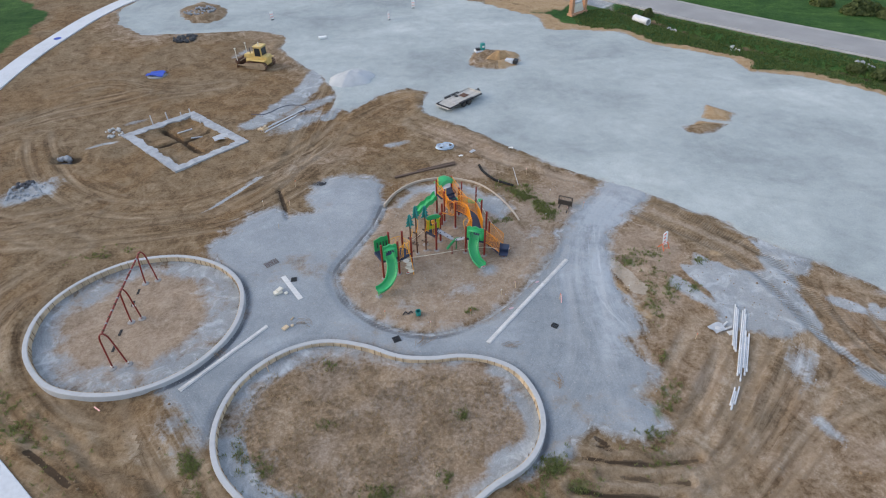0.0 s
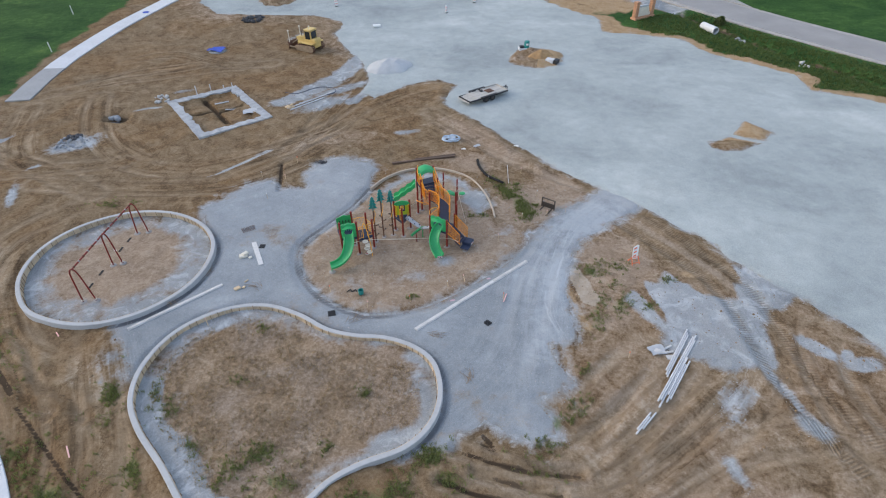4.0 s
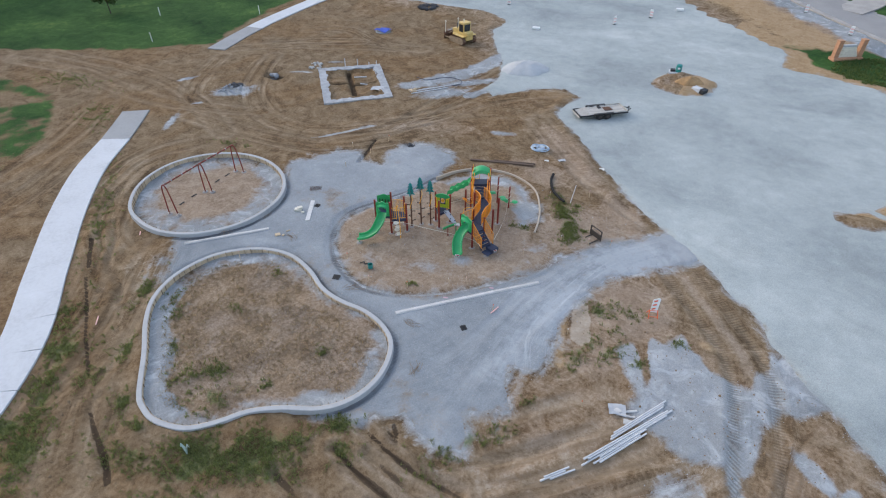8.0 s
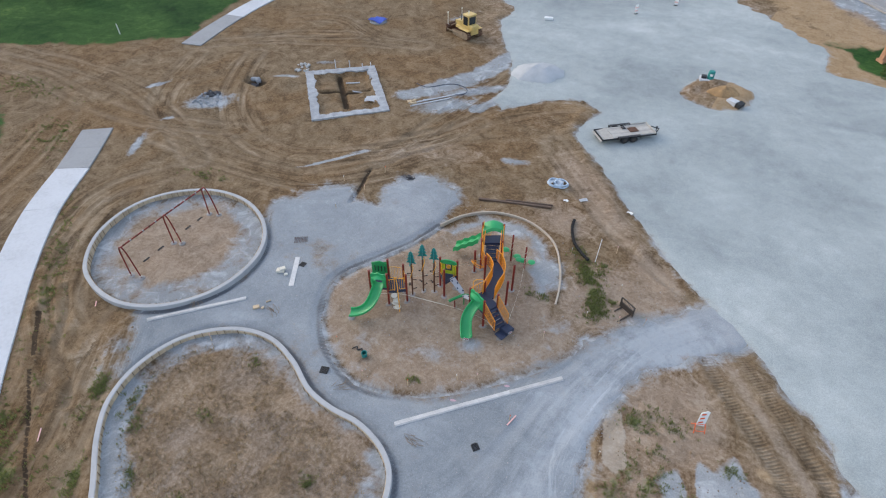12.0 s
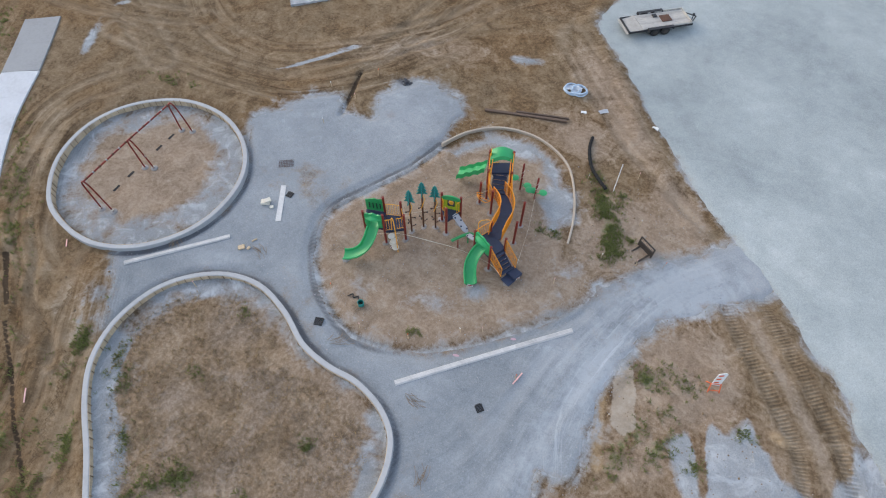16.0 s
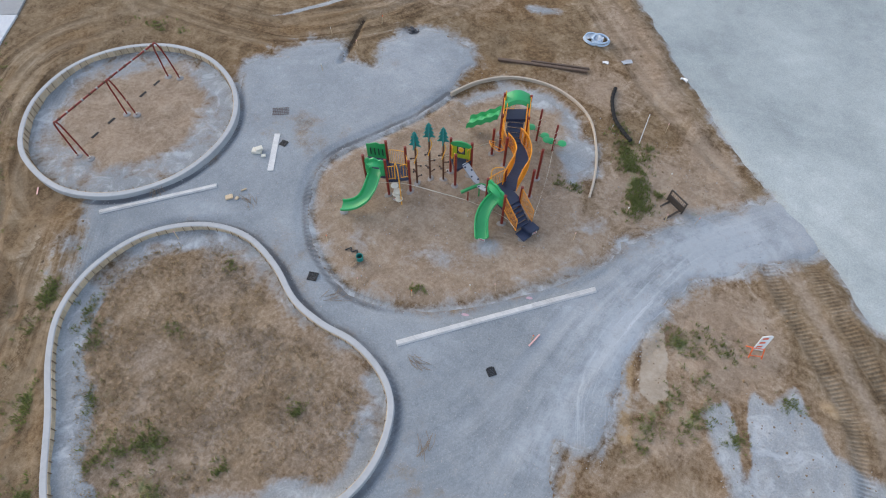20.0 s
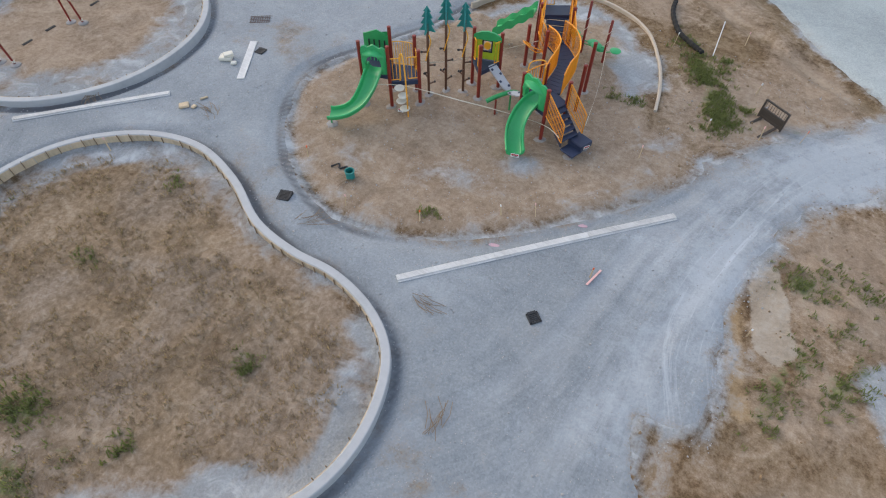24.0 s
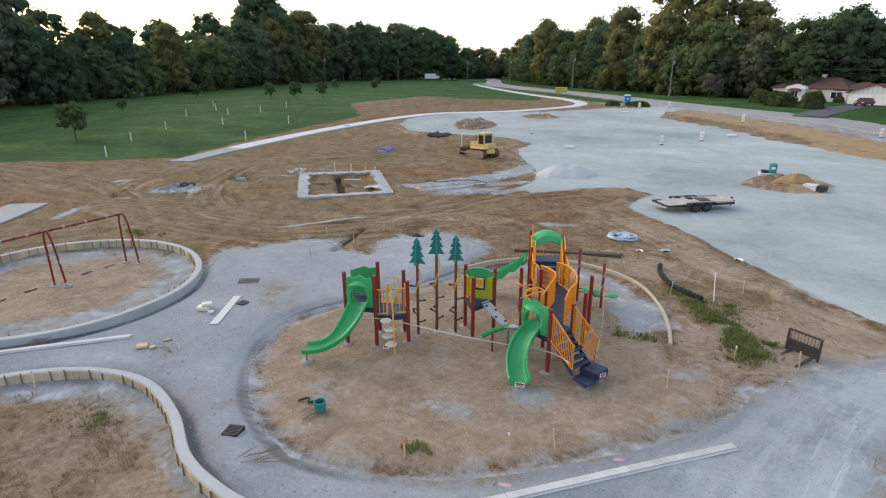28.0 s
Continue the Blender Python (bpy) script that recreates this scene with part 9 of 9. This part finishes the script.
def parked_car(m, paint, label):
    t = thing("car", m, label, "car")
    prof = [(-2.1, 0.35), (-2.15, 0.8), (-1.6, 0.95), (-1.0, 1.42), (0.5, 1.45), (1.2, 1.0), (2.0, 0.9), (2.15, 0.6), (2.1, 0.35)]
    rings = []
    for y, k in ((-0.86, 0.94), (-0.8, 1.0), (0.8, 1.0), (0.86, 0.94)):
        rings.append([(a * (0.99 if abs(y) > 0.82 else 1), y, 0.35 + (b - 0.35) * k) for a, b in prof])
    body = part("body", Shape().loft(rings), paint, t, smooth=True)
    part("side_glass", Shape().prism([(-1.3, 0.98), (-0.95, 1.34), (0.45, 1.36), (0.95, 1.02)], 1.76, Matrix.Translation((0, 0.88, 0)) @ Matrix.Rotation(radians(90), 4, "X")), WINDOW, t)
    part("windscreen", Shape().box(-0.02, -0.68, -0.3, 0.02, 0.68, 0.3, Matrix.Translation((0.88, 0, 1.23)) @ Matrix.Rotation(radians(-55), 4, "Y")), WINDOW, t)
    part("rear_window", Shape().box(-0.02, -0.66, -0.3, 0.02, 0.66, 0.3, Matrix.Translation((-1.36, 0, 1.2)) @ Matrix.Rotation(radians(50), 4, "Y")), WINDOW, t)
    for x in (-1.3, 1.35):
        for y in (-0.78, 0.78):
            w_ = part("wheel", Shape().lathe([(0.18, -0.1), (0.32, -0.09), (0.32, 0.09), (0.18, 0.1)], 16, Matrix.Translation((x, y, 0.32)) @ Matrix.Rotation(radians(90), 4, "X")), RUBBER, t)
            part("rim", Shape().lathe([(0.04, -0.115), (0.19, -0.108), (0.19, 0.108), (0.04, 0.115)], 12, Matrix.Translation((x, y, 0.32)) @ Matrix.Rotation(radians(90), 4, "X")), STEEL, w_)
    for y in (-0.6, 0.6):
        part("headlight", Shape().box(2.08, y - 0.18, 0.62, 2.14, y + 0.18, 0.76), PIPE_WHITE, t)
        part("tail_light", Shape().box(-2.15, y - 0.18, 0.68, -2.1, y + 0.18, 0.82), SIGN_RED, t)


parked_car(YARD @ pose(22.6, -9.0, 0.06, 0, 0, -92), plain("red_car_paint", (0.11, 0.010, 0.020), 0.25), "dark red parked car in front of the garage")

# ---- grey house in the wood, vehicles and van far away ----
far_house = thing("cottage", pose(-150, 88, 2.0, 0, 0, 40), "grey-blue house half hidden by the trees", "house")
part("wall", Shape().box(-6, -4, 0, 6, 4, 2.8), plain("grey_siding", (0.20, 0.21, 0.23), 0.8), far_house)
part("roof", hip(-6, -4, 6, 4, 2.8, 2.2), plain("slate_blue_roof", (0.07, 0.09, 0.13), 0.8), far_house)
for x in (-4, -1, 3):
    part("window", Shape().box(x, -4.04, 0.9, x + 1.2, -4.0, 2.0), WINDOW, far_house)
van = thing("box_truck", pose(-205, 300, 2.0, 0, 0, 35), "white box truck parked by the far trees", "truck")
part("cargo_box", Shape().box(-4, -1.3, 0.9, 3, 1.3, 3.9, bevel=0.1), WHITE, van)
part("cab", Shape().box(3.1, -1.2, 0.6, 5.0, 1.2, 2.6, bevel=0.2), WHITE, van)
for x in (-2.5, 4.0):
    for y in (-1.1, 1.1):
        part("wheel", Shape().lathe([(0.2, -0.15), (0.5, -0.14), (0.5, 0.14), (0.2, 0.15)], 14, Matrix.Translation((x, y, 0.5)) @ Matrix.Rotation(radians(90), 4, "X")), RUBBER, van)
for i, (x, y, c) in enumerate(((-196, 296, (0.03, 0.03, 0.035)), (-190, 293, (0.25, 0.26, 0.27)), (-184, 290, (0.04, 0.05, 0.08)), (-178, 287, (0.12, 0.02, 0.02)))):
    parked_car(pose(x, y, 2.0, 0, 0, 110), plain("car_paint", c, 0.3), ("black", "silver", "navy", "maroon")[i] + " car parked by the far trees")

# ---- portable toilet, yellow board, boulders ----
pt = thing("portable_toilet", pose(-25.8, 122.2, float(lie(-25.8, 122.2)), 0, 0, 25) @ Matrix.Diagonal((0.95, 0.95, 0.9, 1)), "blue plastic portable toilet with a pale roof", "portable toilet")
part("shell", Shape().box(-0.58, -0.58, 0.08, 0.58, 0.58, 2.0, bevel=0.04), plain("toilet_blue", (0.03, 0.20, 0.48), 0.5), pt)
part("roof", Shape().lathe([(0.86, 2.0), (0.82, 2.12), (0.5, 2.28), (0.1, 2.32)], 4, Matrix.Rotation(radians(45), 4, "Z")), plain("pale_blue_roof", (0.45, 0.60, 0.70), 0.5), pt)
part("door", Shape().box(-0.42, -0.62, 0.15, 0.42, -0.58, 1.9, bevel=0.01), bpy.data.materials["toilet_blue"], pt)
part("door_sign", Shape().box(-0.2, -0.64, 1.3, 0.2, -0.622, 1.55), WHITE, pt)
part("skid", Shape().box(-0.6, -0.6, 0, -0.4, 0.6, 0.08).box(0.4, -0.6, 0, 0.6, 0.6, 0.08), BLACK, pt)
yb = thing("yellow_sign", pose(-55.0, 157.5, 2.0, 0, 0, 20), "yellow board sign on two posts by the road", "sign")
part("sign_board", Shape().box(-1.6, -0.04, 0.5, 1.6, 0.04, 2.0, bevel=0.02), plain("sign_yellow", (0.62, 0.48, 0.12), 0.6), yb)
part("sign_post", Shape().rod((-1.3, 0.06, -0.3), (-1.3, 0.06, 2.0), 0.06), STAKE, yb)
part("sign_post", Shape().rod((1.3, 0.06, -0.3), (1.3, 0.06, 2.0), 0.06), STAKE, yb)
for k in range(3):
    part("text_bar", Shape().box(-1.2, -0.06, 0.8 + 0.4 * k, 1.2 - 0.3 * k, -0.045, 0.92 + 0.4 * k), plain("sign_bar", (0.30, 0.22, 0.06), 0.7) if k == 0 else bpy.data.materials["sign_bar"], yb)
rubble("boulders", -24.0, 116.5, 22, 2.6, 0.24, TAN, "brown lumps of soil by the lot entrance")

# ---- brick monument beside the road ----
BRICKS = plain("tan_red_brick", (0.44, 0.24, 0.14), 0.85, vary=0.25, scale=6, grain=50)
mon = thing("monument_sign", pose(18.8, 81.7, ground_z(18.8, 81.7) - 0.05, 0, 0, 42) @ Matrix.Diagonal((0.95, 0.95, 1.05, 1)), "brick monument sign base with two piers under construction", "monument sign")
part("plinth", Shape().box(-1.9, -0.5, -0.2, 1.9, 0.5, 0.28, bevel=0.02), BRICKS, mon)
for x in (-1.55, 1.55):
    pier = part("pier", Shape().box(x - 0.27, -0.27, 0.28, x + 0.27, 0.27, 2.05), BRICKS, mon, "brick pier")
    for k in range(22):
        part("course", Shape().box(x - 0.283, -0.283, 0.30 + 0.078 * k, x + 0.283, 0.283, 0.36 + 0.078 * k), BRICKS, pier)
    part("cap", Shape().box(x - 0.33, -0.33, 2.05, x + 0.33, 0.33, 2.15, bevel=0.02), BRICKS, pier)
for k in range(6):
    part("wall_block", Shape().box(-1.25 + 0.3 * (k % 2), -0.16, 0.30 + 0.22 * k, 1.25 - 0.12 * k, 0.16, 0.51 + 0.22 * k, bevel=0.012), GREY_PLASTIC if k == 5 else CREAM, mon, "pale block course between the piers")
single("culvert", Shape().lathe([(0.42, 0), (0.45, 0.05), (0.45, 2.6), (0.36, 2.6), (0.36, 0.1)], 16, Matrix.Rotation(radians(90), 4, "Y")), CONCRETE, pose(26.0, 78.5, 0.42, 0, 0, -62), "white concrete culvert pipe in the roadside grass", "pipe", smooth=True)
rubble("rock_pile", 34.8, 66.4, 8, 1.0, 0.22, PALE_ROCK, "pale rocks in the roadside grass")
rubble("rock_pile", 29.9, 74.3, 10, 0.8, 0.24, FOOTING, "pale rocks in the roadside ditch")
rubble("rock_pile", 46.6, 60.3, 8, 1.0, 0.26, FOOTING, "pale rocks in the roadside ditch")

single("driveway", Shape().sweep([Vector(p) for p in ((17.0, 100.6), (18.8, 105.0), (20.8, 112.0), (22.4, 120.0))], [(-2.0, -0.2), (2.0, -0.2), (2.0, 0.03), (-2.0, 0.03)], lift=[float(lie(17.0, 100.6)) + 0.06, float(lie(18.8, 105.0)) + 0.05, float(lie(20.8, 112.0)) + 0.05, float(lie(22.4, 120.0)) + 0.05]), SHOULDER, Matrix(), "pale gravel driveway joining the road", "driveway", kind="structure")


def paving(name, outline, material, label):
    """A slab lying on the slope of the land."""
    n = len(outline)
    v = [(x, y, float(lie(x, y)) - 0.3) for x, y in outline] + [(x, y, float(lie(x, y)) + 0.06) for x, y in outline]
    f = [tuple(range(n - 1, -1, -1)), tuple(range(n, 2 * n))] + [(i, (i + 1) % n, n + (i + 1) % n, n + i) for i in range(n)]
    return single(name, Shape().add(v, f), material, Matrix(), label, "driveway", kind="structure")


paving("driveway_apron", [(27.0, 95.6), (29.0, 97.6), (30.3, 100.3), (32.6, 98.6), (32.3, 93.5), (34.4, 88.8)], ASPHALT, "grey asphalt mouth of a house drive")
paving("driveway", [(30.35, 100.36), (31.4, 104.0), (38.0, 112.0), (46.0, 120.0), (50.0, 114.0), (36.4, 100.9), (32.65, 98.66)], CONCRETE, "pale concrete drive across the road")

for x, y, rx, ry, h, seed in ((55.2, 85.0, 1.6, 1.3, 1.3, 71), (58.0, 80.4, 2.6, 1.6, 1.7, 72), (61.5, 78.2, 2.4, 1.8, 1.6, 73)):
    shrub = bush(0, 0, rx, ry, h, seed, "dark spreading shrub on the lawn across the road")
    shrub.matrix_world = pose(x, y, ground_z(x, y))
for x, y, rx, ry, h, seed in ((47.2, 57.4, 1.5, 1.0, 0.7, 74), (45.2, 59.4, 1.0, 0.8, 0.6, 75), (28.6, 80.9, 0.6, 0.6, 0.8, 76)):
    shrub = bush(0, 0, rx, ry, h, seed, "low yellow-green weedy growth beside the ditch")
    shrub.matrix_world = pose(x, y, ground_z(x, y))

# ---- poles and wires ----
def utility_pole(x, y, h, arm=True):
    t = thing("utility_pole", pose(x, y, float(lie(x, y)), 0, 0, 45), "weathered wooden utility pole with a crossarm", "utility pole", "utility poles")
    part("pole", Shape().rod((0, 0, -0.5), (0, 0, h), 0.17, 0.11, 9), plain("grey_pole_wood", (0.22, 0.19, 0.16), 0.9) if "grey_pole_wood" not in bpy.data.materials else bpy.data.materials["grey_pole_wood"], t)
    if arm:
        part("crossarm", Shape().box(-1.1, -0.06, h - 0.7, 1.1, 0.06, h - 0.58), STAKE, t)
        for a in (-0.95, -0.4, 0.4, 0.95):
            part("insulator", Shape().lathe([(0.03, 0), (0.05, 0.06), (0.03, 0.14)], 7, Matrix.Translation((a, 0, h - 0.58))), GREY_PLASTIC, t)
    part("transformer", Shape().lathe([(0.05, 0), (0.24, 0.05), (0.24, 0.75), (0.1, 0.85)], 12, Matrix.Translation((0.35, 0, h - 2.2))), GREY_PLASTIC, t)


POLES = [(90, 70, 10.5), (45, 112, 10.5), (-27.7, 160.7, 9.8), (-65.7, 190.3, 11.2), (-112, 232, 11.0), (-165, 280, 11.0)]
for x, y, h in POLES:
    utility_pole(x, y, h)
utility_pole(-186, 124, 10.0)
utility_pole(-186, 194, 12.5, False)
utility_pole(-200, 262, 12.5, False)
for (x0, y0, h0), (x1, y1, h1) in zip(POLES[:-1], POLES[1:]):
    for d, drop in ((0.0, 0.45), (0.6, 0.6), (-0.2, 2.0)):
        a, b = Vector((x0, y0, float(lie(x0, y0)) + h0 - drop)), Vector((x1, y1, float(lie(x1, y1)) + h1 - drop))
        pts_ = [a.lerp(b, k / 12) + Vector((d * 0.7, d * 0.7, -1.2 * 4 * (k / 12) * (1 - k / 12))) for k in range(13)]
        single("overhead_wire", Shape().tube(pts_, 0.025 if drop < 1 else 0.045, 4), RUBBER, Matrix(), "black sagging overhead wire between the poles", "wire", "overhead wires")
